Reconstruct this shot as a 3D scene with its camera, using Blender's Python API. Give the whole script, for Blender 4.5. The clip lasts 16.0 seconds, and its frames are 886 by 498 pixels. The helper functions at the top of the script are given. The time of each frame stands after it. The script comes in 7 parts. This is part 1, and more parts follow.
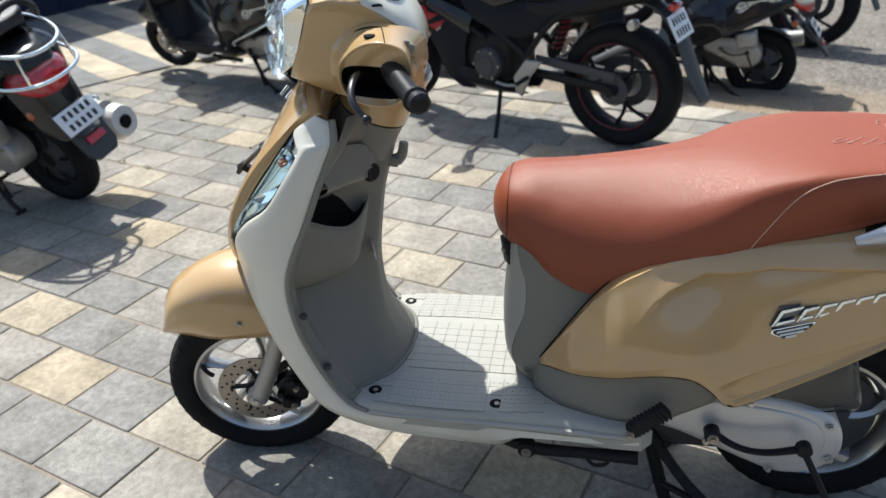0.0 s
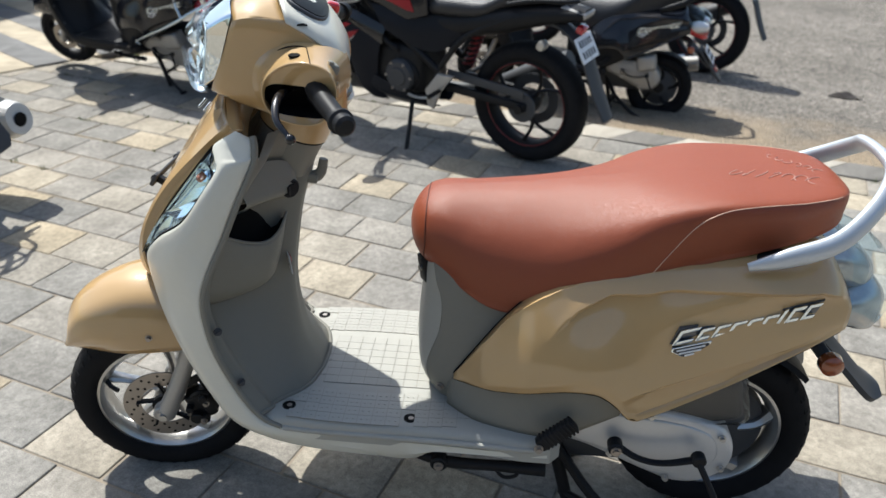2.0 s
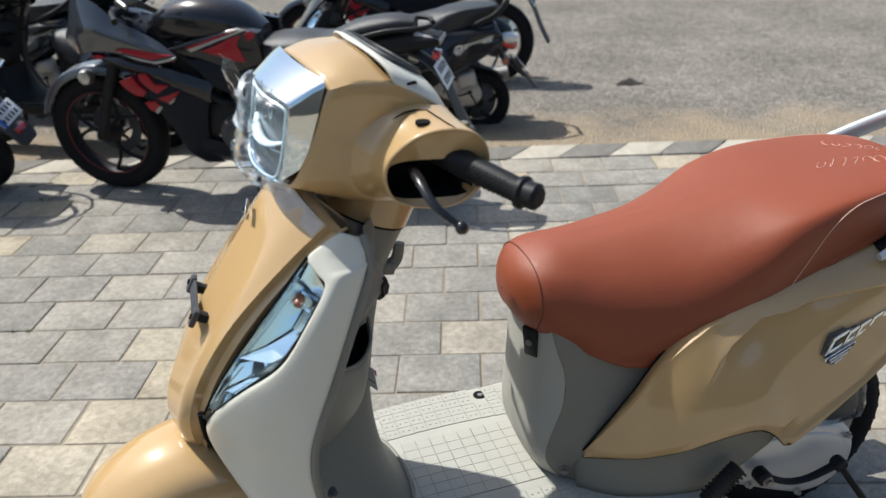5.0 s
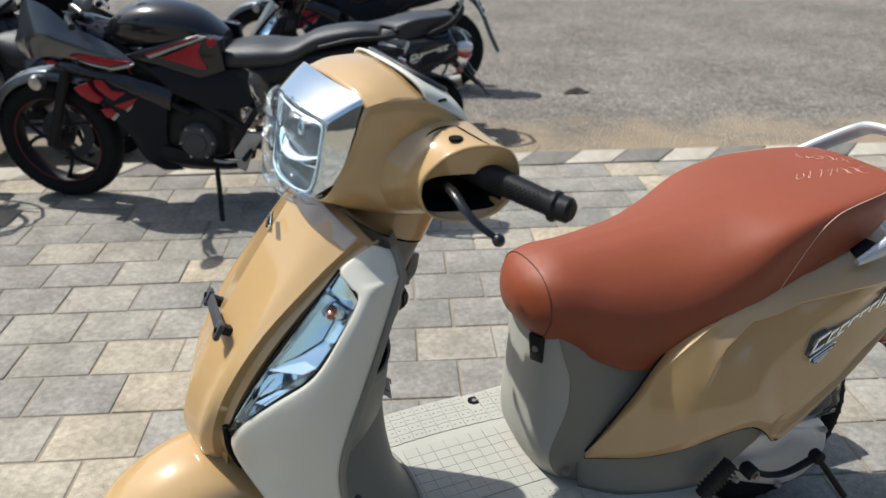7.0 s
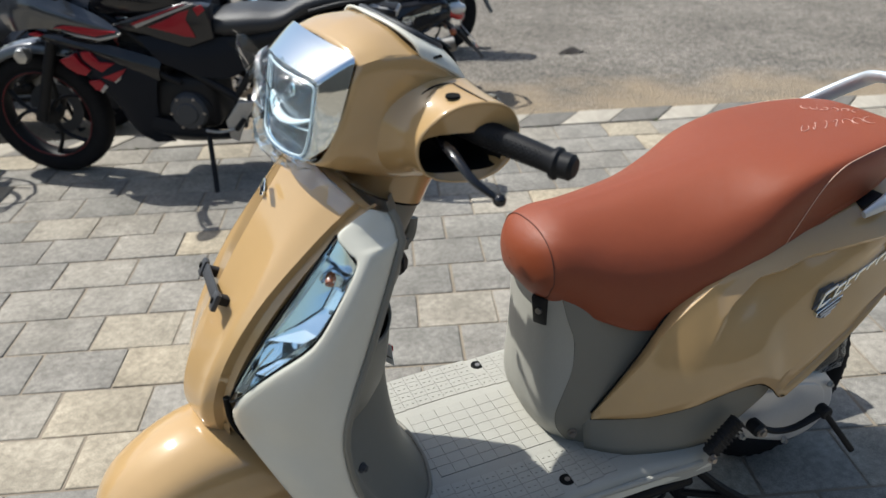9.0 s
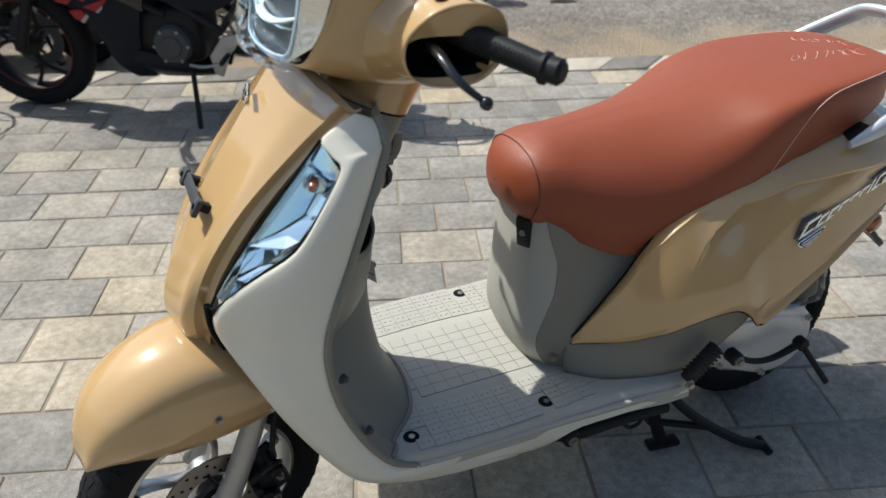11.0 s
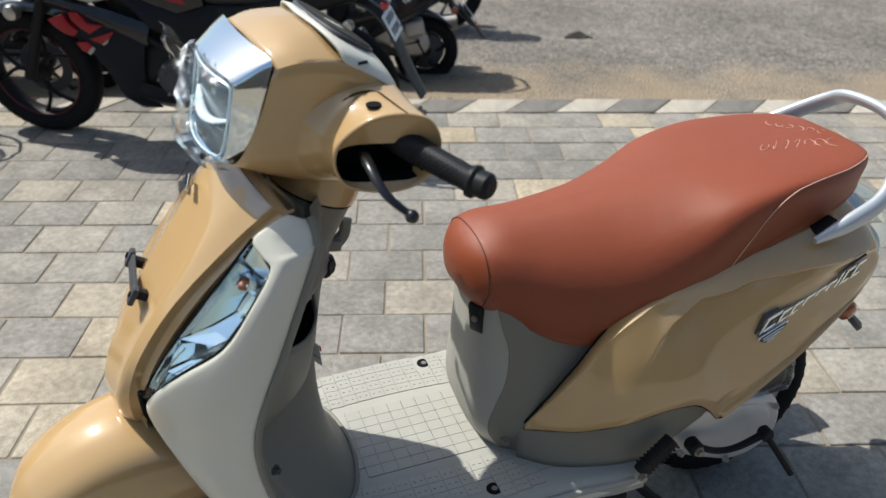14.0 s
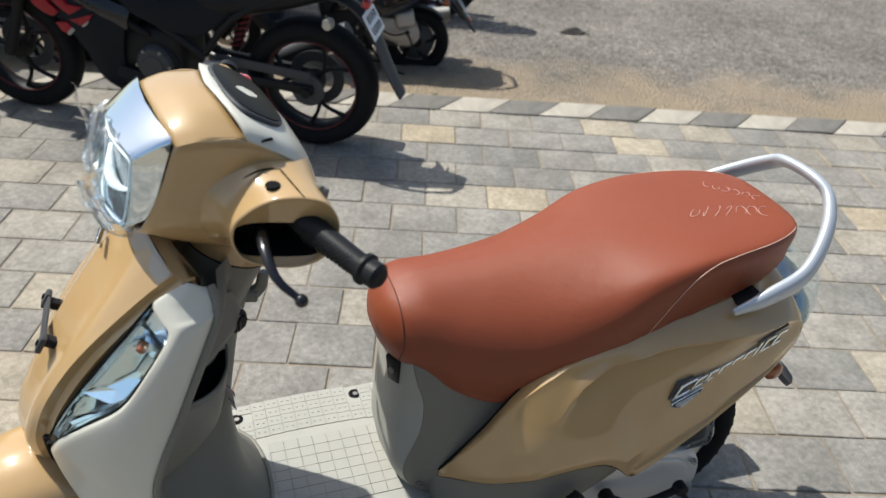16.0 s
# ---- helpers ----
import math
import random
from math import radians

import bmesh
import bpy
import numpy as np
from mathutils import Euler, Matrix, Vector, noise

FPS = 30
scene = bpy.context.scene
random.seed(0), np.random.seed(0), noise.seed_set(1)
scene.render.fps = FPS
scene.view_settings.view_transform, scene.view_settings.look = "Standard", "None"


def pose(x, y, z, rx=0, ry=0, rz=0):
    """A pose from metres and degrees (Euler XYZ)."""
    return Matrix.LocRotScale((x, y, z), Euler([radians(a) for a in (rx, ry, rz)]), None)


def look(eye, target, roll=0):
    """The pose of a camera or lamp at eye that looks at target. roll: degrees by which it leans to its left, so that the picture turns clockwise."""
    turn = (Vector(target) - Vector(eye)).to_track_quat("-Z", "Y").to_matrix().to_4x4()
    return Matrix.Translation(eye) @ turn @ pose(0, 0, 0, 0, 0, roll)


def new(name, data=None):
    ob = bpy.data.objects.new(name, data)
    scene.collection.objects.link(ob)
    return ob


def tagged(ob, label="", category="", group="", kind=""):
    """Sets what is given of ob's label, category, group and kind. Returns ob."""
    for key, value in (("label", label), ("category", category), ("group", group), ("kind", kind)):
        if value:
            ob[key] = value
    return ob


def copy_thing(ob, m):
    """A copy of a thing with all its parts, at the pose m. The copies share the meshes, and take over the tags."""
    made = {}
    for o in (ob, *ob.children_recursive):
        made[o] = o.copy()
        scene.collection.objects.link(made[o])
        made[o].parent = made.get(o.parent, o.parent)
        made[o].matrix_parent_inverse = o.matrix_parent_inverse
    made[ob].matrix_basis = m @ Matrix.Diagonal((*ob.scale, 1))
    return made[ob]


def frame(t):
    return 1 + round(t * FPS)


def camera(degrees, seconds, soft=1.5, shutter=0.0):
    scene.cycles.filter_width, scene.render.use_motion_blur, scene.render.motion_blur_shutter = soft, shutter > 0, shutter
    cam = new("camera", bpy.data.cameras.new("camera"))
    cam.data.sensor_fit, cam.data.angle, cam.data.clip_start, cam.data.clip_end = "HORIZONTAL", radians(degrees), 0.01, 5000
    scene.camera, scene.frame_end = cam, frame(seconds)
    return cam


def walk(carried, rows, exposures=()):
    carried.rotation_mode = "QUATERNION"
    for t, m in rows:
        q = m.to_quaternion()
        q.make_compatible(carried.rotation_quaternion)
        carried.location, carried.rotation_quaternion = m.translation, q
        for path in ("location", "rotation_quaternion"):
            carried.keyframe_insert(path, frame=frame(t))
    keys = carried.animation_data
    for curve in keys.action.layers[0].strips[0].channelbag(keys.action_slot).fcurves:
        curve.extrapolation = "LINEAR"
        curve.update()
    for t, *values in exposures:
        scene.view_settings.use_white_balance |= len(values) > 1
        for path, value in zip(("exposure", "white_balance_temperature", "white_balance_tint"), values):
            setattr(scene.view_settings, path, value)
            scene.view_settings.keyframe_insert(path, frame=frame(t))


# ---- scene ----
cam = camera(58.7, 16.0)
cam.data.dof.use_dof, cam.data.dof.focus_distance, cam.data.dof.aperture_fstop = True, 1.50, 4.2
PATH = [
    (0, (0.11, -1.408, 1.375), (-0.251, 0.318, 0.43), -3.2),
    (0.5, (0.131, -1.42, 1.393), (-0.192, 0.314, 0.449), -2.0),
    (1, (0.162, -1.419, 1.416), (-0.101, 0.327, 0.477), -0.4),
    (1.5, (0.173, -1.4, 1.416), (-0.02, 0.356, 0.478), 0.8),
    (2, (0.084, -1.423, 1.41), (-0.034, 0.34, 0.473), 1.6),
    (2.5, (-0.028, -1.431, 1.389), (-0.058, 0.335, 0.451), 1.5),
    (3, (-0.132, -1.308, 1.394), (-0.047, 0.459, 0.461), 0.8),
    (3.5, (-0.239, -1.265, 1.407), (-0.025, 0.496, 0.482), -0.4),
    (4, (-0.398, -1.251, 1.413), (-0.058, 0.495, 0.499), -1.5),
    (4.5, (-0.472, -1.199, 1.387), (-0.011, 0.528, 0.489), -2.3),
    (5, (-0.508, -1.104, 1.374), (0.007, 0.619, 0.499), -2.3),
    (5.2, (-0.525, -1.093, 1.373), (-0.004, 0.637, 0.516), -2.5),
    (7.3, (-0.659, -1.082, 1.402), (0.025, 0.582, 0.528), -0.3),
    (7.5, (-0.669, -1.072, 1.401), (-0.016, 0.598, 0.515), -0.7),
    (8, (-0.663, -1.052, 1.392), (-0.053, 0.623, 0.486), -1.6),
    (8.5, (-0.646, -1.059, 1.384), (-0.023, 0.603, 0.461), -2.0),
    (9, (-0.633, -1.064, 1.383), (0.032, 0.57, 0.44), -2.0),
    (9.5, (-0.632, -1.07, 1.368), (0.058, 0.533, 0.391), -1.5),
    (10, (-0.64, -1.079, 1.339), (0.054, 0.495, 0.319), -0.8),
    (10.2, (-0.649, -1.082, 1.319), (0.04, 0.483, 0.282), -0.6),
    (12.3, (-0.631, -1.092, 1.339), (0.051, 0.492, 0.327), 0.6),
    (12.5, (-0.632, -1.093, 1.348), (0.06, 0.499, 0.356), 0.6),
    (13, (-0.616, -1.087, 1.373), (0.083, 0.523, 0.414), 0.7),
    (13.5, (-0.578, -1.077, 1.394), (0.097, 0.541, 0.43), 0.8),
    (14, (-0.504, -1.067, 1.419), (0.125, 0.543, 0.413), 1.1),
    (14.5, (-0.393, -1.055, 1.444), (0.196, 0.534, 0.382), 1.6),
    (15, (-0.345, -1.045, 1.499), (0.232, 0.524, 0.4), 2.6),
    (15.5, (-0.353, -1.044, 1.538), (0.238, 0.519, 0.438), 3.7),
    (16, (-0.359, -1.051, 1.558), (0.253, 0.52, 0.481), 4.6),
]
walk(cam, [(t, look(eye, target, roll)) for t, eye, target, roll in PATH], exposures=((0.0, 0.74, 6110, 7), (5.0, 0.50, 6220, 7), (9.0, 0.38, 6240, 7), (12.5, 0.45, 6260, 7), (13.7, 0.36, 6270, 7), (16.0, 0.38, 6280, 7)))

# ---- sky and sun ----
SUN_EL, SUN_AZ = 57.5, 132.5  # degrees above the horizon; degrees from +x towards +y of the side that the sun stands on
world = bpy.data.worlds.new("sky")
scene.world = world
world.use_nodes = True
wn = world.node_tree.nodes
sky = wn.new("ShaderNodeTexSky")
sky.sky_type, sky.sun_disc = "NISHITA", False
sky.sun_elevation, sky.sun_rotation = radians(SUN_EL), radians(90 - SUN_AZ)
sky.air_density, sky.dust_density = 1.2, 2.5
wn["Background"].inputs["Strength"].default_value = 0.105
world.node_tree.links.new(sky.outputs[0], wn["Background"].inputs["Color"])
sun = new("sun", bpy.data.lights.new("sun", "SUN"))
sun.data.energy, sun.data.angle, sun.data.color = 4.4, radians(0.6), (1.0, 0.955, 0.89)
ca, sa, ce, se = math.cos(radians(SUN_AZ)), math.sin(radians(SUN_AZ)), math.cos(radians(SUN_EL)), math.sin(radians(SUN_EL))
sun.matrix_world = look((20 * ca * ce, 20 * sa * ce, 20 * se), (0, 0, 0))


# ---- materials ----
def mat(name, color, rough=0.5, metal=0.0, coat=0.0, spec=0.5, vary=0.0, vscale=8.0, bump=0.0, bscale=60.0, trans=0.0, ior=1.45, island=0.0, stain=0.0, rvary=0.0):
    """A surface with its colour, two scales of variation, a fine relief and, where asked, a shift for each object."""
    m = bpy.data.materials.new(name)
    m.use_nodes = True
    n, l = m.node_tree.nodes, m.node_tree.links
    b = n["Principled BSDF"]
    for key, v in (("Roughness", rough), ("Metallic", metal), ("Coat Weight", coat), ("Coat Roughness", 0.04), ("Specular IOR Level", spec), ("Transmission Weight", trans), ("IOR", ior)):
        b.inputs[key].default_value = v
    b.inputs["Base Color"].default_value = (*color, 1)
    tc = n.new("ShaderNodeTexCoord")
    col = None
    if vary or island or stain:
        rgb = n.new("ShaderNodeRGB")
        rgb.outputs[0].default_value = (*color, 1)
        col = rgb.outputs[0]

        def scale_by(sock_in, fac, lo, hi):
            mr = n.new("ShaderNodeMapRange")
            mr.inputs["To Min"].default_value, mr.inputs["To Max"].default_value = lo, hi
            l.new(fac, mr.inputs["Value"])
            mx = n.new("ShaderNodeMix")
            mx.data_type, mx.blend_type = "RGBA", "MULTIPLY"
            mx.inputs["Factor"].default_value = 1.0
            l.new(sock_in, mx.inputs[6])
            l.new(mr.outputs[0], mx.inputs[7])
            return mx.outputs[2]

        if vary:
            for s, k in ((vscale, 1.0), (vscale * 9, 0.6)):
                t = n.new("ShaderNodeTexNoise")
                t.inputs["Scale"].default_value, t.inputs["Detail"].default_value = s, 5
                l.new(tc.outputs["Object"], t.inputs["Vector"])
                col = scale_by(col, t.outputs["Fac"], 1 - vary * k, 1 + vary * k)
        if stain:
            t = n.new("ShaderNodeTexNoise")
            t.inputs["Scale"].default_value, t.inputs["Detail"].default_value, t.inputs["Distortion"].default_value = vscale * 0.6, 8, 1.2
            l.new(tc.outputs["Object"], t.inputs["Vector"])
            r = n.new("ShaderNodeValToRGB")
            r.color_ramp.elements[0].position, r.color_ramp.elements[1].position = 0.42, 0.62
            l.new(t.outputs["Fac"], r.inputs[0])
            col = scale_by(col, r.outputs[0], 1 - stain, 1.0)
        if island:
            oi = n.new("ShaderNodeObjectInfo")
            col = scale_by(col, oi.outputs["Random"], 1 - island, 1 + island)
        l.new(col, b.inputs["Base Color"])
    if rvary:
        t = n.new("ShaderNodeTexNoise")
        t.inputs["Scale"].default_value, t.inputs["Detail"].default_value = 14, 6
        l.new(tc.outputs["Object"], t.inputs["Vector"])
        mr = n.new("ShaderNodeMapRange")
        mr.inputs["To Min"].default_value, mr.inputs["To Max"].default_value = max(0.0, rough - rvary), min(1.0, rough + rvary)
        l.new(t.outputs["Fac"], mr.inputs["Value"])
        l.new(mr.outputs[0], b.inputs["Roughness"])
    if bump:
        t = n.new("ShaderNodeTexNoise")
        t.inputs["Scale"].default_value, t.inputs["Detail"].default_value = bscale, 4
        l.new(tc.outputs["Object"], t.inputs["Vector"])
        bp = n.new("ShaderNodeBump")
        bp.inputs["Strength"].default_value, bp.inputs["Distance"].default_value = bump, 0.002
        l.new(t.outputs["Fac"], bp.inputs["Height"])
        l.new(bp.outputs[0], b.inputs["Normal"])
    return m


def leather(name, color):
    """Grained vinyl: small cells, faint creases."""
    m = mat(name, color, rough=0.46, spec=0.50, vary=0.06, vscale=7)
    n, l = m.node_tree.nodes, m.node_tree.links
    tc = n.new("ShaderNodeTexCoord")
    v = n.new("ShaderNodeTexVoronoi")
    v.feature = "DISTANCE_TO_EDGE"
    v.inputs["Scale"].default_value = 480
    l.new(tc.outputs["Object"], v.inputs["Vector"])
    w = n.new("ShaderNodeTexNoise")
    w.inputs["Scale"].default_value, w.inputs["Detail"].default_value = 38, 3
    l.new(tc.outputs["Object"], w.inputs["Vector"])
    add = n.new("ShaderNodeMath")
    add.operation = "MULTIPLY_ADD"
    add.inputs[1].default_value = 0.9
    l.new(v.outputs["Distance"], add.inputs[0])
    l.new(w.outputs["Fac"], add.inputs[2])
    bp = n.new("ShaderNodeBump")
    bp.inputs["Strength"].default_value, bp.inputs["Distance"].default_value = 0.65, 0.0010
    l.new(add.outputs[0], bp.inputs["Height"])
    l.new(bp.outputs[0], n["Principled BSDF"].inputs["Normal"])
    return m


def clear_film(name, tint, gloss, crease=0.3):
    """A thin clear sheet: mostly see-through, with a glossy side."""
    m = bpy.data.materials.new(name)
    m.use_nodes = True
    n, l = m.node_tree.nodes, m.node_tree.links
    n.remove(n["Principled BSDF"])
    tr, gl, mx = n.new("ShaderNodeBsdfTransparent"), n.new("ShaderNodeBsdfGlossy"), n.new("ShaderNodeMixShader")
    tr.inputs["Color"].default_value = (*tint, 1)
    gl.inputs["Color"].default_value, gl.inputs["Roughness"].default_value = (0.95, 0.97, 1, 1), 0.09
    lw = n.new("ShaderNodeLayerWeight")
    lw.inputs["Blend"].default_value = gloss
    mr = n.new("ShaderNodeMapRange")
    mr.inputs["To Min"].default_value, mr.inputs["To Max"].default_value = gloss * 0.5, 0.85
    l.new(lw.outputs["Fresnel"], mr.inputs["Value"])
    t = n.new("ShaderNodeTexNoise")
    t.inputs["Scale"].default_value, t.inputs["Detail"].default_value, t.inputs["Distortion"].default_value = 55, 5, 1.5
    tc = n.new("ShaderNodeTexCoord")
    l.new(tc.outputs["Object"], t.inputs["Vector"])
    bp = n.new("ShaderNodeBump")
    bp.inputs["Strength"].default_value, bp.inputs["Distance"].default_value = crease, 0.004
    l.new(t.outputs["Fac"], bp.inputs["Height"])
    l.new(bp.outputs[0], gl.inputs["Normal"])
    l.new(mr.outputs[0], mx.inputs[0])
    l.new(tr.outputs[0], mx.inputs[1])
    l.new(gl.outputs[0], mx.inputs[2])
    l.new(mx.outputs[0], n["Material Output"].inputs["Surface"])
    return m


TAN = mat("tan_paint", (0.448, 0.292, 0.130), 0.42, coat=1.0, spec=0.12, vary=0.03, rvary=0.05)
for key_, val_ in (("Coat IOR", 1.62), ("Coat Roughness", 0.09)):
    TAN.node_tree.nodes["Principled BSDF"].inputs[key_].default_value = val_
CREAM = mat("cream_plastic", (0.59, 0.570, 0.485), 0.32, coat=0.35, spec=0.4, vary=0.04, bump=0.05, bscale=900)
GREY = mat("grey_plastic", (0.188, 0.178, 0.147), 0.50, spec=0.35, vary=0.05, bump=0.10, bscale=900)
FLOORMAT = mat("floor_plastic", (0.350, 0.340, 0.298), 0.5, spec=0.35, vary=0.06, vscale=14, bump=0.08, bscale=700)
SEAT = leather("brown_vinyl", (0.225, 0.050, 0.018))
THREAD = mat("pale_thread", (0.52, 0.34, 0.25), 0.8)
# dark brown that paints the shade in the crease of the seat seam
SEAMSHADE = mat("seam_shadow", (0.10, 0.030, 0.018), 0.7)
# darker than the deck: the shade between the pads is in this colour
GROOVE = mat("shaded_groove", (0.272, 0.263, 0.230), 0.8, vary=0.2, vscale=30)
CHROME = mat("chrome", (0.72, 0.79, 0.83), 0.05, metal=1.0)
SILVER = mat("silver_paint", (0.50, 0.53, 0.56), 0.42, metal=0.35, coat=0.3, vary=0.03)
ALLOY = mat("cast_alloy", (0.45, 0.445, 0.43), 0.30, metal=0.85, vary=0.08, vscale=30, bump=0.1, bscale=300)
STEEL = mat("drilled_steel", (0.33, 0.30, 0.27), 0.42, metal=0.9, vary=0.12, vscale=40)
RUBBER = mat("tyre_rubber", (0.013, 0.013, 0.014), 0.68, spec=0.10, vary=0.25, vscale=30, bump=0.25, bscale=250)
BLACK = mat("black_plastic", (0.012, 0.012, 0.013), 0.48, spec=0.22, vary=0.15, vscale=40, bump=0.12, bscale=500)
BLACKPAINT = mat("black_gloss_paint", (0.009, 0.009, 0.011), 0.25, coat=0.5, spec=0.3, vary=0.1)
BLACKSEAT = leather("black_vinyl", (0.022, 0.022, 0.024))
# near-black that puts the shade of holes, gaps and recesses into colour; also seals
DARK = mat("shade_and_seal_black", (0.008, 0.008, 0.008), 0.8, spec=0.1)
LENS = clear_film("clear_lens", (0.86, 0.95, 0.99), 0.05)
FILM = clear_film("packing_film", (0.955, 0.975, 0.985), 0.11, 0.6)
TAPE = clear_film("packing_tape", (0.93, 0.93, 0.92), 0.22)
REFLECT = mat("lamp_reflector", (0.84, 0.89, 0.92), 0.14, metal=0.95)
BOWL = mat("satin_bowl", (0.24, 0.26, 0.28), 0.26, metal=0.85, vary=0.3, vscale=45)
GUIDE = mat("milky_light_guide", (0.80, 0.82, 0.82), 0.25, coat=0.6)
TAILCORE = mat("tail_chamber", (0.40, 0.41, 0.41), 0.25, metal=0.6, vary=0.2, vscale=60)
RED = mat("red_lens", (0.42, 0.015, 0.02), 0.15, coat=1.0)
REDPAINT = mat("red_paint", (0.27, 0.006, 0.014), 0.38, coat=0.25, spec=0.3, vary=0.06)
FAIRING = mat("dark_fairing", (0.008, 0.010, 0.015), 0.50, spec=0.18, vary=0.15, vscale=6)
DARKRED = mat("worn_red_paint", (0.16, 0.010, 0.014), 0.4, vary=0.15, vscale=20)
CLEARLAMP = mat("clear_lamp", (0.62, 0.63, 0.63), 0.15, metal=0.3, coat=1.0, vary=0.1, vscale=40)
AMBER = mat("amber_lens", (0.30, 0.075, 0.02), 0.2, coat=0.8)
WHITE = mat("white_plate", (0.72, 0.73, 0.74), 0.45, vary=0.04)
INK = mat("dark_ink", (0.03, 0.03, 0.035), 0.6)
BLUE = mat("blue_strip", (0.03, 0.10, 0.40), 0.5)
CHALK = mat("chalk_mark", (0.55, 0.35, 0.29), 0.9)
SCREEN = mat("display_glass", (0.012, 0.012, 0.012), 0.3, spec=0.05)
GUNMETAL = mat("gunmetal_paint", (0.055, 0.060, 0.068), 0.28, metal=0.4, coat=1.0, vary=0.1)
CASE = mat("silver_case_paint", (0.56, 0.55, 0.53), 0.38, metal=0.30, vary=0.06, vscale=12, bump=0.05, bscale=400)
DARKGREY = mat("dark_grey_plastic", (0.05, 0.052, 0.056), 0.5, spec=0.35, vary=0.08)
SILVERDULL = mat("dull_silver_paint", (0.36, 0.35, 0.33), 0.45, metal=0.5, vary=0.1, vscale=20)


# ---- mesh tools ----
def spline(points, n, closed=False):
    """Points along a smooth curve through the given ones, n steps for each stretch."""
    p = np.array(points, float)
    k = len(p)
    out = []
    for i in range(k if closed else k - 1):
        a, b = p[i], p[(i + 1) % k]
        before = p[(i - 1) % k] if closed or i > 0 else 2 * a - b
        after = p[(i + 2) % k] if closed or i + 2 < k else 2 * b - a
        for s in range(n):
            t = s / n
            out.append(0.5 * (2 * a + (b - before) * t + (2 * before - 5 * a + 4 * b - after) * t ** 2 + (3 * a - before - 3 * b + after) * t ** 3))
    if not closed:
        out.append(p[-1])
    return np.array(out)


def sheet(grid, nu=4, nv=4, closed=False, caps=False, thick=0.0):
    """A smooth skin through a grid of points: rows of sections. closed: each section is a ring."""
    g = np.array(grid, float)
    g = np.array([spline(row, nv, closed) for row in g]) if nv > 1 else g
    g = np.array([spline(g[:, j], nu) for j in range(g.shape[1])]).transpose(1, 0, 2) if nu > 1 else g
    bm = bmesh.new()
    vs = [[bm.verts.new(p) for p in row] for row in g]
    m = len(vs[0])
    for a, b in zip(vs, vs[1:]):
        for j in range(m if closed else m - 1):
            k = (j + 1) % m
            bm.faces.new((a[j], a[k], b[k], b[j]))
    if caps:
        bm.faces.new(vs[0][::-1])
        bm.faces.new(vs[-1])
    bmesh.ops.remove_doubles(bm, verts=bm.verts, dist=0.00002)
    bmesh.ops.recalc_face_normals(bm, faces=bm.faces)
    if thick:
        bmesh.ops.solidify(bm, geom=bm.faces, thickness=thick)
    return bm


def box(size, at=(0, 0, 0), turn=(0, 0, 0), bevel=0.0, segs=2, bm=None):
    own = bmesh.new()
    bmesh.ops.create_cube(own, size=1.0)
    bmesh.ops.scale(own, vec=size, verts=own.verts)
    if bevel:
        bmesh.ops.bevel(own, geom=own.edges, offset=min(bevel, 0.49 * min(size)), segments=segs, profile=0.5, affect="EDGES")
    bmesh.ops.transform(own, matrix=pose(*at, *turn), verts=own.verts)
    return join(bm, own)


def join(bm, own):
    if bm is None:
        return own
    me = bpy.data.meshes.new("tmp")
    own.to_mesh(me)
    own.free()
    bm.from_mesh(me)
    bpy.data.meshes.remove(me)
    return bm


def tube(points, radius, segs=10, steps=5, bm=None, flat=1.0, caps=True):
    """A bar along a smooth curve; radius is a number or one for each point; flat squeezes it across."""
    pts = spline(points, steps) if steps > 1 else np.array(points, float)
    rad = [radius] * len(points) if np.isscalar(radius) else radius
    rads = spline([[r] for r in rad], steps)[:, 0] if steps > 1 else np.array(rad)
    own = bmesh.new()
    rings, side = [], None
    for i, p in enumerate(pts):
        d = Vector(pts[min(i + 1, len(pts) - 1)] - pts[max(i - 1, 0)]).normalized()
        if side is None:
            up = Vector((0, 0, 1)) if abs(d.z) < 0.9 else Vector((1, 0, 0))
            side = d.cross(up).normalized()
        side = (side - d * side.dot(d)).normalized()
        top = side.cross(d)
        rings.append([own.verts.new(Vector(p) + float(rads[i]) * (math.cos(a) * side + flat * math.sin(a) * top)) for a in [2 * math.pi * k / segs for k in range(segs)]])
    for a, b in zip(rings, rings[1:]):
        for k in range(segs):
            own.faces.new((a[k], a[(k + 1) % segs], b[(k + 1) % segs], b[k]))
    if caps:
        own.faces.new(rings[0][::-1])
        own.faces.new(rings[-1])
    bmesh.ops.recalc_face_normals(own, faces=own.faces)
    return join(bm, own)


def lathe(profile, segs=48, at=(0, 0, 0), turn=(0, 0, 0), bm=None, closed=True):
    """A body of revolution about the local y axis: profile of (radius, y)."""
    own = bmesh.new()
    rings = [[own.verts.new((r * math.cos(a), y, r * math.sin(a))) for a in [2 * math.pi * k / segs for k in range(segs)]] for r, y in profile]
    pairs = list(zip(rings, rings[1:])) + ([(rings[-1], rings[0])] if closed else [])
    for a, b in pairs:
        for k in range(segs):
            own.faces.new((a[k], a[(k + 1) % segs], b[(k + 1) % segs], b[k]))
    if not closed:
        own.faces.new(rings[0][::-1])
        own.faces.new(rings[-1])
    bmesh.ops.remove_doubles(own, verts=own.verts, dist=0.00001)
    bmesh.ops.recalc_face_normals(own, faces=own.faces)
    bmesh.ops.transform(own, matrix=pose(*at, *turn), verts=own.verts)
    return join(bm, own)


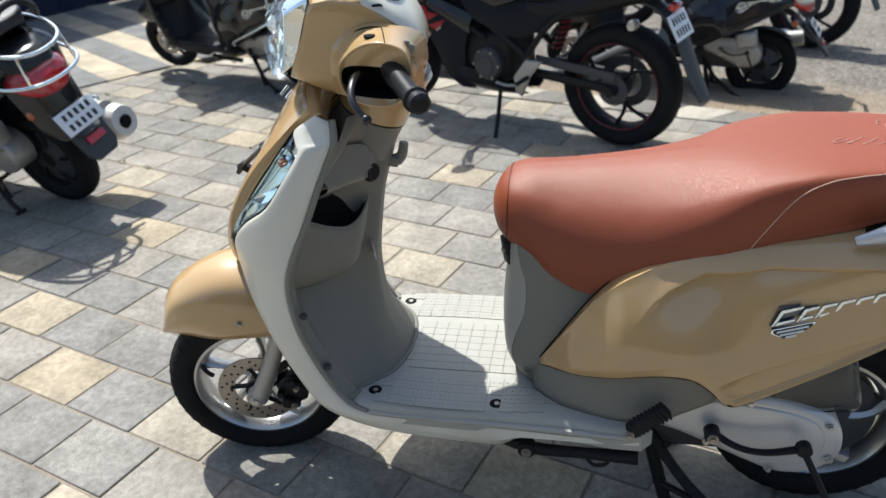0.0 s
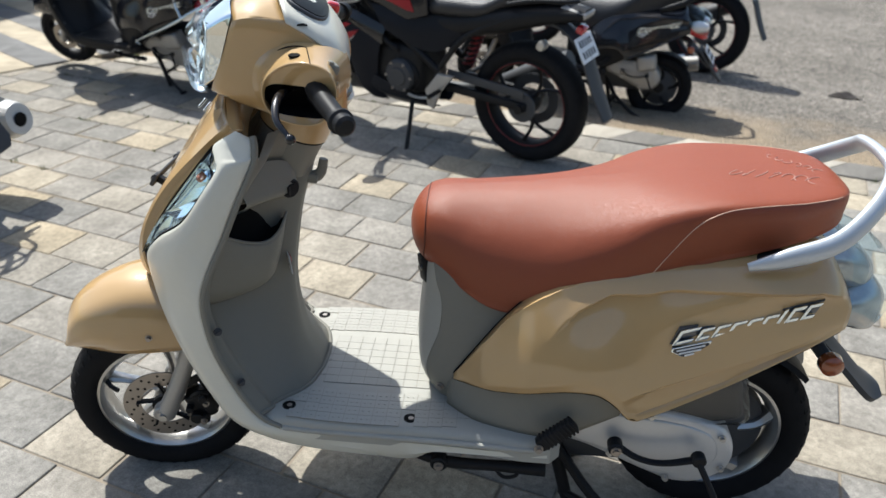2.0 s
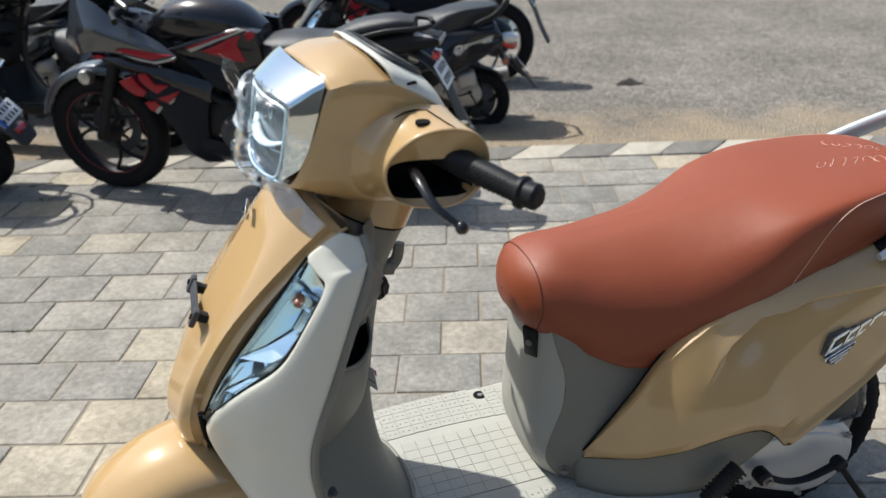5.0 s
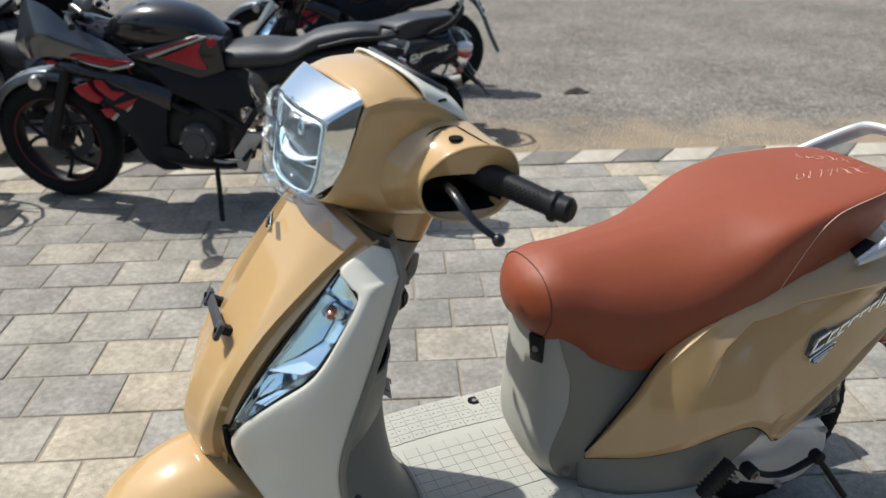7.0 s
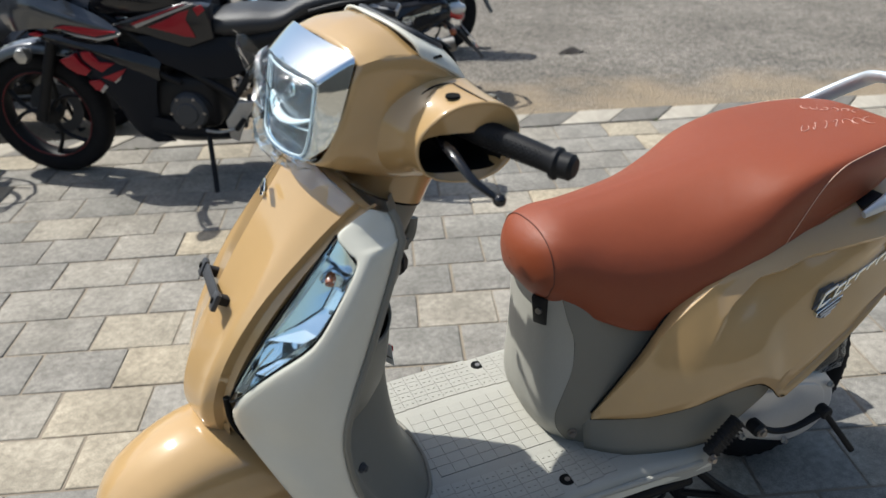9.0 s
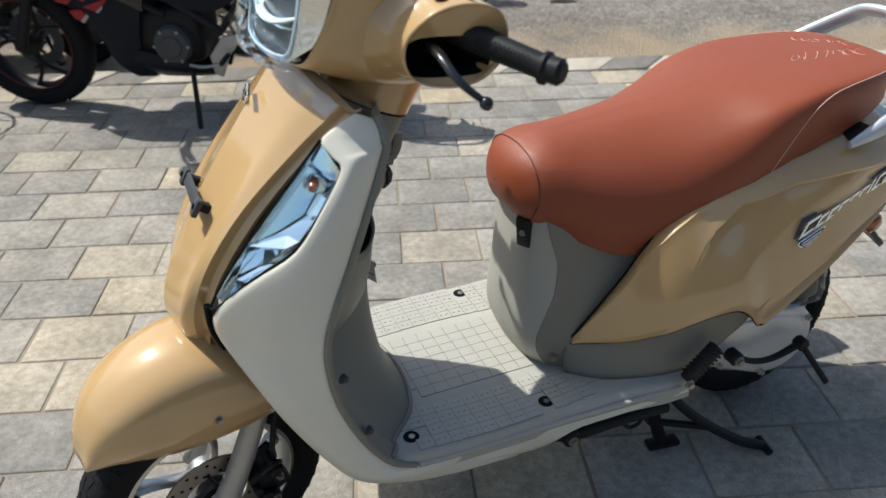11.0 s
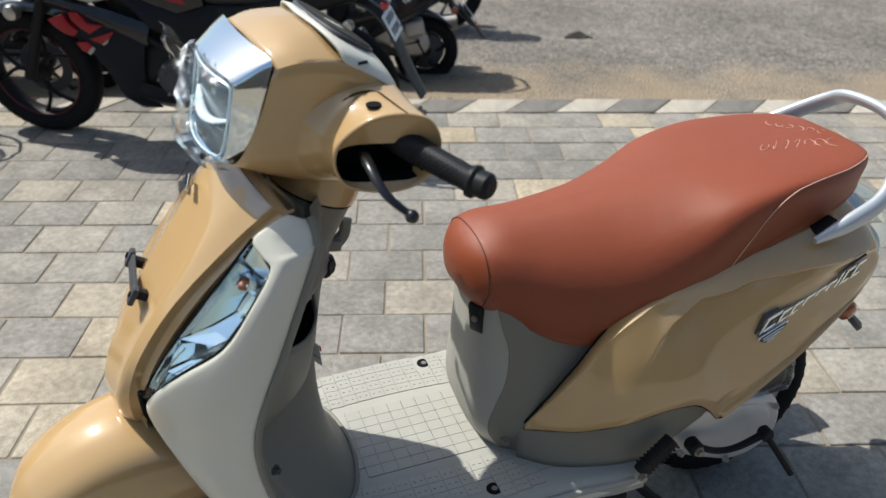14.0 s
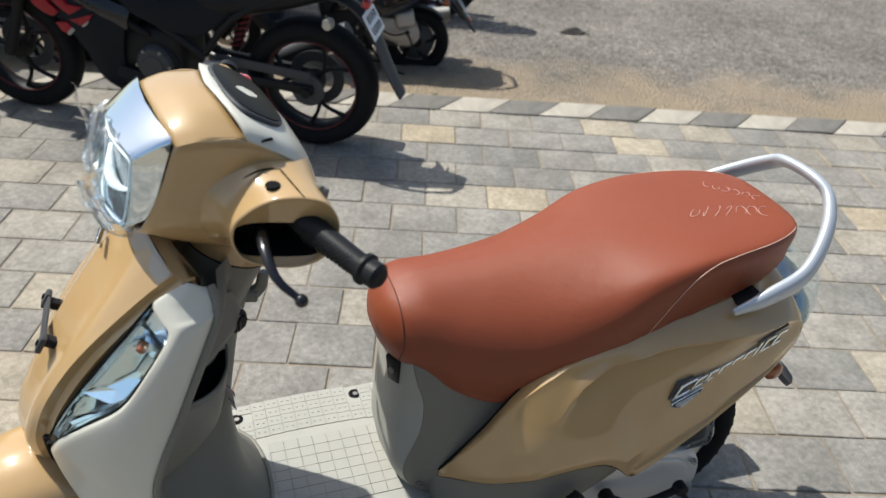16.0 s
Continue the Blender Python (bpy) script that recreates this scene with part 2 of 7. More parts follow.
def slab(outline, thick, place=None, bevel=0.0, bm=None):
    """A flat outline in x, y, thick along z from 0 down, set by the matrix place."""
    own = bmesh.new()
    low = [own.verts.new((x, y, -thick)) for x, y in outline]
    top = [own.verts.new((x, y, 0)) for x, y in outline]
    n = len(low)
    own.faces.new(low[::-1])
    cap = own.faces.new(top)
    for k in range(n):
        own.faces.new((low[k], low[(k + 1) % n], top[(k + 1) % n], top[k]))
    bmesh.ops.recalc_face_normals(own, faces=own.faces)
    if bevel:
        bmesh.ops.bevel(own, geom=list(cap.edges), offset=bevel, segments=3, profile=0.5, affect="EDGES")
    if place is not None:
        bmesh.ops.transform(own, matrix=place, verts=own.verts)
    return join(bm, own)


def moved(bm, m):
    bmesh.ops.transform(bm, matrix=m, verts=bm.verts)
    return bm


def pressed(bm, z):
    """Flattens what would sink below the height z, as a tyre does on the ground."""
    for v in bm.verts:
        v.co.z = max(v.co.z, z)
    return bm


def mirrored(bm):
    """Adds the other half, on the far side of the y = 0 plane."""
    me = bpy.data.meshes.new("tmp")
    bm.to_mesh(me)
    other = bmesh.new()
    other.from_mesh(me)
    bpy.data.meshes.remove(me)
    bmesh.ops.scale(other, vec=(1, -1, 1), verts=other.verts)
    bmesh.ops.reverse_faces(other, faces=other.faces)
    join(bm, other)
    bmesh.ops.remove_doubles(bm, verts=bm.verts, dist=0.0003)
    bmesh.ops.recalc_face_normals(bm, faces=bm.faces)
    return bm


def flipped(bm):
    bmesh.ops.scale(bm, vec=(1, -1, 1), verts=bm.verts)
    bmesh.ops.reverse_faces(bm, faces=bm.faces)
    return bm


def mesh_of(name, bm, material, sharp=38):
    bm.normal_update()
    for f in bm.faces:
        f.smooth = True
    for e in bm.edges:
        if len(e.link_faces) == 2 and e.calc_face_angle(0) > radians(sharp):
            e.smooth = False
    me = bpy.data.meshes.new(name)
    bm.to_mesh(me)
    bm.free()
    me.materials.append(material)
    return me


def part(name, bm, material, parent=None, label="", sharp=38):
    ob = new(name, mesh_of(name, bm, material, sharp))
    if parent is not None:
        ob.parent = parent
    return tagged(ob, label)


def thing(name, label, category, group="", m=None):
    ob = tagged(new(name), label, category, group)
    ob.empty_display_size = 0.1
    if m is not None:
        ob.matrix_world = m
    return ob


def disc(r, thick, at, turn=(0, 0, 0), segs=24, bm=None, bevel=0.0):
    """A short round body along local y."""
    b = bevel or 0.0001
    return lathe([(0.0001, -thick / 2), (r - b, -thick / 2), (r, -thick / 2 + b), (r, thick / 2 - b), (r - b, thick / 2), (0.0001, thick / 2)], segs, at, turn, bm, closed=False)


def brick(bm, m, size, taper=0.0):
    """A small block added straight to bm, its top narrower by taper."""
    sx, sy, sz = (q / 2 for q in size)
    vs = [bm.verts.new(m @ Vector((a * (sx - (taper if c > 0 else 0)), b * (sy - (taper if c > 0 else 0)), c * sz))) for c in (-1, 1) for a, b in ((-1, -1), (1, -1), (1, 1), (-1, 1))]
    for f in ((3, 2, 1, 0), (4, 5, 6, 7), (0, 1, 5, 4), (1, 2, 6, 5), (2, 3, 7, 6), (3, 0, 4, 7)):
        bm.faces.new([vs[k] for k in f])


def side_slab(outline, y, thick, bevel=0.006):
    """A plate with its outline in x and z, its outer face at y on the near side."""
    return slab(outline, thick, Matrix(((1, 0, 0, 0), (0, 0, -1, y), (0, 1, 0, 0), (0, 0, 0, 1))), bevel)


# ---- the scooter, one design for all of its kind on the lot ----
RAKE = radians(26)
HEAD = Vector((-0.22, 0, 1.0))
AXIS = Vector((math.sin(RAKE), 0, math.cos(RAKE)))


def steer_by(degrees):
    return Matrix.Translation(HEAD) @ Matrix.Rotation(radians(degrees), 4, AXIS) @ Matrix.Translation(-HEAD)


def tyre_mesh(r, width, bead, grooves=40):
    """A tyre about y: round shoulders, open bead, with cross grooves cut as gaps between tread blocks."""
    h = width / 2
    prof = [(bead, -h * 0.62), (bead + 0.25 * (r - bead), -h * 0.93), (bead + 0.55 * (r - bead), -h), (r - 0.20 * (r - bead), -h * 0.86), (r - 0.05 * (r - bead), -h * 0.5), (r, 0)]
    prof = [tuple(p) for p in spline(prof, 4)]
    prof = prof + [(a, -b) for a, b in prof[-2::-1]]
    return lathe(prof, 72)


def tread_mesh(r, width, bead, grooves=40):
    """Low tread blocks that follow the tyre's crown, a little proud of it."""
    h = width / 2
    bm = bmesh.new()
    for k in range(grooves):
        a = 2 * math.pi * k / grooves
        for s in (-1, 1):
            for y, drop, tilt in ((0.20, 0.012, 6), (0.55, 0.085, 24), (0.80, 0.20, 46)):
                spot = pose(0, s * h * y, r - drop * (r - bead) - 0.0012, -s * tilt, 0, s * 14)
                brick(bm, Matrix.Rotation(a + (math.pi / grooves if s > 0 else 0) + 0.05 * y, 4, "Y") @ spot, (2 * math.pi * r / grooves * 0.80, h * 0.26, 0.004), 0.0008)
    return bm


def rim_mesh(r, width, hub, spokes, twist=0.0, spoke_w=0.032, bm=None):
    h = width / 2
    bm = lathe([(r, -h), (r - 0.006, -h - 0.002), (r - 0.012, -h + 0.004), (r - 0.020, -h * 0.4), (r - 0.022, 0), (r - 0.020, h * 0.4), (r - 0.012, h - 0.004), (r - 0.006, h + 0.002), (r, h), (r - 0.010, h * 0.4), (r - 0.012, 0), (r - 0.010, -h * 0.4)], 64, bm=bm)
    lathe([(0.012, -h * 0.9), (hub, -h * 0.8), (hub + 0.006, 0), (hub, h * 0.8), (0.012, h * 0.9)], 32, bm=bm, closed=False)
    for k in range(spokes):
        a = 2 * math.pi * k / spokes
        ca_, sa_ = math.cos(a), math.sin(a)
        cb, sb = math.cos(a + twist), math.sin(a + twist)
        mid = (hub + r) / 2
        tube([((hub - 0.006) * ca_, 0, (hub - 0.006) * sa_), (mid * math.cos(a + twist * 0.4), -0.008, mid * math.sin(a + twist * 0.4)), ((r - 0.016) * cb, 0, (r - 0.016) * sb)], [spoke_w * 0.55, spoke_w * 0.42, spoke_w * 0.6], 8, 4, bm, flat=0.6)
    return bm


def bolt(at, r=0.007, turn=(0, 0, 0)):
    bm = disc(r * 1.5, 0.003, at, turn, 16)
    m = pose(*at, *turn)
    join(bm, moved(disc(r, 0.007, (0, -0.004, 0), segs=6), m))
    return bm


def emblem_mark(length, height):
    """Raised slanted strokes of an emblem, as plain bars of uneven width."""
    bm = bmesh.new()
    widths = (1.35, 0.95, 0.95, 0.95, 0.95, 0.95, 0.50, 0.95, 0.95)
    step = length / sum(widths)
    x0 = -length / 2
    for k, w in enumerate(widths):
        hh = height * (1.0 if k in (0, 6, 7, 8) else 0.80)
        y0, ww, bar = (hh - height) / 2, step * w - 0.0030, 0.0078
        box((min(bar, ww), hh, 0.004), (x0 + 0.0018 + min(bar, ww) / 2, y0, 0.003), bevel=0.0014, bm=bm)
        if k != 6:
            for q in (-1, 1):
                box((ww - 0.001, bar, 0.0038), (x0 + step * w / 2, y0 + q * (hh - bar) / 2, 0.003), bevel=0.0014, bm=bm)
        x0 += step * w
    sh = Matrix.Identity(4)
    sh[0][1] = 0.34
    return moved(bm, sh)


def mix3(a, b, s, d=(0, 0, 0)):
    """The point s of the way from a to b, shifted by d."""
    return tuple((1 - s) * p + s * q + r for p, q, r in zip(a, b, d))


def ease(t):
    """A smooth step from 0 to 1."""
    t = min(1.0, max(0.0, t))
    return t * t * (3 - 2 * t)


def ring(cx, cz, rx, rz, x=None, y=None, n=16, power=2.4):
    """A rounded ring at one x (in the y, z plane) or one y (in the x, z plane)."""
    out = []
    for k in range(n):
        a = 2 * math.pi * k / n
        c, s = math.cos(a), math.sin(a)
        c, s = math.copysign(abs(c) ** (2 / power), c), math.copysign(abs(s) ** (2 / power), s)
        out.append((x, cx + rx * c, cz + rz * s) if y is None else (cx + rx * c, y, cz + rz * s))
    return out


def scooter(name, label, paint, shell, inner, seat_mat, deck, group="", steer=0.0, fresh=False, m=None, lift=0.043, guard=False):
    sc = thing(name, label, "scooter", group, m)
    base = 0.046 if fresh else 0.0   # where the ground lies
    turn = steer_by(steer)

    # front wheel
    fw = turn @ pose(-0.638, 0, 0.247)
    wheel = part("front_wheel", moved(rim_mesh(0.153, 0.066, 0.030, 5, 0.25), fw), ALLOY if fresh else BLACK, sc, "silver cast alloy wheel" if fresh else "black wheel")
    part("tyre", pressed(moved(tyre_mesh(0.214, 0.092, 0.149), fw), base), RUBBER, wheel, "black rubber tyre")
    tagged(part("tread", pressed(moved(tread_mesh(0.214, 0.092, 0.149, 44), fw), base), RUBBER, wheel), kind="stuff")
    rot = lathe([(0.056, -0.002), (0.094, -0.002), (0.094, 0.002), (0.056, 0.002)], 64)
    part("brake_disc", moved(rot, fw @ pose(0, -0.046, 0)), STEEL, wheel, "drilled steel brake disc")
    holes = bmesh.new()
    for k in range(42):
        a, r = 2 * math.pi * k / 42, (0.063, 0.074, 0.085)[k % 3]
        disc(0.0032, 0.0052, (r * math.cos(a), 0, r * math.sin(a)), segs=8, bm=holes)
    tagged(part("drilled_hole", moved(holes, fw @ pose(0, -0.046, 0)), DARK, wheel, "dark drilled holes"), kind="stuff")
    hubp = lathe([(0.014, -0.006), (0.030, -0.006), (0.030, 0.004), (0.014, 0.004)], 32)
    for k in range(5):
        a = 2 * math.pi * k / 5
        tube([(0.022 * math.cos(a), 0, 0.022 * math.sin(a)), (0.044 * math.cos(a + 0.35), 0, 0.044 * math.sin(a + 0.35)), (0.064 * math.cos(a + 0.45), 0, 0.064 * math.sin(a + 0.45))], [0.009, 0.008, 0.010], 8, 3, hubp, flat=0.35)
    part("disc_carrier", moved(hubp, fw @ pose(0, -0.047, 0)), BLACK, wheel, "black disc carrier")
    part("valve", moved(tube([(-0.128, -0.02, 0.058), (-0.114, -0.035, 0.050), (-0.098, -0.045, 0.047)], 0.0055, 8, 2), fw), BLACK, wheel)
    # fork, caliper
    fork = bmesh.new()
    for s in (-1, 1):
        tube([(-0.636, s * 0.070, 0.240), (-0.598, s * 0.070, 0.320), (-0.545, s * 0.067, 0.45)], [0.022, 0.020, 0.018], 14, 3, fork)
        disc(0.023, 0.026, (-0.638, s * 0.070, 0.247), segs=20, bm=fork, bevel=0.003)
    part("fork", moved(fork, turn), SILVERDULL, sc, "grey metal fork legs")
    part("axle_nut", moved(bolt((-0.638, -0.087, 0.247), 0.009), turn), ALLOY, sc)
    cal = box((0.050, 0.040, 0.072), (-0.562, -0.062, 0.258), (0, -22, 0), 0.008, 3)
    box((0.026, 0.030, 0.044), (-0.543, -0.080, 0.272), (0, -22, 0), 0.005, 2, cal)
    box((0.020, 0.024, 0.020), (-0.556, -0.086, 0.232), (0, -22, 0), 0.004, 2, cal)
    for x_, z_c, r_c in ((-0.572, 0.236, 0.014), (-0.552, 0.292, 0.010), (-0.585, 0.262, 0.008)):
        disc(r_c, 0.056, (x_, -0.070, z_c), segs=16, bm=cal, bevel=0.002)
    tube([(-0.545, -0.075, 0.31), (-0.55, -0.088, 0.36), (-0.53, -0.07, 0.42)], 0.0055, 8, 4, cal)
    tube([(-0.575, -0.090, 0.300), (-0.556, -0.096, 0.318), (-0.540, -0.086, 0.305)], 0.005, 8, 4, cal)
    box((0.05, 0.006, 0.02), (-0.57, -0.07, 0.33), (0, -30, 0), 0.002, 1, cal)
    part("caliper_bolt", moved(bolt((-0.548, -0.099, 0.238), 0.005), turn), STEEL, sc)
    part("caliper_bolt", moved(bolt((-0.538, -0.096, 0.288), 0.005), turn), STEEL, sc)
    part("brake_caliper", moved(cal, turn @ pose(0.008, 0, 0.006)), BLACK, sc, "black brake caliper with hose")
    # fender
    rows = []
    for t_, x0, z0, w in ((0, -0.820, 0.438, 0.044), (0.2, -0.806, 0.490, 0.066), (0.4, -0.770, 0.540, 0.085), (0.6, -0.702, 0.578, 0.094), (0.8, -0.630, 0.590, 0.098), (1, -0.540, 0.575, 0.098)):
        low = 0.424 + 0.026 * t_
        edge_x = -0.814 + 0.279 * t_
        rows.append([(edge_x + 0.02 * (1 - t_), -w * 1.02, low), (edge_x * 0.6 + x0 * 0.4, -w * 1.06, low + 0.42 * (z0 - low)), (x0 * 0.8 + edge_x * 0.2, -w * 0.84, low + 0.80 * (z0 - low)), (x0, -w * 0.40, z0 - 0.006), (x0 - 0.004, 0, z0)])
    fender = part("front_fender", moved(mirrored(sheet(rows, 5, 4)), turn), paint, sc)
    fender.modifiers.new("thick", "SOLIDIFY").thickness = 0.004
    part("fender_screw", moved(bolt((-0.625, -0.103, 0.486), 0.005), turn), STEEL, sc)

    # apron, shells and indicator lamps
    C = [(-0.425, 0, 0.990), (-0.470, 0, 0.930), (-0.545, 0, 0.825), (-0.608, 0, 0.720), (-0.640, 0, 0.640), (-0.638, 0, 0.590), (-0.620, 0, 0.560)]
    M = [(-0.412, -0.055, 0.982), (-0.458, -0.066, 0.922), (-0.532, -0.068, 0.820), (-0.595, -0.062, 0.720), (-0.627, -0.052, 0.642), (-0.628, -0.040, 0.590), (-0.613, -0.030, 0.560)]
    K = [(-0.381, -0.146, 0.951), (-0.433, -0.135, 0.905), (-0.520, -0.122, 0.817), (-0.577, -0.108, 0.733), (-0.604, -0.090, 0.660), (-0.608, -0.072, 0.605), (-0.598, -0.056, 0.562)]
    E = [(-0.366, -0.156, 0.944), (-0.414, -0.144, 0.903), (-0.498, -0.131, 0.813), (-0.557, -0.117, 0.726), (-0.585, -0.099, 0.655), (-0.590, -0.080, 0.600), (-0.580, -0.062, 0.560)]
    face_ = sheet([[k, mix3(k, mm, 0.5, (-0.004, -0.003, 0.001)), mm, c] for c, mm, k in zip(C, M, K)], 6, 4)
    face_ = join(face_, sheet([[mix3(e, e, 0, (0.012, 0.004, 0)), e, mix3(e, k, 0.60, (0.006, 0.005, 0)), k] for k, e in zip(K, E)], 6, 2))
    bmesh.ops.remove_doubles(face_, verts=face_.verts, dist=0.0004)
    apron = part("front_apron", mirrored(face_), paint, sc, sharp=22)
    apron.modifiers.new("thick", "SOLIDIFY").thickness = 0.004
    chin = sheet([[mix3(e, c, 0.0), mix3(e, c, 0.5), c] for e, c in ((E[5], C[5]), ((-0.590, -0.070, 0.560), (-0.618, 0, 0.560)), ((-0.570, -0.055, 0.555), (-0.590, 0, 0.552)))], 4, 4)
    part("apron_chin", mirrored(chin), paint, sc)
    top = sheet([[(-0.425, 0, 0.990), (-0.412, -0.055, 0.982), (-0.381, -0.146, 0.951), E[0]], [(-0.392, 0, 0.978), (-0.384, -0.057, 0.968), (-0.364, -0.136, 0.945), (-0.354, -0.152, 0.937)], [(-0.380, 0, 0.935), (-0.374, -0.055, 0.925), (-0.357, -0.125, 0.908), (-0.350, -0.146, 0.902)]], 4, 4)
    part("apron_top", mirrored(top), paint, sc)
    F = [(-0.412, -0.148, 0.911), (-0.450, -0.146, 0.866), (-0.499, -0.141, 0.804), (-0.545, -0.132, 0.742), (-0.582, -0.114, 0.674)]
    B = [(-0.396, -0.182, 0.877), (-0.428, -0.191, 0.832), (-0.470, -0.190, 0.778), (-0.528, -0.168, 0.734), (-0.573, -0.131, 0.680)]
    fs, bs = spline(F, 8), spline(B, 8)

    def in_lamp(u, v, d=0.0):
        """A spot of the indicator: u from its top to its tip, v from the apron outwards, d metres behind the lens."""
        i = min(u * 32, 31.999)
        k, r = int(i), i - int(i)
        a, b = fs[k] * (1 - r) + fs[k + 1] * r, bs[k] * (1 - r) + bs[k + 1] * r
        bow = 4 * v * (1 - v)
        return tuple(a * (1 - v) + b * v + bow * np.array((-0.006, -0.012, 0.002)) + d * np.array((0.50, 0.80, -0.25)))

    es = spline(E, 8)
    liner = []
    for f in fs[::2]:
        e = es[int(np.argmin(np.abs(es[:, 2] - f[2])))]
        liner.append([(e[0] + 0.006, e[1] + 0.008, e[2]), (e[0] * 0.5 + f[0] * 0.5 + 0.008, e[1] * 0.5 + f[1] * 0.5 + 0.008, f[2]), tuple(f)])
    for flip in (False, True):
        fl = flipped if flip else (lambda q: q)
        lamp = part("indicator_lamp", fl(sheet([[in_lamp(u, v, 0.004 + 0.030 * (4 * v * (1 - v)) ** 0.5) for v in (0.0, 0.12, 0.5, 0.88, 1.0)] for u in (0.0, 0.2, 0.4, 0.6, 0.8, 1.0)], 2, 2)), REFLECT, sc, "clear indicator with bright facets inside")
        part("lamp_liner", fl(sheet(liner, 2, 2)), DARK, lamp)
        for facet, name_ in (([(0.015, 0.06, 0.008), (0.015, 0.95, 0.006), (0.085, 0.95, 0.012), (0.12, 0.40, 0.022), (0.14, 0.05, 0.012)], "upper_facet"),
                             ([(0.17, 0.08, 0.010), (0.15, 0.36, 0.024), (0.26, 0.58, 0.030), (0.36, 0.62, 0.028), (0.50, 0.36, 0.024), (0.62, 0.06, 0.008)], "main_facet"),
                             ([(0.24, 0.62, 0.026), (0.20, 0.90, 0.010), (0.31, 0.94, 0.010), (0.35, 0.66, 0.026)], "side_facet"),
                             ([(0.63, 0.06, 0.004), (0.50, 0.40, 0.014), (0.38, 0.66, 0.018), (0.33, 0.93, 0.008), (0.45, 0.93, 0.002), (0.51, 0.80, 0.001)], "shelf_facet"),
                             ([(0.67, 0.08, 0.010), (0.60, 0.40, 0.022), (0.66, 0.70, 0.020), (0.78, 0.35, 0.016)], "lower_facet"),
                             ([(0.68, 0.74, 0.018), (0.62, 0.92, 0.008), (0.78, 0.94, 0.006), (0.80, 0.45, 0.014)], "lower_facet"),
                             ([(0.79, 0.10, 0.008), (0.81, 0.50, 0.012), (0.93, 0.80, 0.005), (0.95, 0.12, 0.004)], "lower_facet")):
            fb = bmesh.new()
            c0 = tuple(np.mean([in_lamp(*q) for q in facet], axis=0))
            vs = [fb.verts.new(in_lamp(*q)) for q in facet]
            vc = fb.verts.new(c0)
            for k in range(len(vs)):
                fb.faces.new((vs[k], vs[(k + 1) % len(vs)], vc))
            bmesh.ops.recalc_face_normals(fb, faces=fb.faces)
            bmesh.ops.solidify(fb, geom=fb.faces, thickness=0.001)
            part(name_, fl(fb), REFLECT, lamp, "bright mirror facet", sharp=8)
        part("bulb_cup", fl(lathe([(0.004, 0.012), (0.013, 0.004), (0.016, -0.004), (0.013, -0.002), (0.003, 0.010)], 20, in_lamp(0.19, 0.46, 0.016), (20, 0, -25))), CHROME, lamp)
        part("bulb", fl(lathe([(0.0001, -0.012), (0.006, -0.009), (0.008, 0.0), (0.006, 0.008), (0.0001, 0.012)], 16, in_lamp(0.195, 0.47, 0.012), (20, 0, -25), closed=False)), AMBER, lamp, "small amber bulb")
        for u0, v0, u1, v1 in ((0.16, 0.10, 0.62, 0.04), (0.21, 0.16, 0.60, 0.09), (0.10, 0.96, 0.40, 0.97), (0.65, 0.06, 0.92, 0.10), (0.62, 0.35, 0.86, 0.40)):
            part("lens_line", fl(tube([in_lamp(u0 + (u1 - u0) * s, v0 + (v1 - v0) * s, 0.003) for s in (0, 0.33, 0.67, 1)], 0.0012, 6, 3)), CHROME, lamp)
        lens = part("lens", fl(sheet([[in_lamp(u, v) for v in (0, 0.25, 0.5, 0.75, 1)] for u in (0, 0.25, 0.5, 0.75, 1)], 4, 3)), LENS, lamp, "clear bluish lens")
        lens.visible_shadow = False
        part("lamp_seal", fl(tube(F + B[::-1] + [F[0]], 0.0020, 6, 4)), DARK, lamp)
        up = [(-0.366, -0.157, 0.943), (-0.390, -0.152, 0.928), (-0.412, -0.150, 0.910), (-0.404, -0.168, 0.893), (-0.397, -0.183, 0.879), (-0.428, -0.192, 0.833), (-0.470, -0.192, 0.777), (-0.528, -0.170, 0.733), (-0.574, -0.132, 0.678), (-0.583, -0.112, 0.625), (-0.553, -0.146, 0.559), (-0.514, -0.168, 0.478), (-0.464, -0.186, 0.395), (-0.415, -0.200, 0.335), (-0.345, -0.208, 0.304), (-0.25, -0.2115, 0.288), (-0.12, -0.212, 0.280)]
        out = [(-0.342, -0.158, 0.934), (-0.339, -0.165, 0.925), (-0.337, -0.171, 0.914), (-0.337, -0.175, 0.903), (-0.338, -0.178, 0.892), (-0.370, -0.192, 0.820), (-0.402, -0.200, 0.745), (-0.428, -0.208, 0.690), (-0.446, -0.212, 0.640), (-0.450, -0.212, 0.590), (-0.440, -0.212, 0.520), (-0.418, -0.210, 0.455), (-0.388, -0.210, 0.395), (-0.355, -0.212, 0.354), (-0.320, -0.215, 0.340), (-0.25, -0.217, 0.333), (-0.12, -0.216, 0.330)]
        rows = [[a, mix3(a, b, 0.12, (-0.006 * g, -0.005 * g, 0.001)), mix3(a, b, 0.5, (-0.012 * g, -0.012 * g, 0.002)), mix3(a, b, 0.85, (-0.004 * g, -0.007 * g, 0)), b] for g, (a, b) in zip((0.2, 0.5, 0.7, 0.85, 1, 1, 1, 1, 1, 1, 1, 1, 1, 0.9, 0.6, 0.2, 0), zip(up, out))]
        sh = part("leg_shield_shell", fl(sheet(rows, 4, 4)), shell, sc)
        sh.modifiers.new("thick", "SOLIDIFY").thickness = 0.003
        part("shield_trim", fl(tube([(x + 0.006, y + 0.002, z) for x, y, z in out[:-2]], 0.006, 8, 4)), inner, sc)
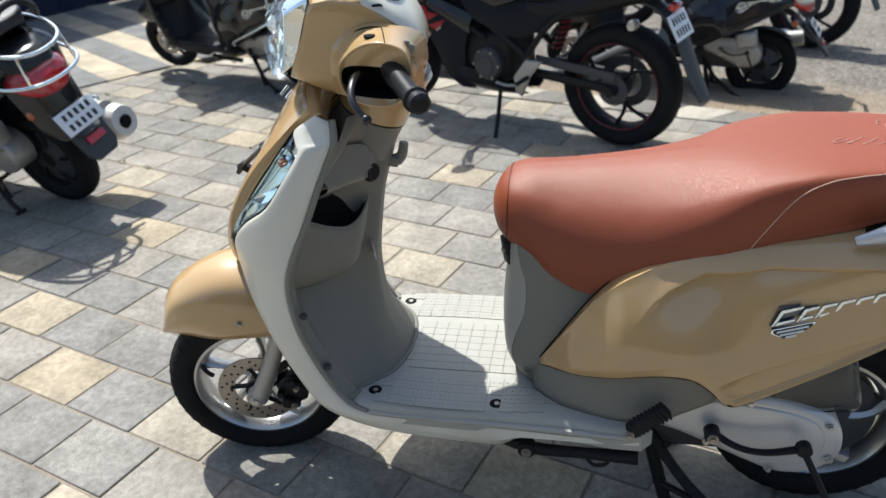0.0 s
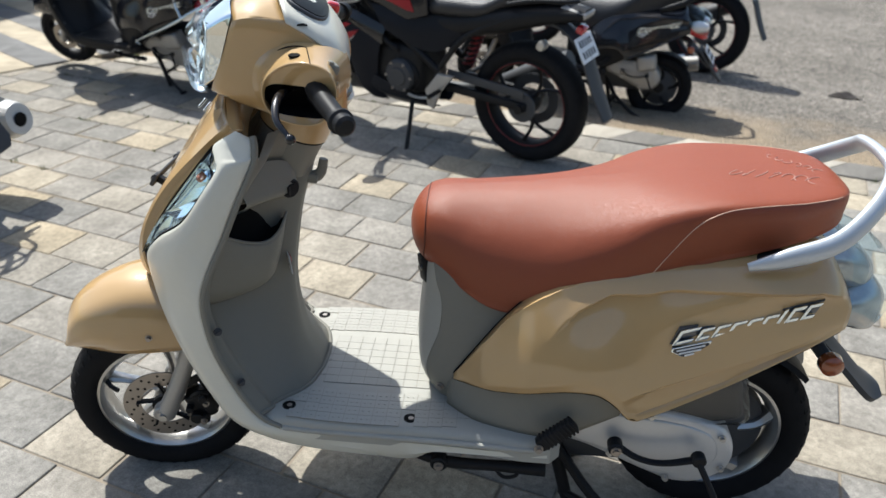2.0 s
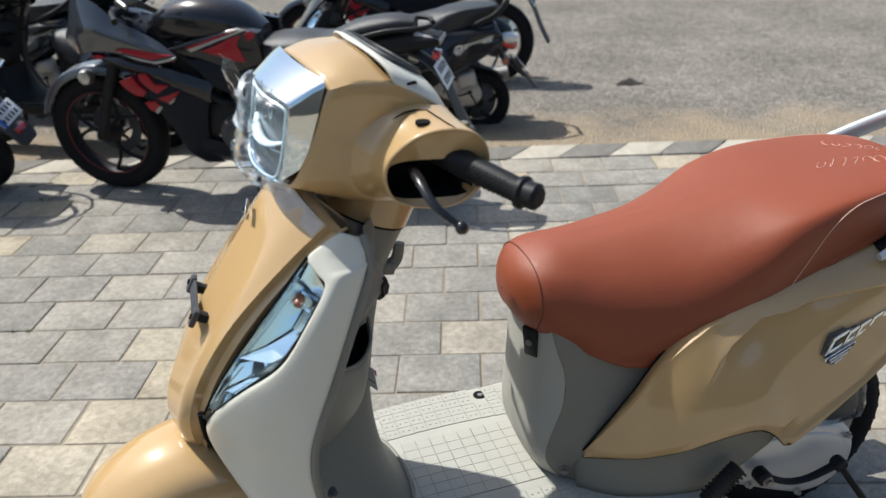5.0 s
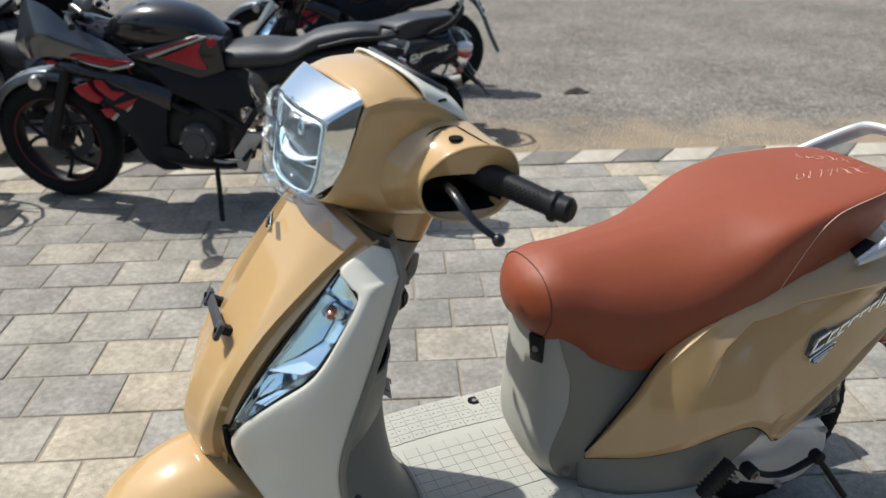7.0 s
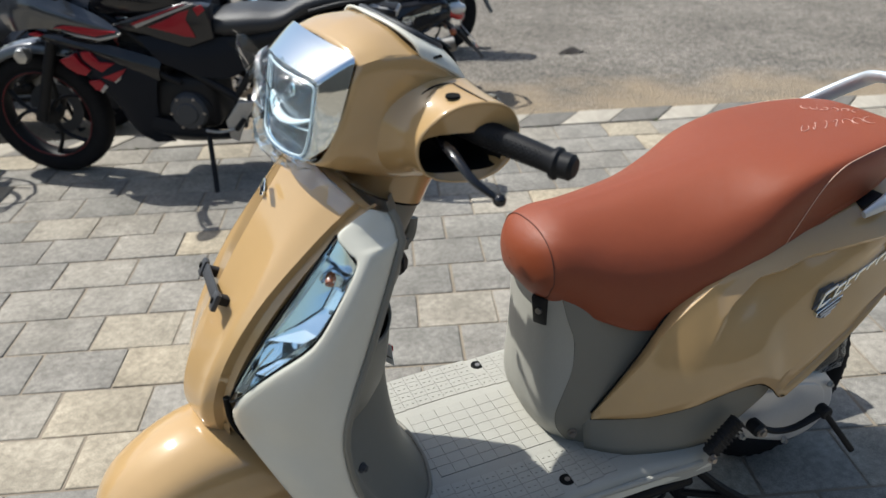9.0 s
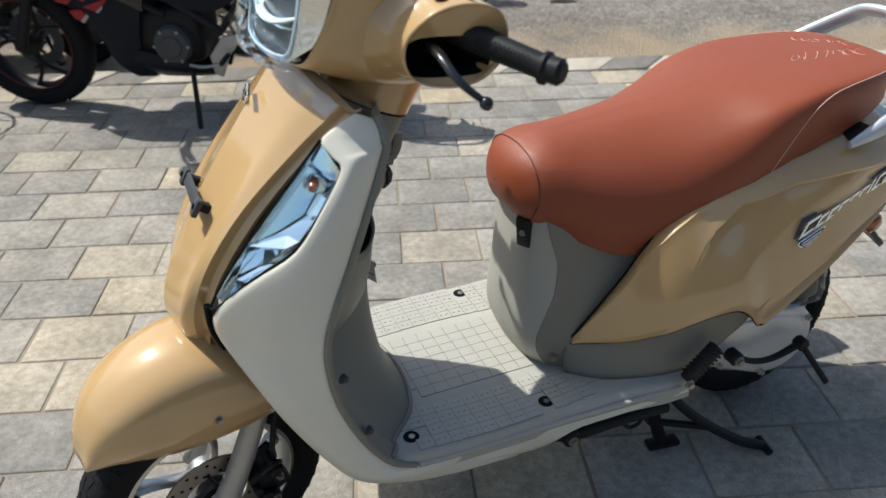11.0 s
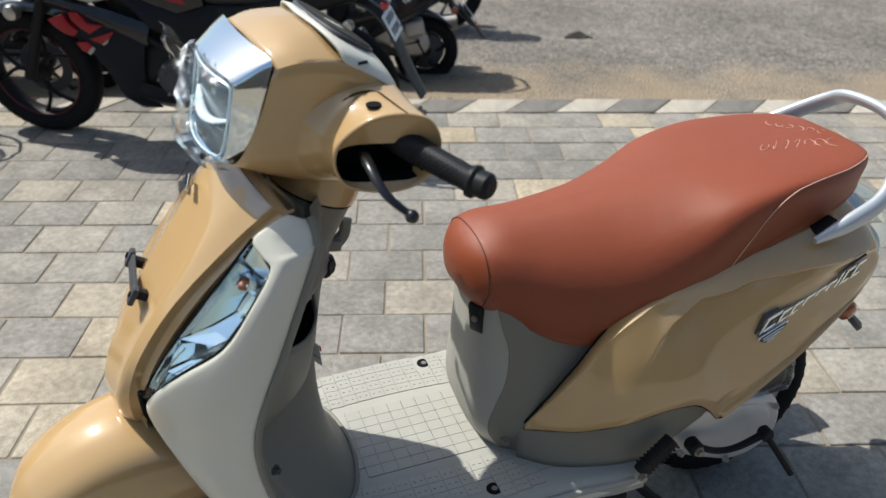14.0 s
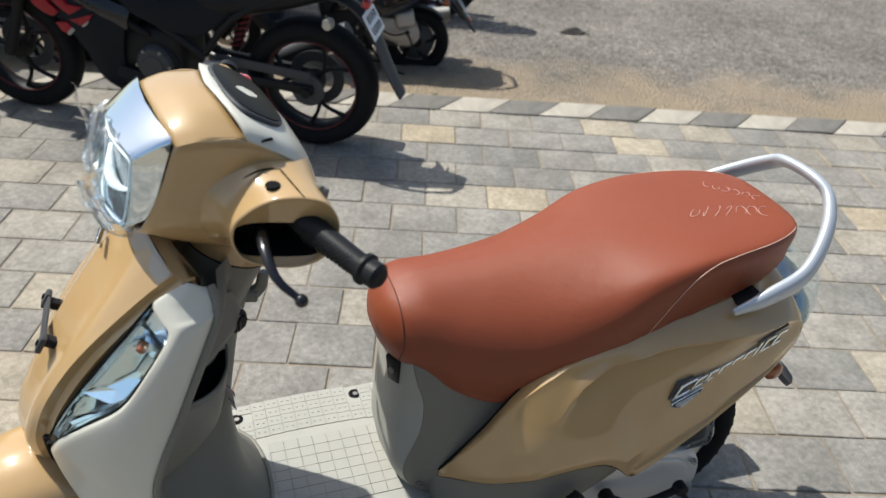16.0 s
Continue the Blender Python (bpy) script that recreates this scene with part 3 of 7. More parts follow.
        part("floor_edge", fl(tube([(-0.31, -0.2135, 0.3385), (-0.24, -0.2165, 0.3375), (-0.10, -0.2205, 0.339), (0.02, -0.2255, 0.341), (0.12, -0.233, 0.344), (0.20, -0.2385, 0.347)], 0.006, 8, 4)), deck, sc)
        part("tip_seal", fl(tube([(-0.588, -0.104, 0.668), (-0.586, -0.098, 0.620), (-0.572, -0.088, 0.575)], 0.005, 8, 4)), DARK, sc)
    # inner leg shield, towards the rider
    rows = []
    for (ox, oy, oz), sx, sz, sw, g in zip([(-0.330, -0.104, 0.922), (-0.336, -0.165, 0.885), (-0.372, -0.188, 0.815), (-0.402, -0.198, 0.745), (-0.430, -0.206, 0.680), (-0.448, -0.210, 0.600), (-0.440, -0.210, 0.520), (-0.410, -0.208, 0.440), (-0.360, -0.208, 0.365)],
                                          (-0.258, -0.258, -0.278, -0.300, -0.314, -0.324, -0.320, -0.303, -0.268), (0.922, 0.885, 0.815, 0.745, 0.670, 0.590, 0.510, 0.430, 0.362), (0.042, 0.040, 0.040, 0.045, 0.050, 0.056, 0.068, 0.088, 0.112), (0, 0.3, 0.9, 1.0, 1.0, 0.7, 0.25, 0, 0)):
        p2 = mix3((0.78 * ox + 0.22 * sx, 0.5 * (oy - sw) - 0.008, 0.7 * oz + 0.3 * sz), (ox - 0.030, 0.5 * (oy - sw), oz), g)
        p3 = mix3((0.22 * ox + 0.78 * sx, -sw, 0.3 * oz + 0.7 * sz), (0.40 * ox + 0.60 * sx, -sw - 0.006, sz), g)
        rows.append([(ox + 0.004, oy, oz), mix3((ox + 0.020, oy + 0.025, oz), (ox + 0.004, oy + 0.022, oz), g), p2, p3, (sx, -sw * 0.4, sz), (sx + 0.003, 0, sz)])
    part("inner_leg_shield", mirrored(sheet(rows, 5, 4)), inner, sc)
    foot_ = [(p_[0] + 0.002, p_[1], 0.364) for p_ in rows[-1]]
    part("shield_foot_lip", tube(foot_ + [(x_, -y_, z_) for x_, y_, z_ in foot_[-2::-1]], 0.0042, 8, 4), inner, sc)
    # open pocket: a bulging outer wall over the valley of the shield
    lip_ = [(-0.405, -0.191, 0.758), (-0.391, -0.167, 0.737), (-0.371, -0.140, 0.717), (-0.350, -0.112, 0.704), (-0.334, -0.094, 0.707), (-0.322, -0.076, 0.722), (-0.318, -0.046, 0.740)]
    rows = [lip_,
            [(-0.418, -0.194, 0.705), (-0.398, -0.168, 0.684), (-0.374, -0.139, 0.664), (-0.353, -0.110, 0.652), (-0.338, -0.090, 0.656), (-0.330, -0.070, 0.668), (-0.330, -0.044, 0.680)],
            [(-0.438, -0.197, 0.640), (-0.420, -0.170, 0.622), (-0.396, -0.140, 0.608), (-0.372, -0.108, 0.602), (-0.355, -0.088, 0.606), (-0.347, -0.068, 0.612), (-0.346, -0.046, 0.620)],
            [(-0.452, -0.194, 0.610), (-0.446, -0.168, 0.592), (-0.432, -0.137, 0.582), (-0.408, -0.104, 0.578), (-0.390, -0.083, 0.582), (-0.376, -0.062, 0.586), (-0.366, -0.042, 0.592)]]
    pk = part("glove_pocket", sheet(rows, 4, 4), inner, sc)
    pk.modifiers.new("thick", "SOLIDIFY").thickness = -0.003
    part("pocket_rim", tube([(x - 0.001, y, z) for x, y, z in lip_], 0.0026, 8, 4), inner, pk)
    # dark sheet behind the lip, in place of the shade inside the pocket
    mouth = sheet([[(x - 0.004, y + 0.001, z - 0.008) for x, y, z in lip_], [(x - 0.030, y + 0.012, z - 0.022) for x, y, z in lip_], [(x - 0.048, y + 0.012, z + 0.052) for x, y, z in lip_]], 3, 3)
    part("pocket_mouth", mouth, DARK, pk, "dark sheet standing for the shade inside the pocket mouth")
    housing = [[(-0.375, -0.178, 0.872), (-0.362, -0.172, 0.830), (-0.360, -0.170, 0.800), (-0.440, -0.172, 0.776)],
               [(-0.348, -0.130, 0.872), (-0.330, -0.125, 0.828), (-0.330, -0.122, 0.798), (-0.405, -0.126, 0.778)],
               [(-0.322, -0.090, 0.866), (-0.308, -0.088, 0.826), (-0.309, -0.085, 0.794), (-0.381, -0.086, 0.774)],
               [(-0.306, -0.066, 0.856), (-0.296, -0.070, 0.824), (-0.298, -0.067, 0.786), (-0.371, -0.066, 0.766)],
               [(-0.300, -0.052, 0.850), (-0.294, -0.052, 0.820), (-0.296, -0.050, 0.784), (-0.361, -0.050, 0.764)]]
    part("lock_housing", sheet(housing, 4, 4), inner, sc)
    key = disc(0.019, 0.014, (-0.302, -0.070, 0.803), (0, 0, 48), 24, bevel=0.003)
    disc(0.012, 0.020, (-0.301, -0.071, 0.803), (0, 0, 48), 6, key)
    box((0.004, 0.024, 0.018), (-0.297, -0.076, 0.803), (0, 0, -20), 0.001, 1, key)
    part("key_lock", key, BLACK, sc, "black ignition lock")
    hook = box((0.036, 0.026, 0.020), (-0.280, 0, 0.800), (0, 8, 0), 0.004)
    tube([(-0.268, 0, 0.800), (-0.256, 0, 0.812), (-0.250, 0, 0.838)], [0.010, 0.008, 0.007], 8, 4, hook, flat=1.3)
    part("bag_hook", hook, inner, sc)
    stk = part("warning_sticker", box((0.001, 0.024, 0.042), (-0.3215, -0.040, 0.622), (0, -6, 26)), WHITE, sc, "small white warning sticker with a red head")
    part("sticker_head", box((0.001, 0.023, 0.010), (-0.3200, -0.0407, 0.637), (0, -6, 26)), RED, stk)
    tagged(part("sticker_line", join(box((0.001, 0.018, 0.002), (-0.3207, -0.0407, 0.624), (0, -6, 26)), box((0.001, 0.018, 0.002), (-0.3210, -0.0407, 0.616), (0, -6, 26))), INK, stk), kind="stuff")
    part("neck_slot", box((0.010, 0.004, 0.022), (-0.352, -0.094, 0.897), (0, 10, -25), 0.002), DARK, sc)
    for x, y, z in ((-0.424, -0.205, 0.555), (-0.390, -0.204, 0.438)):
        part("shield_screw", bolt((x, y, z), 0.0055, (0, 0, 40)), DARKGREY, sc)

    # neck and head cowl, turned with the bars
    neck = tube([(-0.338, 0, 0.835), (-0.300, 0, 0.910), (-0.24, 0, 1.01)], [0.060, 0.063, 0.060], 32, 3)
    part("steering_neck", moved(neck, turn), inner, sc)
    part("neck_seam", moved(tube([(-0.3040, 0, 0.9040), (-0.3015, 0, 0.9095)], 0.0660, 32, 1), turn), DARK, sc)
    collar = tube([(-0.3025, 0, 0.9075), (-0.288, 0, 0.940), (-0.262, 0, 1.0)], [0.0672, 0.070, 0.082], 36, 4)
    part("neck_collar", moved(collar, turn), paint, sc)
    crease = [(-0.382, -0.093, 1.137), (-0.345, -0.100, 1.143), (-0.294, -0.104, 1.136), (-0.236, -0.111, 1.094), (-0.200, -0.092, 1.040)]
    head_top = sheet([[(-0.388, 0, 1.153), (-0.387, -0.046, 1.1505), (-0.384, -0.074, 1.1455), crease[0]], [(-0.354, 0, 1.165), (-0.351, -0.048, 1.161), (-0.348, -0.078, 1.1535), crease[1]], [(-0.318, 0, 1.169), (-0.310, -0.050, 1.162), (-0.302, -0.080, 1.149), crease[2]]], 4, 4)
    flank = sheet([crease,
                   [(-0.389, -0.095, 1.122), (-0.345, -0.104, 1.124), (-0.290, -0.109, 1.114), (-0.237, -0.112, 1.077), (-0.200, -0.094, 1.030)],
                   [(-0.402, -0.093, 1.085), (-0.350, -0.101, 1.080), (-0.287, -0.110, 1.072), (-0.236, -0.104, 1.045), (-0.200, -0.092, 1.010)],
                   [(-0.424, -0.088, 1.036), (-0.362, -0.098, 1.028), (-0.291, -0.104, 1.018), (-0.236, -0.099, 1.005), (-0.200, -0.085, 0.985)],
                   [(-0.436, -0.064, 1.004), (-0.370, -0.078, 0.978), (-0.302, -0.088, 0.960), (-0.238, -0.084, 0.955), (-0.200, -0.068, 0.957)],
                   [(-0.434, 0, 0.994), (-0.370, 0, 0.965), (-0.302, 0, 0.942), (-0.238, 0, 0.938), (-0.200, 0, 0.947)]], 4, 4)
    shell_ = join(head_top, flank)
    bmesh.ops.remove_doubles(shell_, verts=shell_.verts, dist=0.0004)
    cowl = part("head_cowl", moved(mirrored(shell_), turn), paint, sc, sharp=42)
    cowl.modifiers.new("thick", "SOLIDIFY").thickness = 0.003
    for s, flip in ((-1, False), (1, True)):
        fl = flipped if flip else (lambda q: q)
        rim_ = [(-0.214, 1.048), (-0.216, 1.070), (-0.228, 1.090), (-0.252, 1.098), (-0.278, 1.097), (-0.300, 1.089), (-0.318, 1.076), (-0.333, 1.059), (-0.339, 1.040), (-0.337, 1.020), (-0.328, 1.003), (-0.310, 0.993), (-0.286, 0.989), (-0.262, 0.990), (-0.238, 1.000), (-0.220, 1.022)]
        root_ = ring(-0.292, 1.034, 0.102, 0.082, y=0.0, power=2.2)
        rows = []
        for f_, y_, k_ in ((0.0, -0.060, 0.0), (0.28, -0.084, 0.05), (0.56, -0.104, 0.12), (0.80, -0.122, 0.2), (0.93, -0.140, 0.28), (0.985, -0.158, 0.34), (1.0, -0.182, 0.386)):
            rows.append([((1 - f_) * r_[0] + f_ * e_[0], y_ - k_ * ((1 - f_) * r_[0] + f_ * e_[0] + 0.29), (1 - f_) * r_[2] + f_ * (e_[1] + 0.004 * (1 - f_))) for r_, e_ in zip(root_, rim_)])
        ear = part("handle_cowl", moved(fl(sheet(rows, 4, 3, closed=True)), turn), paint, sc)
        ear.modifiers.new("thick", "SOLIDIFY").thickness = 0.003
        slot_ = [(x_, -0.172 - 0.386 * (x_ + 0.29), z_) for x_, _, z_ in ring(-0.281, 1.0275, 0.0535, 0.0275, y=0.0, power=3.4)]
        lip = sheet([rows[-1], slot_], 1, 3, closed=True)
        part("cowl_lip", moved(fl(lip), turn), paint, ear)
        deep_ = [(x_, -0.120, z_) for x_, _, z_ in slot_]
        cav = sheet([slot_, deep_], 1, 3, closed=True, caps=False)
        cav2 = sheet([deep_, ring(-0.284, 1.034, 0.010, 0.006, y=-0.119, power=3.0)], 1, 3, closed=True, caps=True)
        part("cowl_mouth", moved(fl(join(cav, cav2)), turn), DARK, ear, "dark open mouth of the cowl")
        # shade line of a narrow crevice, put on as a tapered dark tube
        ridge = tube([(-0.310, -0.128, 1.0970), (-0.304, -0.127, 1.0995), (-0.290, -0.125, 1.1025), (-0.274, -0.125, 1.1035), (-0.262, -0.130, 1.103)], [0.0003, 0.0010, 0.0015, 0.0010, 0.0004], 8, 5)
        part("cowl_recess", moved(fl(ridge), turn), DARK, ear, "dark tube for the shade line above the mirror hole")
        part("cowl_seam", moved(fl(tube([(-0.262, -0.130, 1.1030), (-0.258, -0.160, 1.1005), (-0.254, -0.194, 1.0980)], 0.0009, 6, 3)), turn), DARK, ear)
        hole = disc(0.0095, 0.003, (-0.281, -0.156, 1.0985), (87, 0, 0), 24)
        part("mirror_hole", moved(fl(hole), turn), DARK, ear, "round open mirror hole")
        grip = tube([(-0.250, -0.140, 1.050), (-0.246, -0.180, 1.050), (-0.236, -0.215, 1.047), (-0.212, -0.280, 1.039)], [0.020, 0.0195, 0.0166, 0.0160], 24, 4)
        g = part("grip", moved(fl(grip), turn), BLACK, sc, "black rubber grip")
        ribs = bmesh.new()
        for k in range(24):
            u = k / 23
            p = Vector((-0.248 + 0.030 * u, -0.195 - 0.072 * u, 1.048 - 0.007 * u))
            for a in range(14):
                an = 2 * math.pi * (a + 0.5 * (k % 2)) / 14
                n_ = Vector((0.40, -0.90, -0.1)).normalized()
                sd = n_.cross(Vector((0, 0, 1))).normalized()
                q = p + 0.0150 * (math.cos(an) * sd + math.sin(an) * sd.cross(n_))
                brick(ribs, pose(*q, 0, 0, 22), (0.0020, 0.0020, 0.0012), 0.0003)
        tagged(part("grip_rib", moved(fl(ribs), turn), BLACK, g), kind="stuff")
        end = lathe([(0.0001, -0.016), (0.012, -0.015), (0.017, -0.010), (0.017, 0.004), (0.021, 0.008), (0.021, 0.013), (0.012, 0.015), (0.0001, 0.015)], 24, (-0.205, -0.291, 1.0375), (0, 0, 22), closed=False)
        part("bar_end", moved(fl(end), turn), BLACK, g)
        pull = 0.038 if flip else 0.0   # the far lever lies closer to its grip
        lever = tube([(-0.290, -0.130, 1.036), (-0.300 + 0.4 * pull, -0.165, 1.042), (-0.310 + pull, -0.205, 1.042), (-0.310 + pull, -0.245, 1.026 + 0.2 * pull), (-0.290 + pull, -0.270, 1.006 + 0.8 * pull)], [0.009, 0.0090, 0.0076, 0.0060, 0.0048], 12, 5, flat=0.75)
        bmesh.ops.create_uvsphere(lever, u_segments=12, v_segments=8, radius=0.0088, matrix=Matrix.Translation((-0.288 + pull, -0.271, 1.004 + 0.8 * pull)))
        part("brake_lever", moved(fl(lever), turn), BLACKPAINT, sc, "dark brake lever with ball end")
        sw = box((0.030, 0.026, 0.018), (-0.226, -0.158, 1.078), (0, 20, 20), 0.005, 3)
        box((0.009, 0.011, 0.006), (-0.222, -0.163, 1.088), (0, 20, 20), 0.002, 2, sw)
        box((0.008, 0.010, 0.006), (-0.233, -0.150, 1.089), (0, 20, 20), 0.002, 2, sw)
        part("switch_pod", moved(fl(sw), turn), inner, sc)
    part("starter_switch", moved(box((0.026, 0.022, 0.020), (-0.222, 0.150, 1.088), (0, 15, 0), 0.006, 3), turn), RED, sc, "red switch")
    # instrument panel that faces the rider
    rows = [[(-0.295, -0.103, 1.134), (-0.300, -0.090, 1.1505), (-0.309, -0.052, 1.1635), (-0.317, 0, 1.1685)], [(-0.262, -0.107, 1.114), (-0.265, -0.092, 1.132), (-0.272, -0.055, 1.148), (-0.277, 0, 1.154)], [(-0.234, -0.110, 1.092), (-0.230, -0.092, 1.104), (-0.230, -0.058, 1.115), (-0.230, 0, 1.120)], [(-0.207, -0.096, 1.042), (-0.202, -0.080, 1.054), (-0.199, -0.055, 1.062), (-0.198, 0, 1.066)], [(-0.206, -0.084, 0.985), (-0.203, -0.070, 1.000), (-0.200, -0.050, 1.006), (-0.198, 0, 1.010)]]
    dash = part("instrument_panel", moved(mirrored(sheet(rows, 4, 5)), turn), shell, sc)
    dash.modifiers.new("thick", "SOLIDIFY").thickness = -0.004
    oval = [(0.074 * math.copysign(abs(math.cos(a)) ** 0.7, math.cos(a)), 0.040 * math.copysign(abs(math.sin(a)) ** 0.7, math.sin(a))) for a in [2 * math.pi * k / 40 for k in range(40)]]
    place = turn @ pose(-0.262, 0, 1.1475, 0, 32, 0) @ pose(0, 0, 0, 0, 0, 90)
    part("gauge_rim", slab([(1.07 * x, 1.09 * y) for x, y in oval], 0.010, place, 0.003), DARKGREY, dash, "dark gauge rim")
    part("gauge_glass", slab(oval, 0.006, place @ pose(0, 0, 0.0015), 0.001), SCREEN, dash, "dark glossy gauge glass")
    part("dash_recess", moved(disc(0.011, 0.003, (-0.2700, -0.0975, 1.1265), (48, 0, 12), 24), turn), DARK, dash)
    # head lamp with a chrome surround
    def shield(x, w, zt, zb, lean=0.0):
        h = zt - zb
        pts = [(0, 0, 0.0), (0.45, 0.008, 0.0), (0.80, 0.022, 0.02), (0.95, 0.042, 0.04), (0.985, 0.062, 0.07), (1.0, 0.10, 0.10), (1.0, 0.35, 0.35), (0.99, 0.62, 0.62), (0.95, 0.82, 0.80), (0.90, 0.93, 0.92), (0.80, 0.985, 0.98), (0.55, 1.01, 1.0), (0.25, 1.02, 1.0), (0, 1.02, 1.0)]
        half_ = [(x - lean * k + 0.012 * a * a, -w * a, zt - h * d) for a, d, k in pts]
        return half_ + [(a, -b, c) for a, b, c in half_[-2:0:-1]]

    chrome = sheet([shield(-0.392, 0.0925, 1.1535, 1.026, 0.044), shield(-0.408, 0.0875, 1.1455, 1.020, 0.036), shield(-0.436, 0.0775, 1.1275, 1.010, 0.020), shield(-0.4385, 0.0765, 1.1255, 1.009, 0.020), shield(-0.4395, 0.073, 1.121, 1.012, 0.020), shield(-0.434, 0.071, 1.119, 1.014, 0.020)], 2, 1, closed=True)
    head = part("headlamp_surround", moved(chrome, turn), CHROME, sc, "chrome headlamp surround")
    bowl = sheet([shield(-0.434, 0.071, 1.119, 1.014, 0.020), shield(-0.422, 0.062, 1.112, 1.020, 0.015), shield(-0.404, 0.040, 1.100, 1.034, 0.010), shield(-0.400, 0.008, 1.072, 1.060)], 2, 1, closed=True, caps=True)
    part("reflector", moved(bowl, turn), BOWL, head, "bright reflector bowl", sharp=14)
    shelf = sheet([[(-0.440, -0.064, 1.055), (-0.443, -0.03, 1.048), (-0.444, 0, 1.046), (-0.443, 0.03, 1.048), (-0.440, 0.064, 1.055)], [(-0.412, -0.050, 1.062), (-0.408, -0.03, 1.058), (-0.406, 0, 1.056), (-0.408, 0.03, 1.058), (-0.412, 0.050, 1.062)]], 3, 4, thick=0.003)
    part("reflector_shelf", moved(shelf, turn), CHROME, head, "bright divider bar")
    for s in (-1, 1):
        for k in range(4):
            part("reflector_facet", moved(slab([(-0.009, -0.013), (0.009, -0.016), (0.009, 0.016), (-0.009, 0.013)], 0.002, pose(-0.416 + 0.004 * k, s * (0.012 + 0.014 * k), 1.088, -90, 0, 90) @ pose(0, 0, 0, 18 - 9 * k, s * (10 + 7 * k), 0)), turn), REFLECT, head, sharp=8)
    guide = tube([(-0.4475 + 4.0 * y_ * y_, y_, 1.051 + 4.2 * y_ * y_) for y_ in (-0.060, -0.040, -0.020, 0, 0.020, 0.040, 0.060)], [0.0035, 0.0055, 0.0070, 0.0075, 0.0070, 0.0055, 0.0035], 10, 4, flat=0.6)
    part("light_guide", moved(guide, turn), GUIDE, head, "milky white crescent light guide")
    edge = [Vector(q) for q in shield(-0.4405, 0.0685, 1.1165, 1.0165, 0.020)]
    part("lens_edge", moved(tube([tuple(q) for q in edge + edge[:1]], 0.0016, 8, 1), turn), GUIDE, head, "pale edge of the lens")
    part("bulb_hood", moved(lathe([(0.006, 0.010), (0.016, 0.006), (0.018, -0.008), (0.010, -0.014), (0.0001, -0.015)], 20, (-0.418, 0, 1.082), (0, 0, -90), closed=False), turn), CHROME, head)
    glass = part("headlamp_glass", moved(sheet([shield(-0.4390, 0.0725, 1.1205, 1.0125, 0.020), shield(-0.450, 0.066, 1.114, 1.017, 0.016), shield(-0.460, 0.040, 1.098, 1.032, 0.008), shield(-0.463, 0.004, 1.070, 1.060)], 4, 1, closed=True), turn), LENS, head, "clear headlamp glass")
    glass.visible_shadow = False
    if fresh:
        wrap = random.Random(11)
        rows = []
        for i, (x, w, zt, zb) in enumerate(((-0.438, 0.082, 1.128, 1.000), (-0.446, 0.082, 1.126, 1.000), (-0.456, 0.076, 1.122, 1.002), (-0.464, 0.062, 1.112, 1.012), (-0.470, 0.040, 1.098, 1.030), (-0.473, 0.010, 1.070, 1.055))):
            line = [Vector(q) for q in spline(shield(x, w, zt, zb, 0.016), 2, True)]
            mid = sum(line, Vector()) / len(line)
            pull = 1.0 if 0 < i < 5 else 0.5
            out_ = []
            for k, q in enumerate(line):
                fold = 0.0045 * math.sin(k * 2.1 + 0.6 * i) + wrap.uniform(-0.0055, 0.0055)
                out_.append(q + pull * (fold * (q - mid).normalized() + Vector((fold + wrap.uniform(-0.002, 0.002), 0, 0))))
            rows.append(out_)
        film = part("packing_film", moved(sheet(rows, 4, 1, closed=True), turn), FILM, head, "crumpled clear packing film over the glass", sharp=16)
        film.visible_shadow = False
        for y0, z0, lift_ in ((0.060, 1.128, 0.020), (0.066, 1.030, -0.004)):
            rows = [[(-0.446 - 0.006 * i + wrap.uniform(-0.005, 0.005), y0 + 0.013 * i + wrap.uniform(-0.004, 0.004), z0 + lift_ * 0.3 * i - 0.016 * j * (1 - 0.12 * i) + wrap.uniform(-0.004, 0.004)) for j in range(5)] for i in range(4)]
            flap = part("film_flap", moved(sheet(rows, 3, 3), turn), FILM, head, "loose flap of packing film", sharp=16)
            flap.visible_shadow = False
        for q in range(3):
            rows = [[(-0.425 + 0.018 * i + 0.004 * q + wrap.uniform(-0.003, 0.003), -0.018 - 0.032 * i - 0.010 * q, 0.998 - 0.011 * i - (0.010 + 0.004 * q) * j + wrap.uniform(-0.002, 0.004)) for j in range(4)] for i in range(5)]
            fl2 = part("film_scrap", sheet(rows, 3, 3), FILM, apron, "scrap of clear packing film", sharp=16)
            fl2.visible_shadow = False
        tape = [[mix3(k, mm, s_, (-0.003, -0.002, 0.003)) for s_ in (0.0, 0.35, 0.7, 1.0)] + [mix3(mm, c, s_, (-0.003, 0, 0.003)) for s_ in (0.5, 0.8)] for c, mm, k in ((C[0], M[0], K[0]), (mix3(C[0], C[1], 0.45), mix3(M[0], M[1], 0.40), mix3(K[0], K[1], 0.36)))]
        tp_ = part("packing_tape", sheet([[(x_ + wrap.uniform(-0.001, 0.001), y_, z_ + wrap.uniform(-0.001, 0.001)) for x_, y_, z_ in r_] for r_ in tape], 4, 3), TAPE, apron, "strip of clear packing tape")
        tp_.visible_shadow = False
        # number plate bracket on the apron
        br = part("plate_bracket", box((0.005, 0.128, 0.020), (-0.572, 0.004, 0.799), (0, 30, 0), 0.002), DARKGREY, sc, "dark grey plate bracket")
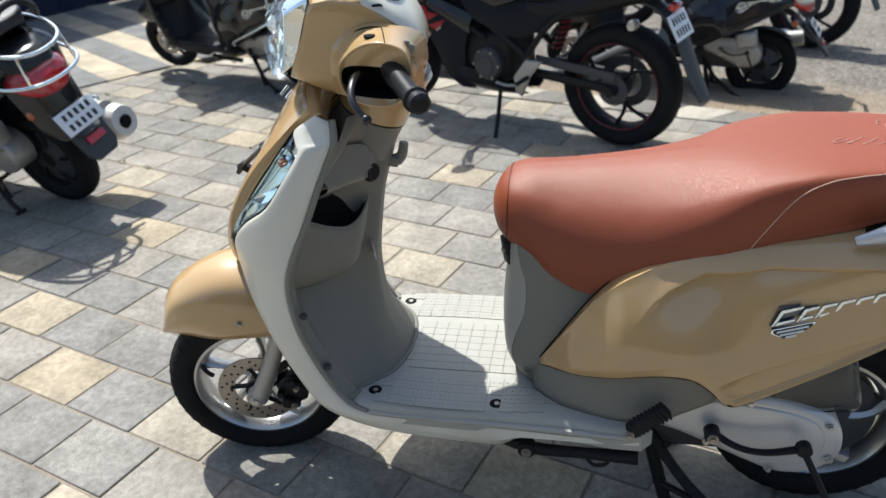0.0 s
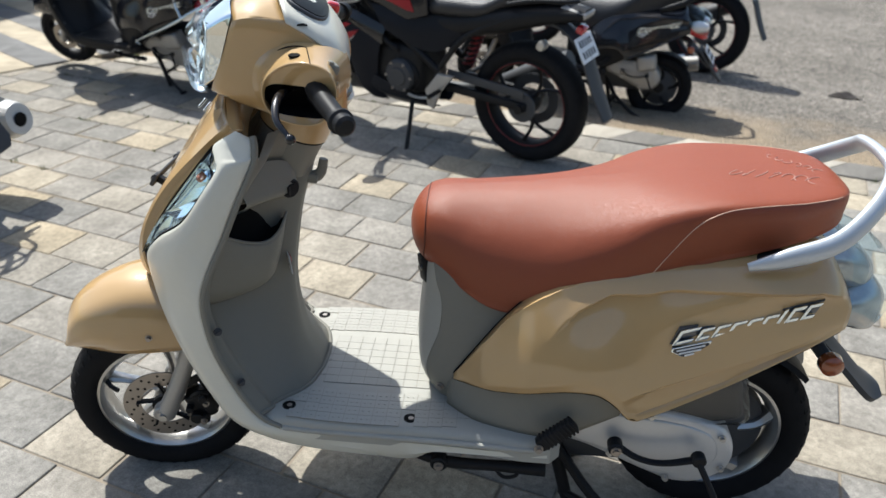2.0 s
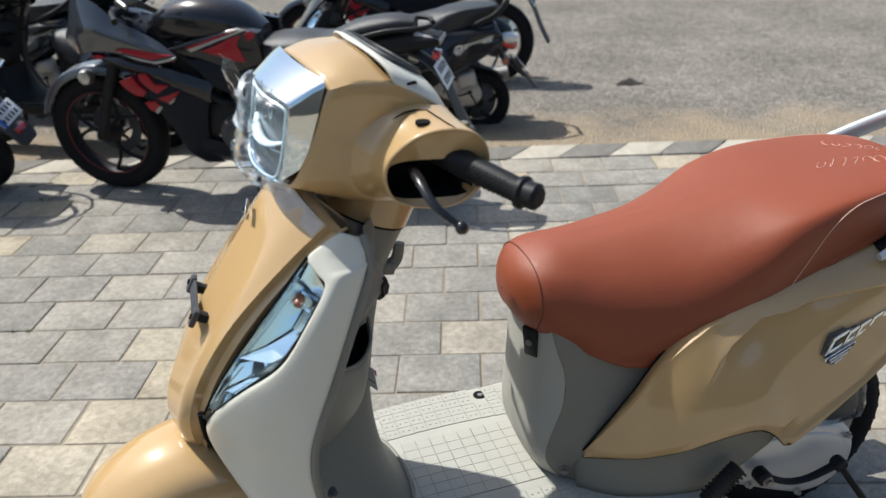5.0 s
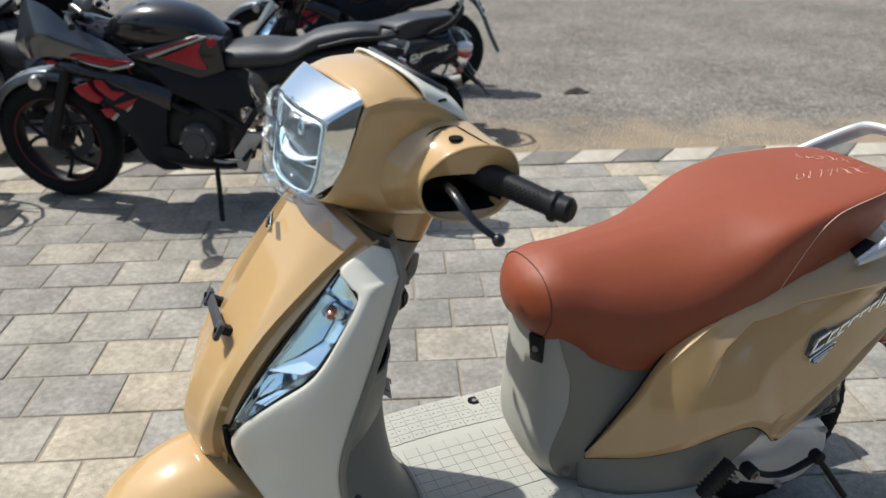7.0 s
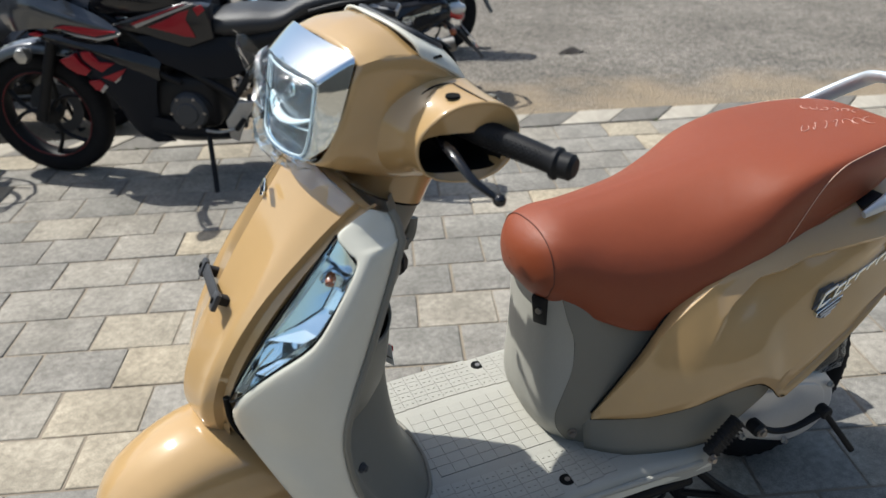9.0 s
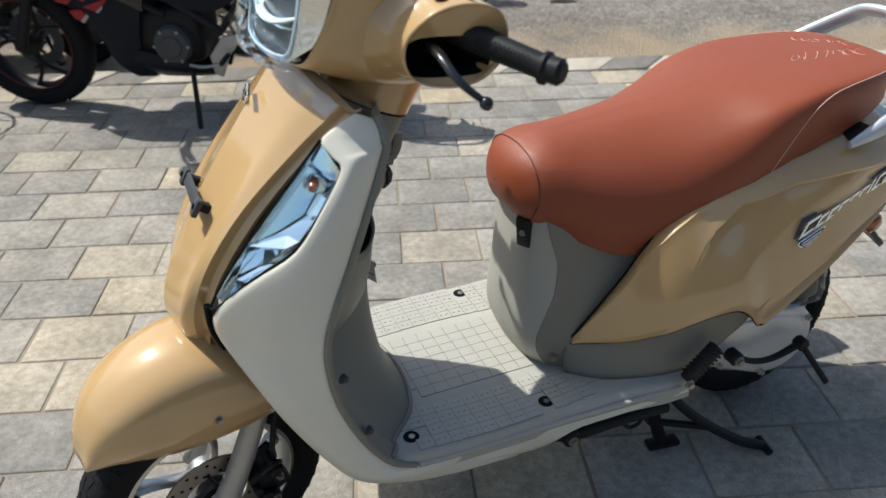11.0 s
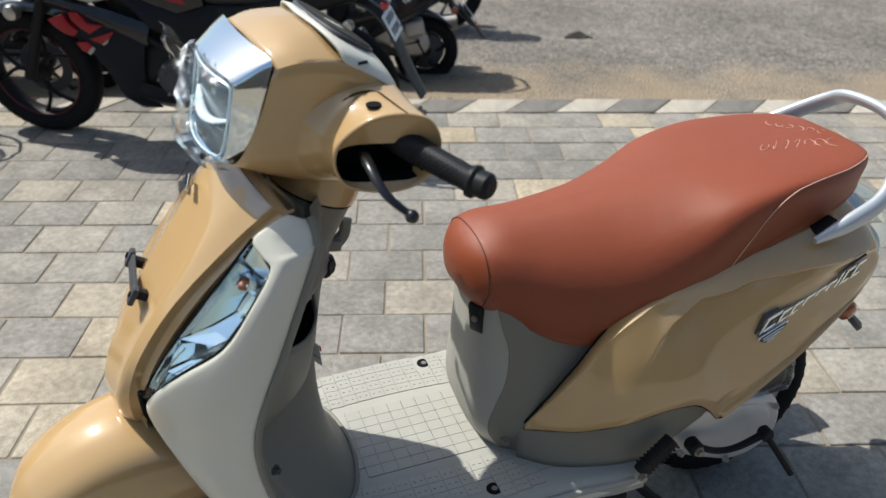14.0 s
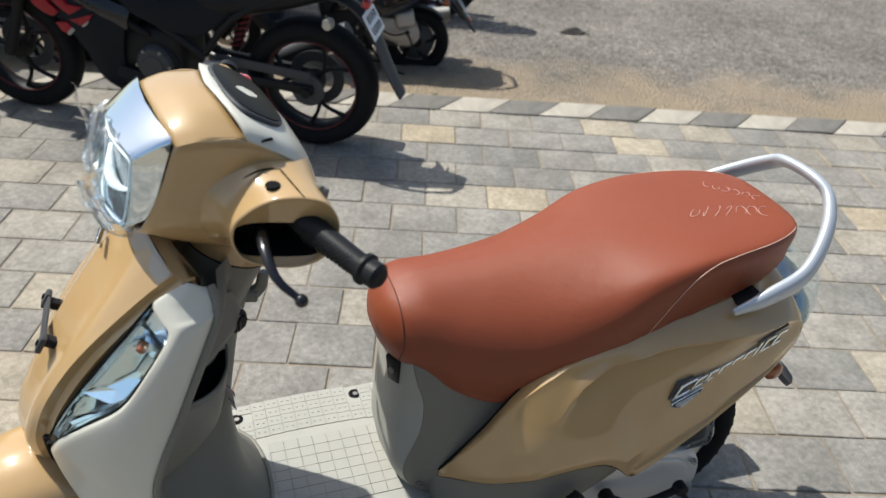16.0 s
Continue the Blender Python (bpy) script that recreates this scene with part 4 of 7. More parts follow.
        for y in (-0.048, 0.056):
            part("bracket_post", box((0.034, 0.016, 0.014), (-0.558, y * 0.9, 0.790), (0, 30, 0), 0.003), BLACK, br)
            part("bracket_clip", box((0.009, 0.018, 0.028), (-0.574, y * 1.06, 0.798), (0, 30, 0), 0.003), DARKGREY, br)
            part("clip_slot", box((0.002, 0.006, 0.008), (-0.5785, y * 1.10, 0.802), (0, 30, 0), 0.0005, 1), DARK, br)
        mk = bmesh.new()
        for y, z in ((-0.012, 0.006), (0.010, -0.008)):
            slab([(-0.016, -0.005), (0.010, -0.005), (0.016, 0.005), (-0.010, 0.005)], 0.004, pose(-0.474, y, 0.936 + z, 0, -55, 0) @ pose(0, 0, 0.004, 0, 0, 60), 0.0015, mk)
        part("front_mark", mk, CHROME, apron, "small chrome emblem of two slanted bars")

    # floorboard, mat and skirt
    half = [(-0.395, 0), (-0.392, -0.150), (-0.375, -0.196), (-0.33, -0.212), (-0.25, -0.217), (-0.05, -0.221), (0.08, -0.226), (0.17, -0.238), (0.225, -0.238), (0.245, -0.215), (0.25, 0)]
    outline = half + [(x, -y) for x, y in half[-2:0:-1]]
    floor_ = part("floorboard", slab(outline, 0.045, pose(0, 0, 0.362), 0.016), deck, sc)
    pads, dots, groove_bed = bmesh.new(), bmesh.new(), bmesh.new()
    DX, DY = 0.0285, 0.0252
    wells = ((-0.307, 0.172), (-0.055, 0.186))

    def cell(x, y, studs):
        if any(abs(x - a) < 0.5 * DX + 0.006 and abs(abs(y) - b) < 0.5 * DY + 0.004 for a, b in wells):
            return
        bow = 0.35 * (x + 0.15) ** 2 * (1 if y > 0 else -1) * (1 if abs(y) > 0.1 else 0)
        brick(groove_bed, pose(x, y - bow, 0.3622), (DX + 0.0006, DY + 0.0006, 0.0012), 0)
        brick(pads, pose(x, y - bow, 0.3627), (DX - 0.0011, DY - 0.0009, 0.0014), 0)
        if studs:
            for q in (-0.006, 0.006):
                brick(dots, pose(x + q, y - bow, 0.3638), (0.0042, 0.0022, 0.0014), 0.0004)

    for i in range(14):
        x = -0.318 + DX * i
        for j in range(4):
            if not (i == 0 and j in (0, 3)) and not (i == 13 and j == 3) and not (i == 12 and j == 0 and False):
                for s in (-1, 1):
                    cell(x, s * (0.126 + DY * j), True)
    for i in range(9):
        x = -0.268 + DX * i
        for j in range(7):
            y = (j - 3) * DY
            if abs(y) < 0.088 and not (i == 0 and abs(y) > 0.06):
                cell(x, y, False)
    tagged(part("mat_groove", groove_bed, GROOVE, floor_, "grooves between the tread pads, shade put into their colour"), kind="stuff")
    tagged(part("mat_tread", pads, deck, floor_, "flat anti-slip tread pads", sharp=20), kind="stuff")
    tagged(part("mat_stud", dots, deck, floor_, "small raised studs"), kind="stuff")
    for x, b in wells:
        for y in (-b, b):
            w_ = part("screw_well", disc(0.0138, 0.0008, (x, y, 0.3624), (90, 0, 0), 28), DARK, floor_, "dark recessed screw well")
            part("screw", disc(0.0058, 0.0016, (x + 0.001, y, 0.3628), (90, 0, 0), 6), STEEL, w_)
    rows = []
    for x, w, zt, zb in ((-0.40, 0.195, 0.335, 0.315), (-0.34, 0.205, 0.325, 0.292), (-0.20, 0.214, 0.325, 0.278), (-0.06, 0.221, 0.328, 0.272), (0.0, 0.224, 0.330, 0.300), (0.12, 0.232, 0.333, 0.312), (0.22, 0.238, 0.338, 0.325)):
        rows.append([(x, -w, zt), (x, -w - 0.002, (zt + zb) / 2), (x, -w + 0.016, zb), (x, 0, zb), (x, w - 0.016, zb), (x, w + 0.002, (zt + zb) / 2), (x, w, zt), (x, 0, zt)])
    part("floor_skirt", sheet(rows, 4, 1, closed=True, caps=True), shell, sc)

    # body under the seat
    front, side_ = [], []
    for z, x0, xc, yc, x1, w in ((0.358, -0.030, 0.000, -0.096, 0.02, 0.118), (0.400, -0.047, -0.026, -0.100, 0.028, 0.124), (0.435, -0.055, -0.032, -0.101, 0.034, 0.128), (0.480, -0.058, -0.021, -0.105, 0.05, 0.130), (0.530, -0.055, -0.006, -0.108, 0.07, 0.130), (0.590, -0.050, -0.003, -0.106, 0.10, 0.128), (0.640, -0.046, -0.016, -0.099, 0.13, 0.124), (0.700, -0.040, -0.026, -0.084, 0.17, 0.118)):
        front.append([(x0, 0, z), (x0 + 0.002, -0.030, z), (x0 * 0.70 + xc * 0.30, 0.68 * yc, z), (xc, yc, z)])
        side_.append([(xc, yc, z), (xc * 0.7 + x1 * 0.3 + 0.006, 0.5 * (yc - w), z), (x1 + 0.02, -w - 0.006, z), (x1 + 0.20, -w - 0.05, z)])
    cov = part("seat_base_cover", mirrored(sheet(side_, 4, 4)), inner, sc)
    part("front_cover", mirrored(sheet([[(a_[0] - 0.0008, a_[1], a_[2]) for a_ in r_] for r_ in front], 4, 4)), deck, cov, "cream front cover" if fresh else "")
    part("cover_screw", bolt((-0.002, -0.114, 0.392), 0.006, (0, 0, -20)), STEEL, sc)
    latch = box((0.014, 0.028, 0.060), (-0.044, -0.056, 0.640), (0, -8, 32), 0.004)
    lt_ = part("seat_latch", latch, BLACK, sc, "black latch plate with a small lock")
    part("latch_lock", disc(0.006, 0.004, (-0.0515, -0.0625, 0.642), (0, 0, -58), 14), STEEL, lt_)
    # lower side covers
    for flip in (False, True):
        fl = flipped if flip else (lambda q: q)
        rows = [[(0.014, -0.112, 0.440), (0.014, -0.122, 0.405), (0.014, -0.132, 0.362)], [(0.075, -0.160, 0.462), (0.075, -0.168, 0.415), (0.070, -0.176, 0.362)], [(0.16, -0.198, 0.490), (0.16, -0.202, 0.430), (0.16, -0.206, 0.355)], [(0.24, -0.218, 0.510), (0.24, -0.216, 0.440), (0.235, -0.214, 0.362)], [(0.30, -0.222, 0.505), (0.30, -0.219, 0.450), (0.29, -0.212, 0.390)], [(0.36, -0.218, 0.460), (0.355, -0.216, 0.445), (0.35, -0.210, 0.425)]]
        low = part("lower_side_cover", fl(sheet(rows, 4, 4)), inner, sc)
        low.modifiers.new("thick", "SOLIDIFY").thickness = 0.004
        peg = box((0.085, 0.020, 0.030), (0.232, -0.246, 0.400), (0, -42, 4), 0.005)
        p_ = part("footpeg", fl(peg), BLACK, sc, "folded black rubber footpeg")
        ribs = bmesh.new()
        for k in range(9):
            u = (k - 3.5) * 0.0085
            box((0.0045, 0.023, 0.032), (0.232 + u * 0.743, -0.2465, 0.400 + u * 0.669), (0, -42, 4), 0.0015, 1, ribs)
        part("peg_rib", fl(ribs), BLACK, p_)
        part("peg_bolt", fl(bolt((0.200, -0.260, 0.372), 0.006)), STEEL, p_)
        # painted side panel
        st = [(0.026, 0.437, 0.426, 0.130, 0.130), (0.09, 0.558, 0.450, 0.158, 0.188), (0.13, 0.614, 0.462, 0.158, 0.209), (0.17, 0.654, 0.475, 0.157, 0.226), (0.21, 0.680, 0.487, 0.156, 0.234), (0.25, 0.692, 0.496, 0.155, 0.240), (0.300, 0.706, 0.494, 0.155, 0.242), (0.335, 0.712, 0.470, 0.155, 0.240), (0.368, 0.720, 0.436, 0.155, 0.236), (0.400, 0.727, 0.446, 0.152, 0.234), (0.45, 0.737, 0.472, 0.150, 0.230), (0.55, 0.757, 0.527, 0.138, 0.217), (0.65, 0.764, 0.580, 0.118, 0.195), (0.70, 0.752, 0.604, 0.112, 0.178), (0.742, 0.690, 0.622, 0.120, 0.160)]
        rows = []
        for x, zt, zb, yt, yb in st:
            h = zt - zb
            yt = yt + 0.004 * min(1.0, max(0.0, (x - 0.05) / 0.12))
            ym = max(yt, yb) + 0.003 * min(1, h / 0.1)
            drop = min(0.36 * h, 0.060)
            zc = zt - drop
            hl = zc - zb
            dip = 0.006 * min(1.0, max(0.0, (x - 0.14) / 0.10)) * min(1.0, max(0.0, (0.74 - x) / 0.08))
            old = [(yt, zt), (0.50 * yt + 0.50 * ym, zt - 0.34 * drop), (0.1 * yt + 0.9 * ym, zt - 0.80 * drop), (ym, zc - 0.06 * hl), (ym - 0.8 * dip, zc - 0.12 * hl), (ym - dip, zc - 0.35 * hl), (ym - dip * 0.6, zc - 0.62 * hl), (0.35 * ym + 0.65 * yb - 0.5 * dip, zc - 0.80 * hl), (0.2 * ym + 0.8 * yb + 0.2 * dip, zc - 0.90 * hl), (yb, zb)]
            ye = min(yt + 0.014, ym)
            steep = [(ye + (ym - ye) * b_, zt - h * a_) for a_, b_ in ((0, 0), (0.10, 0.16), (0.22, 0.34), (0.36, 0.54), (0.44, 0.645), (0.56, 0.785), (0.68, 0.90), (0.80, 0.97), (0.90, 1.0), (1.0, 1.0))]
            steep[-1] = (yb, zb)
            k_ = min(1.0, max(0.0, (0.52 - x) / 0.20))
            tuck = 0.040 * min(1.0, max(0.0, (x - 0.12) / 0.30)) ** 1.5
            row = [(x, -(yt - tuck), zt + 0.35 * tuck)]
            row += [(x, -(k_ * q[0] + (1 - k_) * p[0]), k_ * q[1] + (1 - k_) * p[1]) for p, q in zip(old, steep)]
            rows.append(row)
        base_ = np.array([spline(r_, 6) for r_ in rows])
        base_ = np.array([spline(base_[:, j], 5) for j in range(base_.shape[1])]).transpose(1, 0, 2)
        skin = []
        for r_ in base_:
            x = r_[0, 0]
            top_z, low_z = r_[0, 2], r_[-1, 2]
            high = top_z - low_z
            upper = float(np.interp(x, (0.20, 0.224, 0.251, 0.305, 0.398, 0.536, 0.674, 0.74), (0.585, 0.621, 0.650, 0.682, 0.702, 0.715, 0.712, 0.690)))
            upper = min(max(upper, low_z + 0.35 * high), top_z - 0.14 * high)
            lower = float(np.interp(x, (0.30, 0.357, 0.424, 0.518, 0.637, 0.74), (0.470, 0.489, 0.525, 0.561, 0.597, 0.640)))
            lower = min(max(lower, low_z + 0.10 * high), upper - 0.12 * high)
            gap = upper - lower
            levels = [top_z + (upper - top_z) * k / 9 for k in range(9)] + [upper + 0.004, upper, upper - 0.004, upper - 0.009] + [upper - 0.009 - (gap - 0.013) * k / 12 for k in range(1, 12)] + [lower + 0.004, lower, lower - 0.004] + [lower - 0.004 - (lower - 0.004 - low_z) * k / 6 for k in range(1, 7)]
            levels = sorted(levels, reverse=True)
            zs, ys = r_[::-1, 2], r_[::-1, 1]
            order = np.argsort(zs)
            g1 = ease((x - 0.19) / 0.10) * ease((0.755 - x) / 0.05)
            g2 = ease((x - 0.33) / 0.07) * ease((0.74 - x) / 0.12)
            line = []
            for z in levels:
                y = float(np.interp(z, zs[order], ys[order]))
                hem = ease((top_z - z) / 0.02) * ease((z - low_z) / 0.010)
                out = 0.004 * g1 * math.exp(-((z - upper) / 0.018) ** 2)
                if z < upper:
                    out -= 0.0125 * g1 * ease((upper - z) / 0.010) * (1 - ease((upper - z) / gap))
                out += 0.003 * g2 * math.exp(-((z - lower) / 0.012) ** 2)
                if z < lower:
                    out -= 0.011 * g2 * ease((lower - z) / 0.010)
                line.append((x, y - out * hem, z))
            skin.append(line)
        pan = part("side_panel", fl(sheet(skin, 1, 1)), paint, sc)
        pan.modifiers.new("thick", "SOLIDIFY").thickness = 0.004
        for j_, dz_ in ((-1, -0.0008), (0, 0.0008)):
            rim_ = [(q[j_][0], q[j_][1] + 0.0022, q[j_][2] + dz_) for q in skin[::3]]
            part("panel_gap", fl(tube(rim_, 0.0018, 6, 1)), DARK, pan, "dark gap along the panel edge")
        place = Matrix(((0.979, 0.03, -0.17, 0.5496), (0.165, -0.10, -0.98, -0.2030), (0.206, 0.98, -0.06, 0.6485), (0, 0, 0, 1)))
        place = place if not flip else Matrix.Diagonal((1, -1, 1, 1)) @ place
        back = slab([(-0.1358, -0.0168), (0.1238, -0.0168), (0.1348, 0.0165), (0.060, 0.0165), (0.056, 0.0100), (-0.091, 0.0100), (-0.091, 0.0165), (-0.1248, 0.0165)], 0.016, place @ pose(0, 0, -0.0015), 0.001)
        em = part("emblem_plate", back, GUNMETAL, pan, "dark emblem backing")
        part("emblem_letter_bar", moved(emblem_mark(0.258, 0.0325), place), CHROME, em, "chrome raised emblem strokes")
        place2 = Matrix(((0.979, 0.03, -0.17, 0.4545), (0.165, -0.10, -0.98, -0.2225), (0.206, 0.98, -0.06, 0.5925), (0, 0, 0, 1)))
        place2 = place2 if not flip else Matrix.Diagonal((1, -1, 1, 1)) @ place2
        bd = part("edition_badge", slab([(-0.036, 0.016), (0.036, 0.016), (0.036, 0.008), (0.0, -0.020), (-0.036, 0.008)], 0.010, place2, 0.001), CHROME, pan, "small dark shield badge with a bright rim")
        part("badge_field", slab([(-0.032, 0.0135), (0.032, 0.0135), (0.032, 0.0085), (0.0, -0.0165), (-0.032, 0.0085)], 0.001, place2 @ pose(0, 0, 0.0008)), INK, bd)
        bars = bmesh.new()
        for q, w_ in ((0.009, 0.052), (0.001, 0.040), (-0.006, 0.018)):
            box((w_, 0.0038, 0.002), (0, q, 0.0009), bm=bars)
        part("badge_bar", moved(bars, place2), WHITE, bd)

    # seat
    S = []
    for f_ in (0.02, 0.25, 0.48, 0.68, 0.84, 0.95):   # the round nose, as a shrinking section
        S.append((-0.008 - 0.0680 * (1 - f_ ** 2.0) ** 0.5, 0.104 * f_, 0.722 + 0.074 * f_, 0.722 - 0.074 * f_))
    S += [(0.00, 0.112, 0.800, 0.642), (0.05, 0.132, 0.805, 0.622), (0.11, 0.149, 0.811, 0.603), (0.20, 0.168, 0.822, 0.612), (0.30, 0.176, 0.838, 0.656), (0.38, 0.176, 0.851, 0.692), (0.47, 0.169, 0.861, 0.735), (0.56, 0.160, 0.866, 0.760), (0.64, 0.142, 0.867, 0.782), (0.70, 0.108, 0.866, 0.798), (0.728, 0.060, 0.856, 0.812), (0.736, 0.014, 0.845, 0.820), (0.738, 0.0006, 0.834, 0.832)]
    rows = []
    for x, w, zt, zb in S:
        f_ = ease((x - 0.22) / 0.24)   # firmer upper edge towards the pillion end
        b_ = ease((x + 0.05) / 0.12)   # a round underside at the nose, a hanging skirt behind it
        nose_ = ((0.50, 0.0), (0.78, 0.09), (0.95, 0.27), (1.0, 0.46), (0.95, 0.65), (0.80, 0.825), (0.55, 0.94), (0.27, 0.987), (0.0, 1.0))
        soft_ = ((0.95, 0.0), (0.985, 0.07), (1.0, 0.20), (0.985, 0.38), (0.91, 0.565), (0.765, 0.725), (0.53, 0.868), (0.27, 0.966), (0.0, 1.0))
        firm_ = ((0.90, 0.0), (0.935, 0.12), (0.965, 0.38), (1.0, 0.68), (0.975, 0.86), (0.88, 0.945), (0.62, 0.983), (0.31, 0.995), (0.0, 1.0))
        rows.append([])
        for n_, p, q in zip(nose_, soft_, firm_):
            a_, c_ = (n_[k] * (1 - b_) + p[k] * b_ for k in (0, 1))
            rows[-1].append((x, -w * (a_ * (1 - f_) + q[0] * f_), zb + (zt - zb) * (c_ * (1 - f_) + q[1] * f_)))
    seat = part("seat", mirrored(sheet([[(r_[0][0], 0, r_[0][2]), (r_[0][0], 0.5 * r_[0][1], r_[0][2])] + r_ for r_ in rows], 5, 5)), seat_mat, sc, sharp=60)
    skin_ = np.array([spline(r_, 5) for r_ in rows])
    skin_ = np.array([spline(skin_[:, j], 6) for j in range(skin_.shape[1])]).transpose(1, 0, 2)

    def on_seat(x, v, off=0.0008):
        """The spot on the near half of the seat's skin at x, v from 0 (lower edge) to 1 (middle)."""
        i = int(np.argmin(np.abs(skin_[:, 0, 0] - x)))
        j = v * (skin_.shape[1] - 1)
        j0 = min(int(j), skin_.shape[1] - 2)
        p = skin_[i, j0] * (1 - (j - j0)) + skin_[i, j0 + 1] * (j - j0)
        c_ = np.array((max(0.0, min(0.62, x)), 0, p[2] - 0.02))
        d_ = (p - c_) / np.linalg.norm(p - c_)
        return p + d_ * off

    for s in (-1, 1):
        for nm, run in (("seat_seam", [(-0.040 - 0.003 * (1 - v) ** 2, v) for v in np.linspace(1.0, 0.02, 14)]), ("seat_piping", [(0.365, 0.08), (0.40, 0.24), (0.44, 0.40), (0.48, 0.49), (0.53, 0.53), (0.58, 0.545), (0.63, 0.55), (0.68, 0.55), (0.715, 0.55)])):
            pts = [on_seat(x, v) for x, v in run]
            line = [Vector((p[0], s * -p[1], p[2])) for p in spline(pts, 6)]
            part(nm, tube([tuple(p) for p in line], 0.0011 if nm == "seat_seam" else 0.0009, 6, 1), (SEAMSHADE if nm == "seat_seam" else THREAD) if fresh else BLACKSEAT, seat)
            if fresh and nm == "seat_seam":
                st_ = bmesh.new()
                off_ = 0.0050
                for k in range(1, len(line) - 1, 1):
                    d_ = (line[k + 1] - line[k - 1]).normalized()
                    brick(st_, Matrix.Translation(line[k] + Vector((off_, 0, 0.0006))) @ d_.to_track_quat("X", "Z").to_matrix().to_4x4(), (0.0046, 0.0015, 0.0016), 0.0003)
                tagged(part("stitch", st_, THREAD, seat, "pale stitches"), kind="stuff")
    if fresh:
        # chalk scribble on the seat
        def chalk_line(x0, y0, x1, y1, count, tall, lean):
            """A row of small looped strokes, as illegible handwriting, along a line on top of the seat."""
            for k in range(count):
                pts = []
                u0 = (k + 0.5) / count
                for q in range(9):
                    a_ = q / 8 * (4.4 + 0.5 * math.sin(k * 2.3))
                    p_, r_ = 0.34 * tall * math.sin(a_ * 1.0 + k), 0.5 * tall * math.cos(a_ * (0.8 + 0.12 * (k % 3)) + lean * k)
                    dx_, dy_ = x1 - x0, y1 - y0
                    n_ = math.hypot(dx_, dy_)
                    x = x0 + dx_ * u0 + p_ * dx_ / n_ - r_ * dy_ / n_
                    y = y0 + dy_ * u0 + p_ * dy_ / n_ + r_ * dx_ / n_
                    i_ = int(np.argmin(np.abs(skin_[:, 0, 0] - x)))
                    z_ = float(np.interp(abs(y), -skin_[i_][::-1, 1][:12], skin_[i_][::-1, 2][:12]))
                    pts.append((x, y, z_ + 0.0008))
                part("chalk_stroke", tube(pts, 0.0006, 5, 3), CHALK, seat)

        chalk_line(0.675, -0.055, 0.520, -0.020, 7, 0.034, 0.7)
        chalk_line(0.690, -0.010, 0.610, 0.070, 6, 0.020, 1.1)
    # grab rail
    bm = bmesh.new()
    pts = [(0.535, -0.186, 0.752), (0.60, -0.188, 0.776), (0.68, -0.176, 0.806), (0.748, -0.130, 0.855), (0.783, -0.078, 0.895), (0.780, -0.034, 0.914), (0.775, 0.034, 0.914), (0.780, 0.078, 0.895), (0.748, 0.130, 0.855), (0.68, 0.176, 0.806), (0.60, 0.188, 0.776), (0.535, 0.186, 0.752)]
    tube(pts, [0.005, 0.0115, 0.0120, 0.0120, 0.0115, 0.0105, 0.0105, 0.0115, 0.0120, 0.0120, 0.0115, 0.005], 16, 5, bm, flat=1.6)
    rail = part("grab_rail", bm, SILVER if fresh else BLACK, sc, "silver painted grab rail" if fresh else "black grab rail")
    for s in (-1, 1):
        part("rail_mount", box((0.05, 0.03, 0.03), (0.585, s * 0.152, 0.750), (0, -20, 0), 0.006), BLACK, rail)
    # tail
    rows = [ring(0, 0.735, 0.118, 0.030, x=0.69, power=3), ring(0, 0.715, 0.110, 0.045, x=0.74, power=3), ring(0, 0.690, 0.090, 0.045, x=0.785, power=3), ring(0, 0.675, 0.060, 0.035, x=0.812, power=3)]
    tail = part("tail_lamp", sheet(rows, 4, 3, closed=True, caps=True), TAILCORE if fresh else BLACK, sc, "clear tail lamp cluster")
    rows = [ring(0, 0.640, 0.135, 0.040, x=0.735, power=3), ring(0, 0.630, 0.122, 0.055, x=0.785, power=3), ring(0, 0.618, 0.095, 0.055, x=0.825, power=3), ring(0, 0.610, 0.060, 0.040, x=0.850, power=3)]
    part("tail_lens", sheet(rows, 4, 3, closed=True, caps=True), RED if not fresh else TAILCORE, tail)
    g = part("tail_glass", sheet([[(x + 0.006, y * 1.04, 0.66 + (z - 0.66) * 1.06) for x, y, z in r] for r in [ring(0, 0.68, 0.132, 0.075, x=0.735, power=3), ring(0, 0.665, 0.118, 0.085, x=0.785, power=3), ring(0, 0.65, 0.092, 0.080, x=0.825, power=3), ring(0, 0.640, 0.058, 0.055, x=0.855, power=3)]], 4, 3, closed=True), LENS, tail)
    g.visible_shadow = False
    rows = [[(0.66, -0.07, 0.575), (0.66, 0, 0.59), (0.66, 0.07, 0.575)], [(0.74, -0.062, 0.545), (0.745, 0, 0.56), (0.74, 0.062, 0.545)], [(0.81, -0.074, 0.478), (0.818, 0, 0.492), (0.81, 0.074, 0.478)], [(0.880, -0.074, 0.408), (0.888, 0, 0.420), (0.880, 0.074, 0.408)], [(0.918, -0.044, 0.392), (0.924, 0, 0.396), (0.918, 0.044, 0.392)]]
    part("rear_mudguard", sheet(rows, 4, 4, thick=0.012), DARKGREY, sc, "dark grey plastic mudguard")
    for s in (-1, 1):
        arm = part("rear_indicator", tube([(0.74, s * 0.06, 0.530), (0.755, s * 0.095, 0.515)], 0.014, 10, 2), DARKGREY, sc)
        part("amber_lens", lathe([(0.0001, -0.016), (0.014, -0.015), (0.022, -0.008), (0.024, 0.010), (0.016, 0.024), (0.0001, 0.026)], 20, (0.762, s * 0.112, 0.508), (0, 0, 0 if s < 0 else 180), closed=False), AMBER, arm, "amber indicator lens")

    # rear wheel, engine case, stands
    z_ = 0.217 + lift
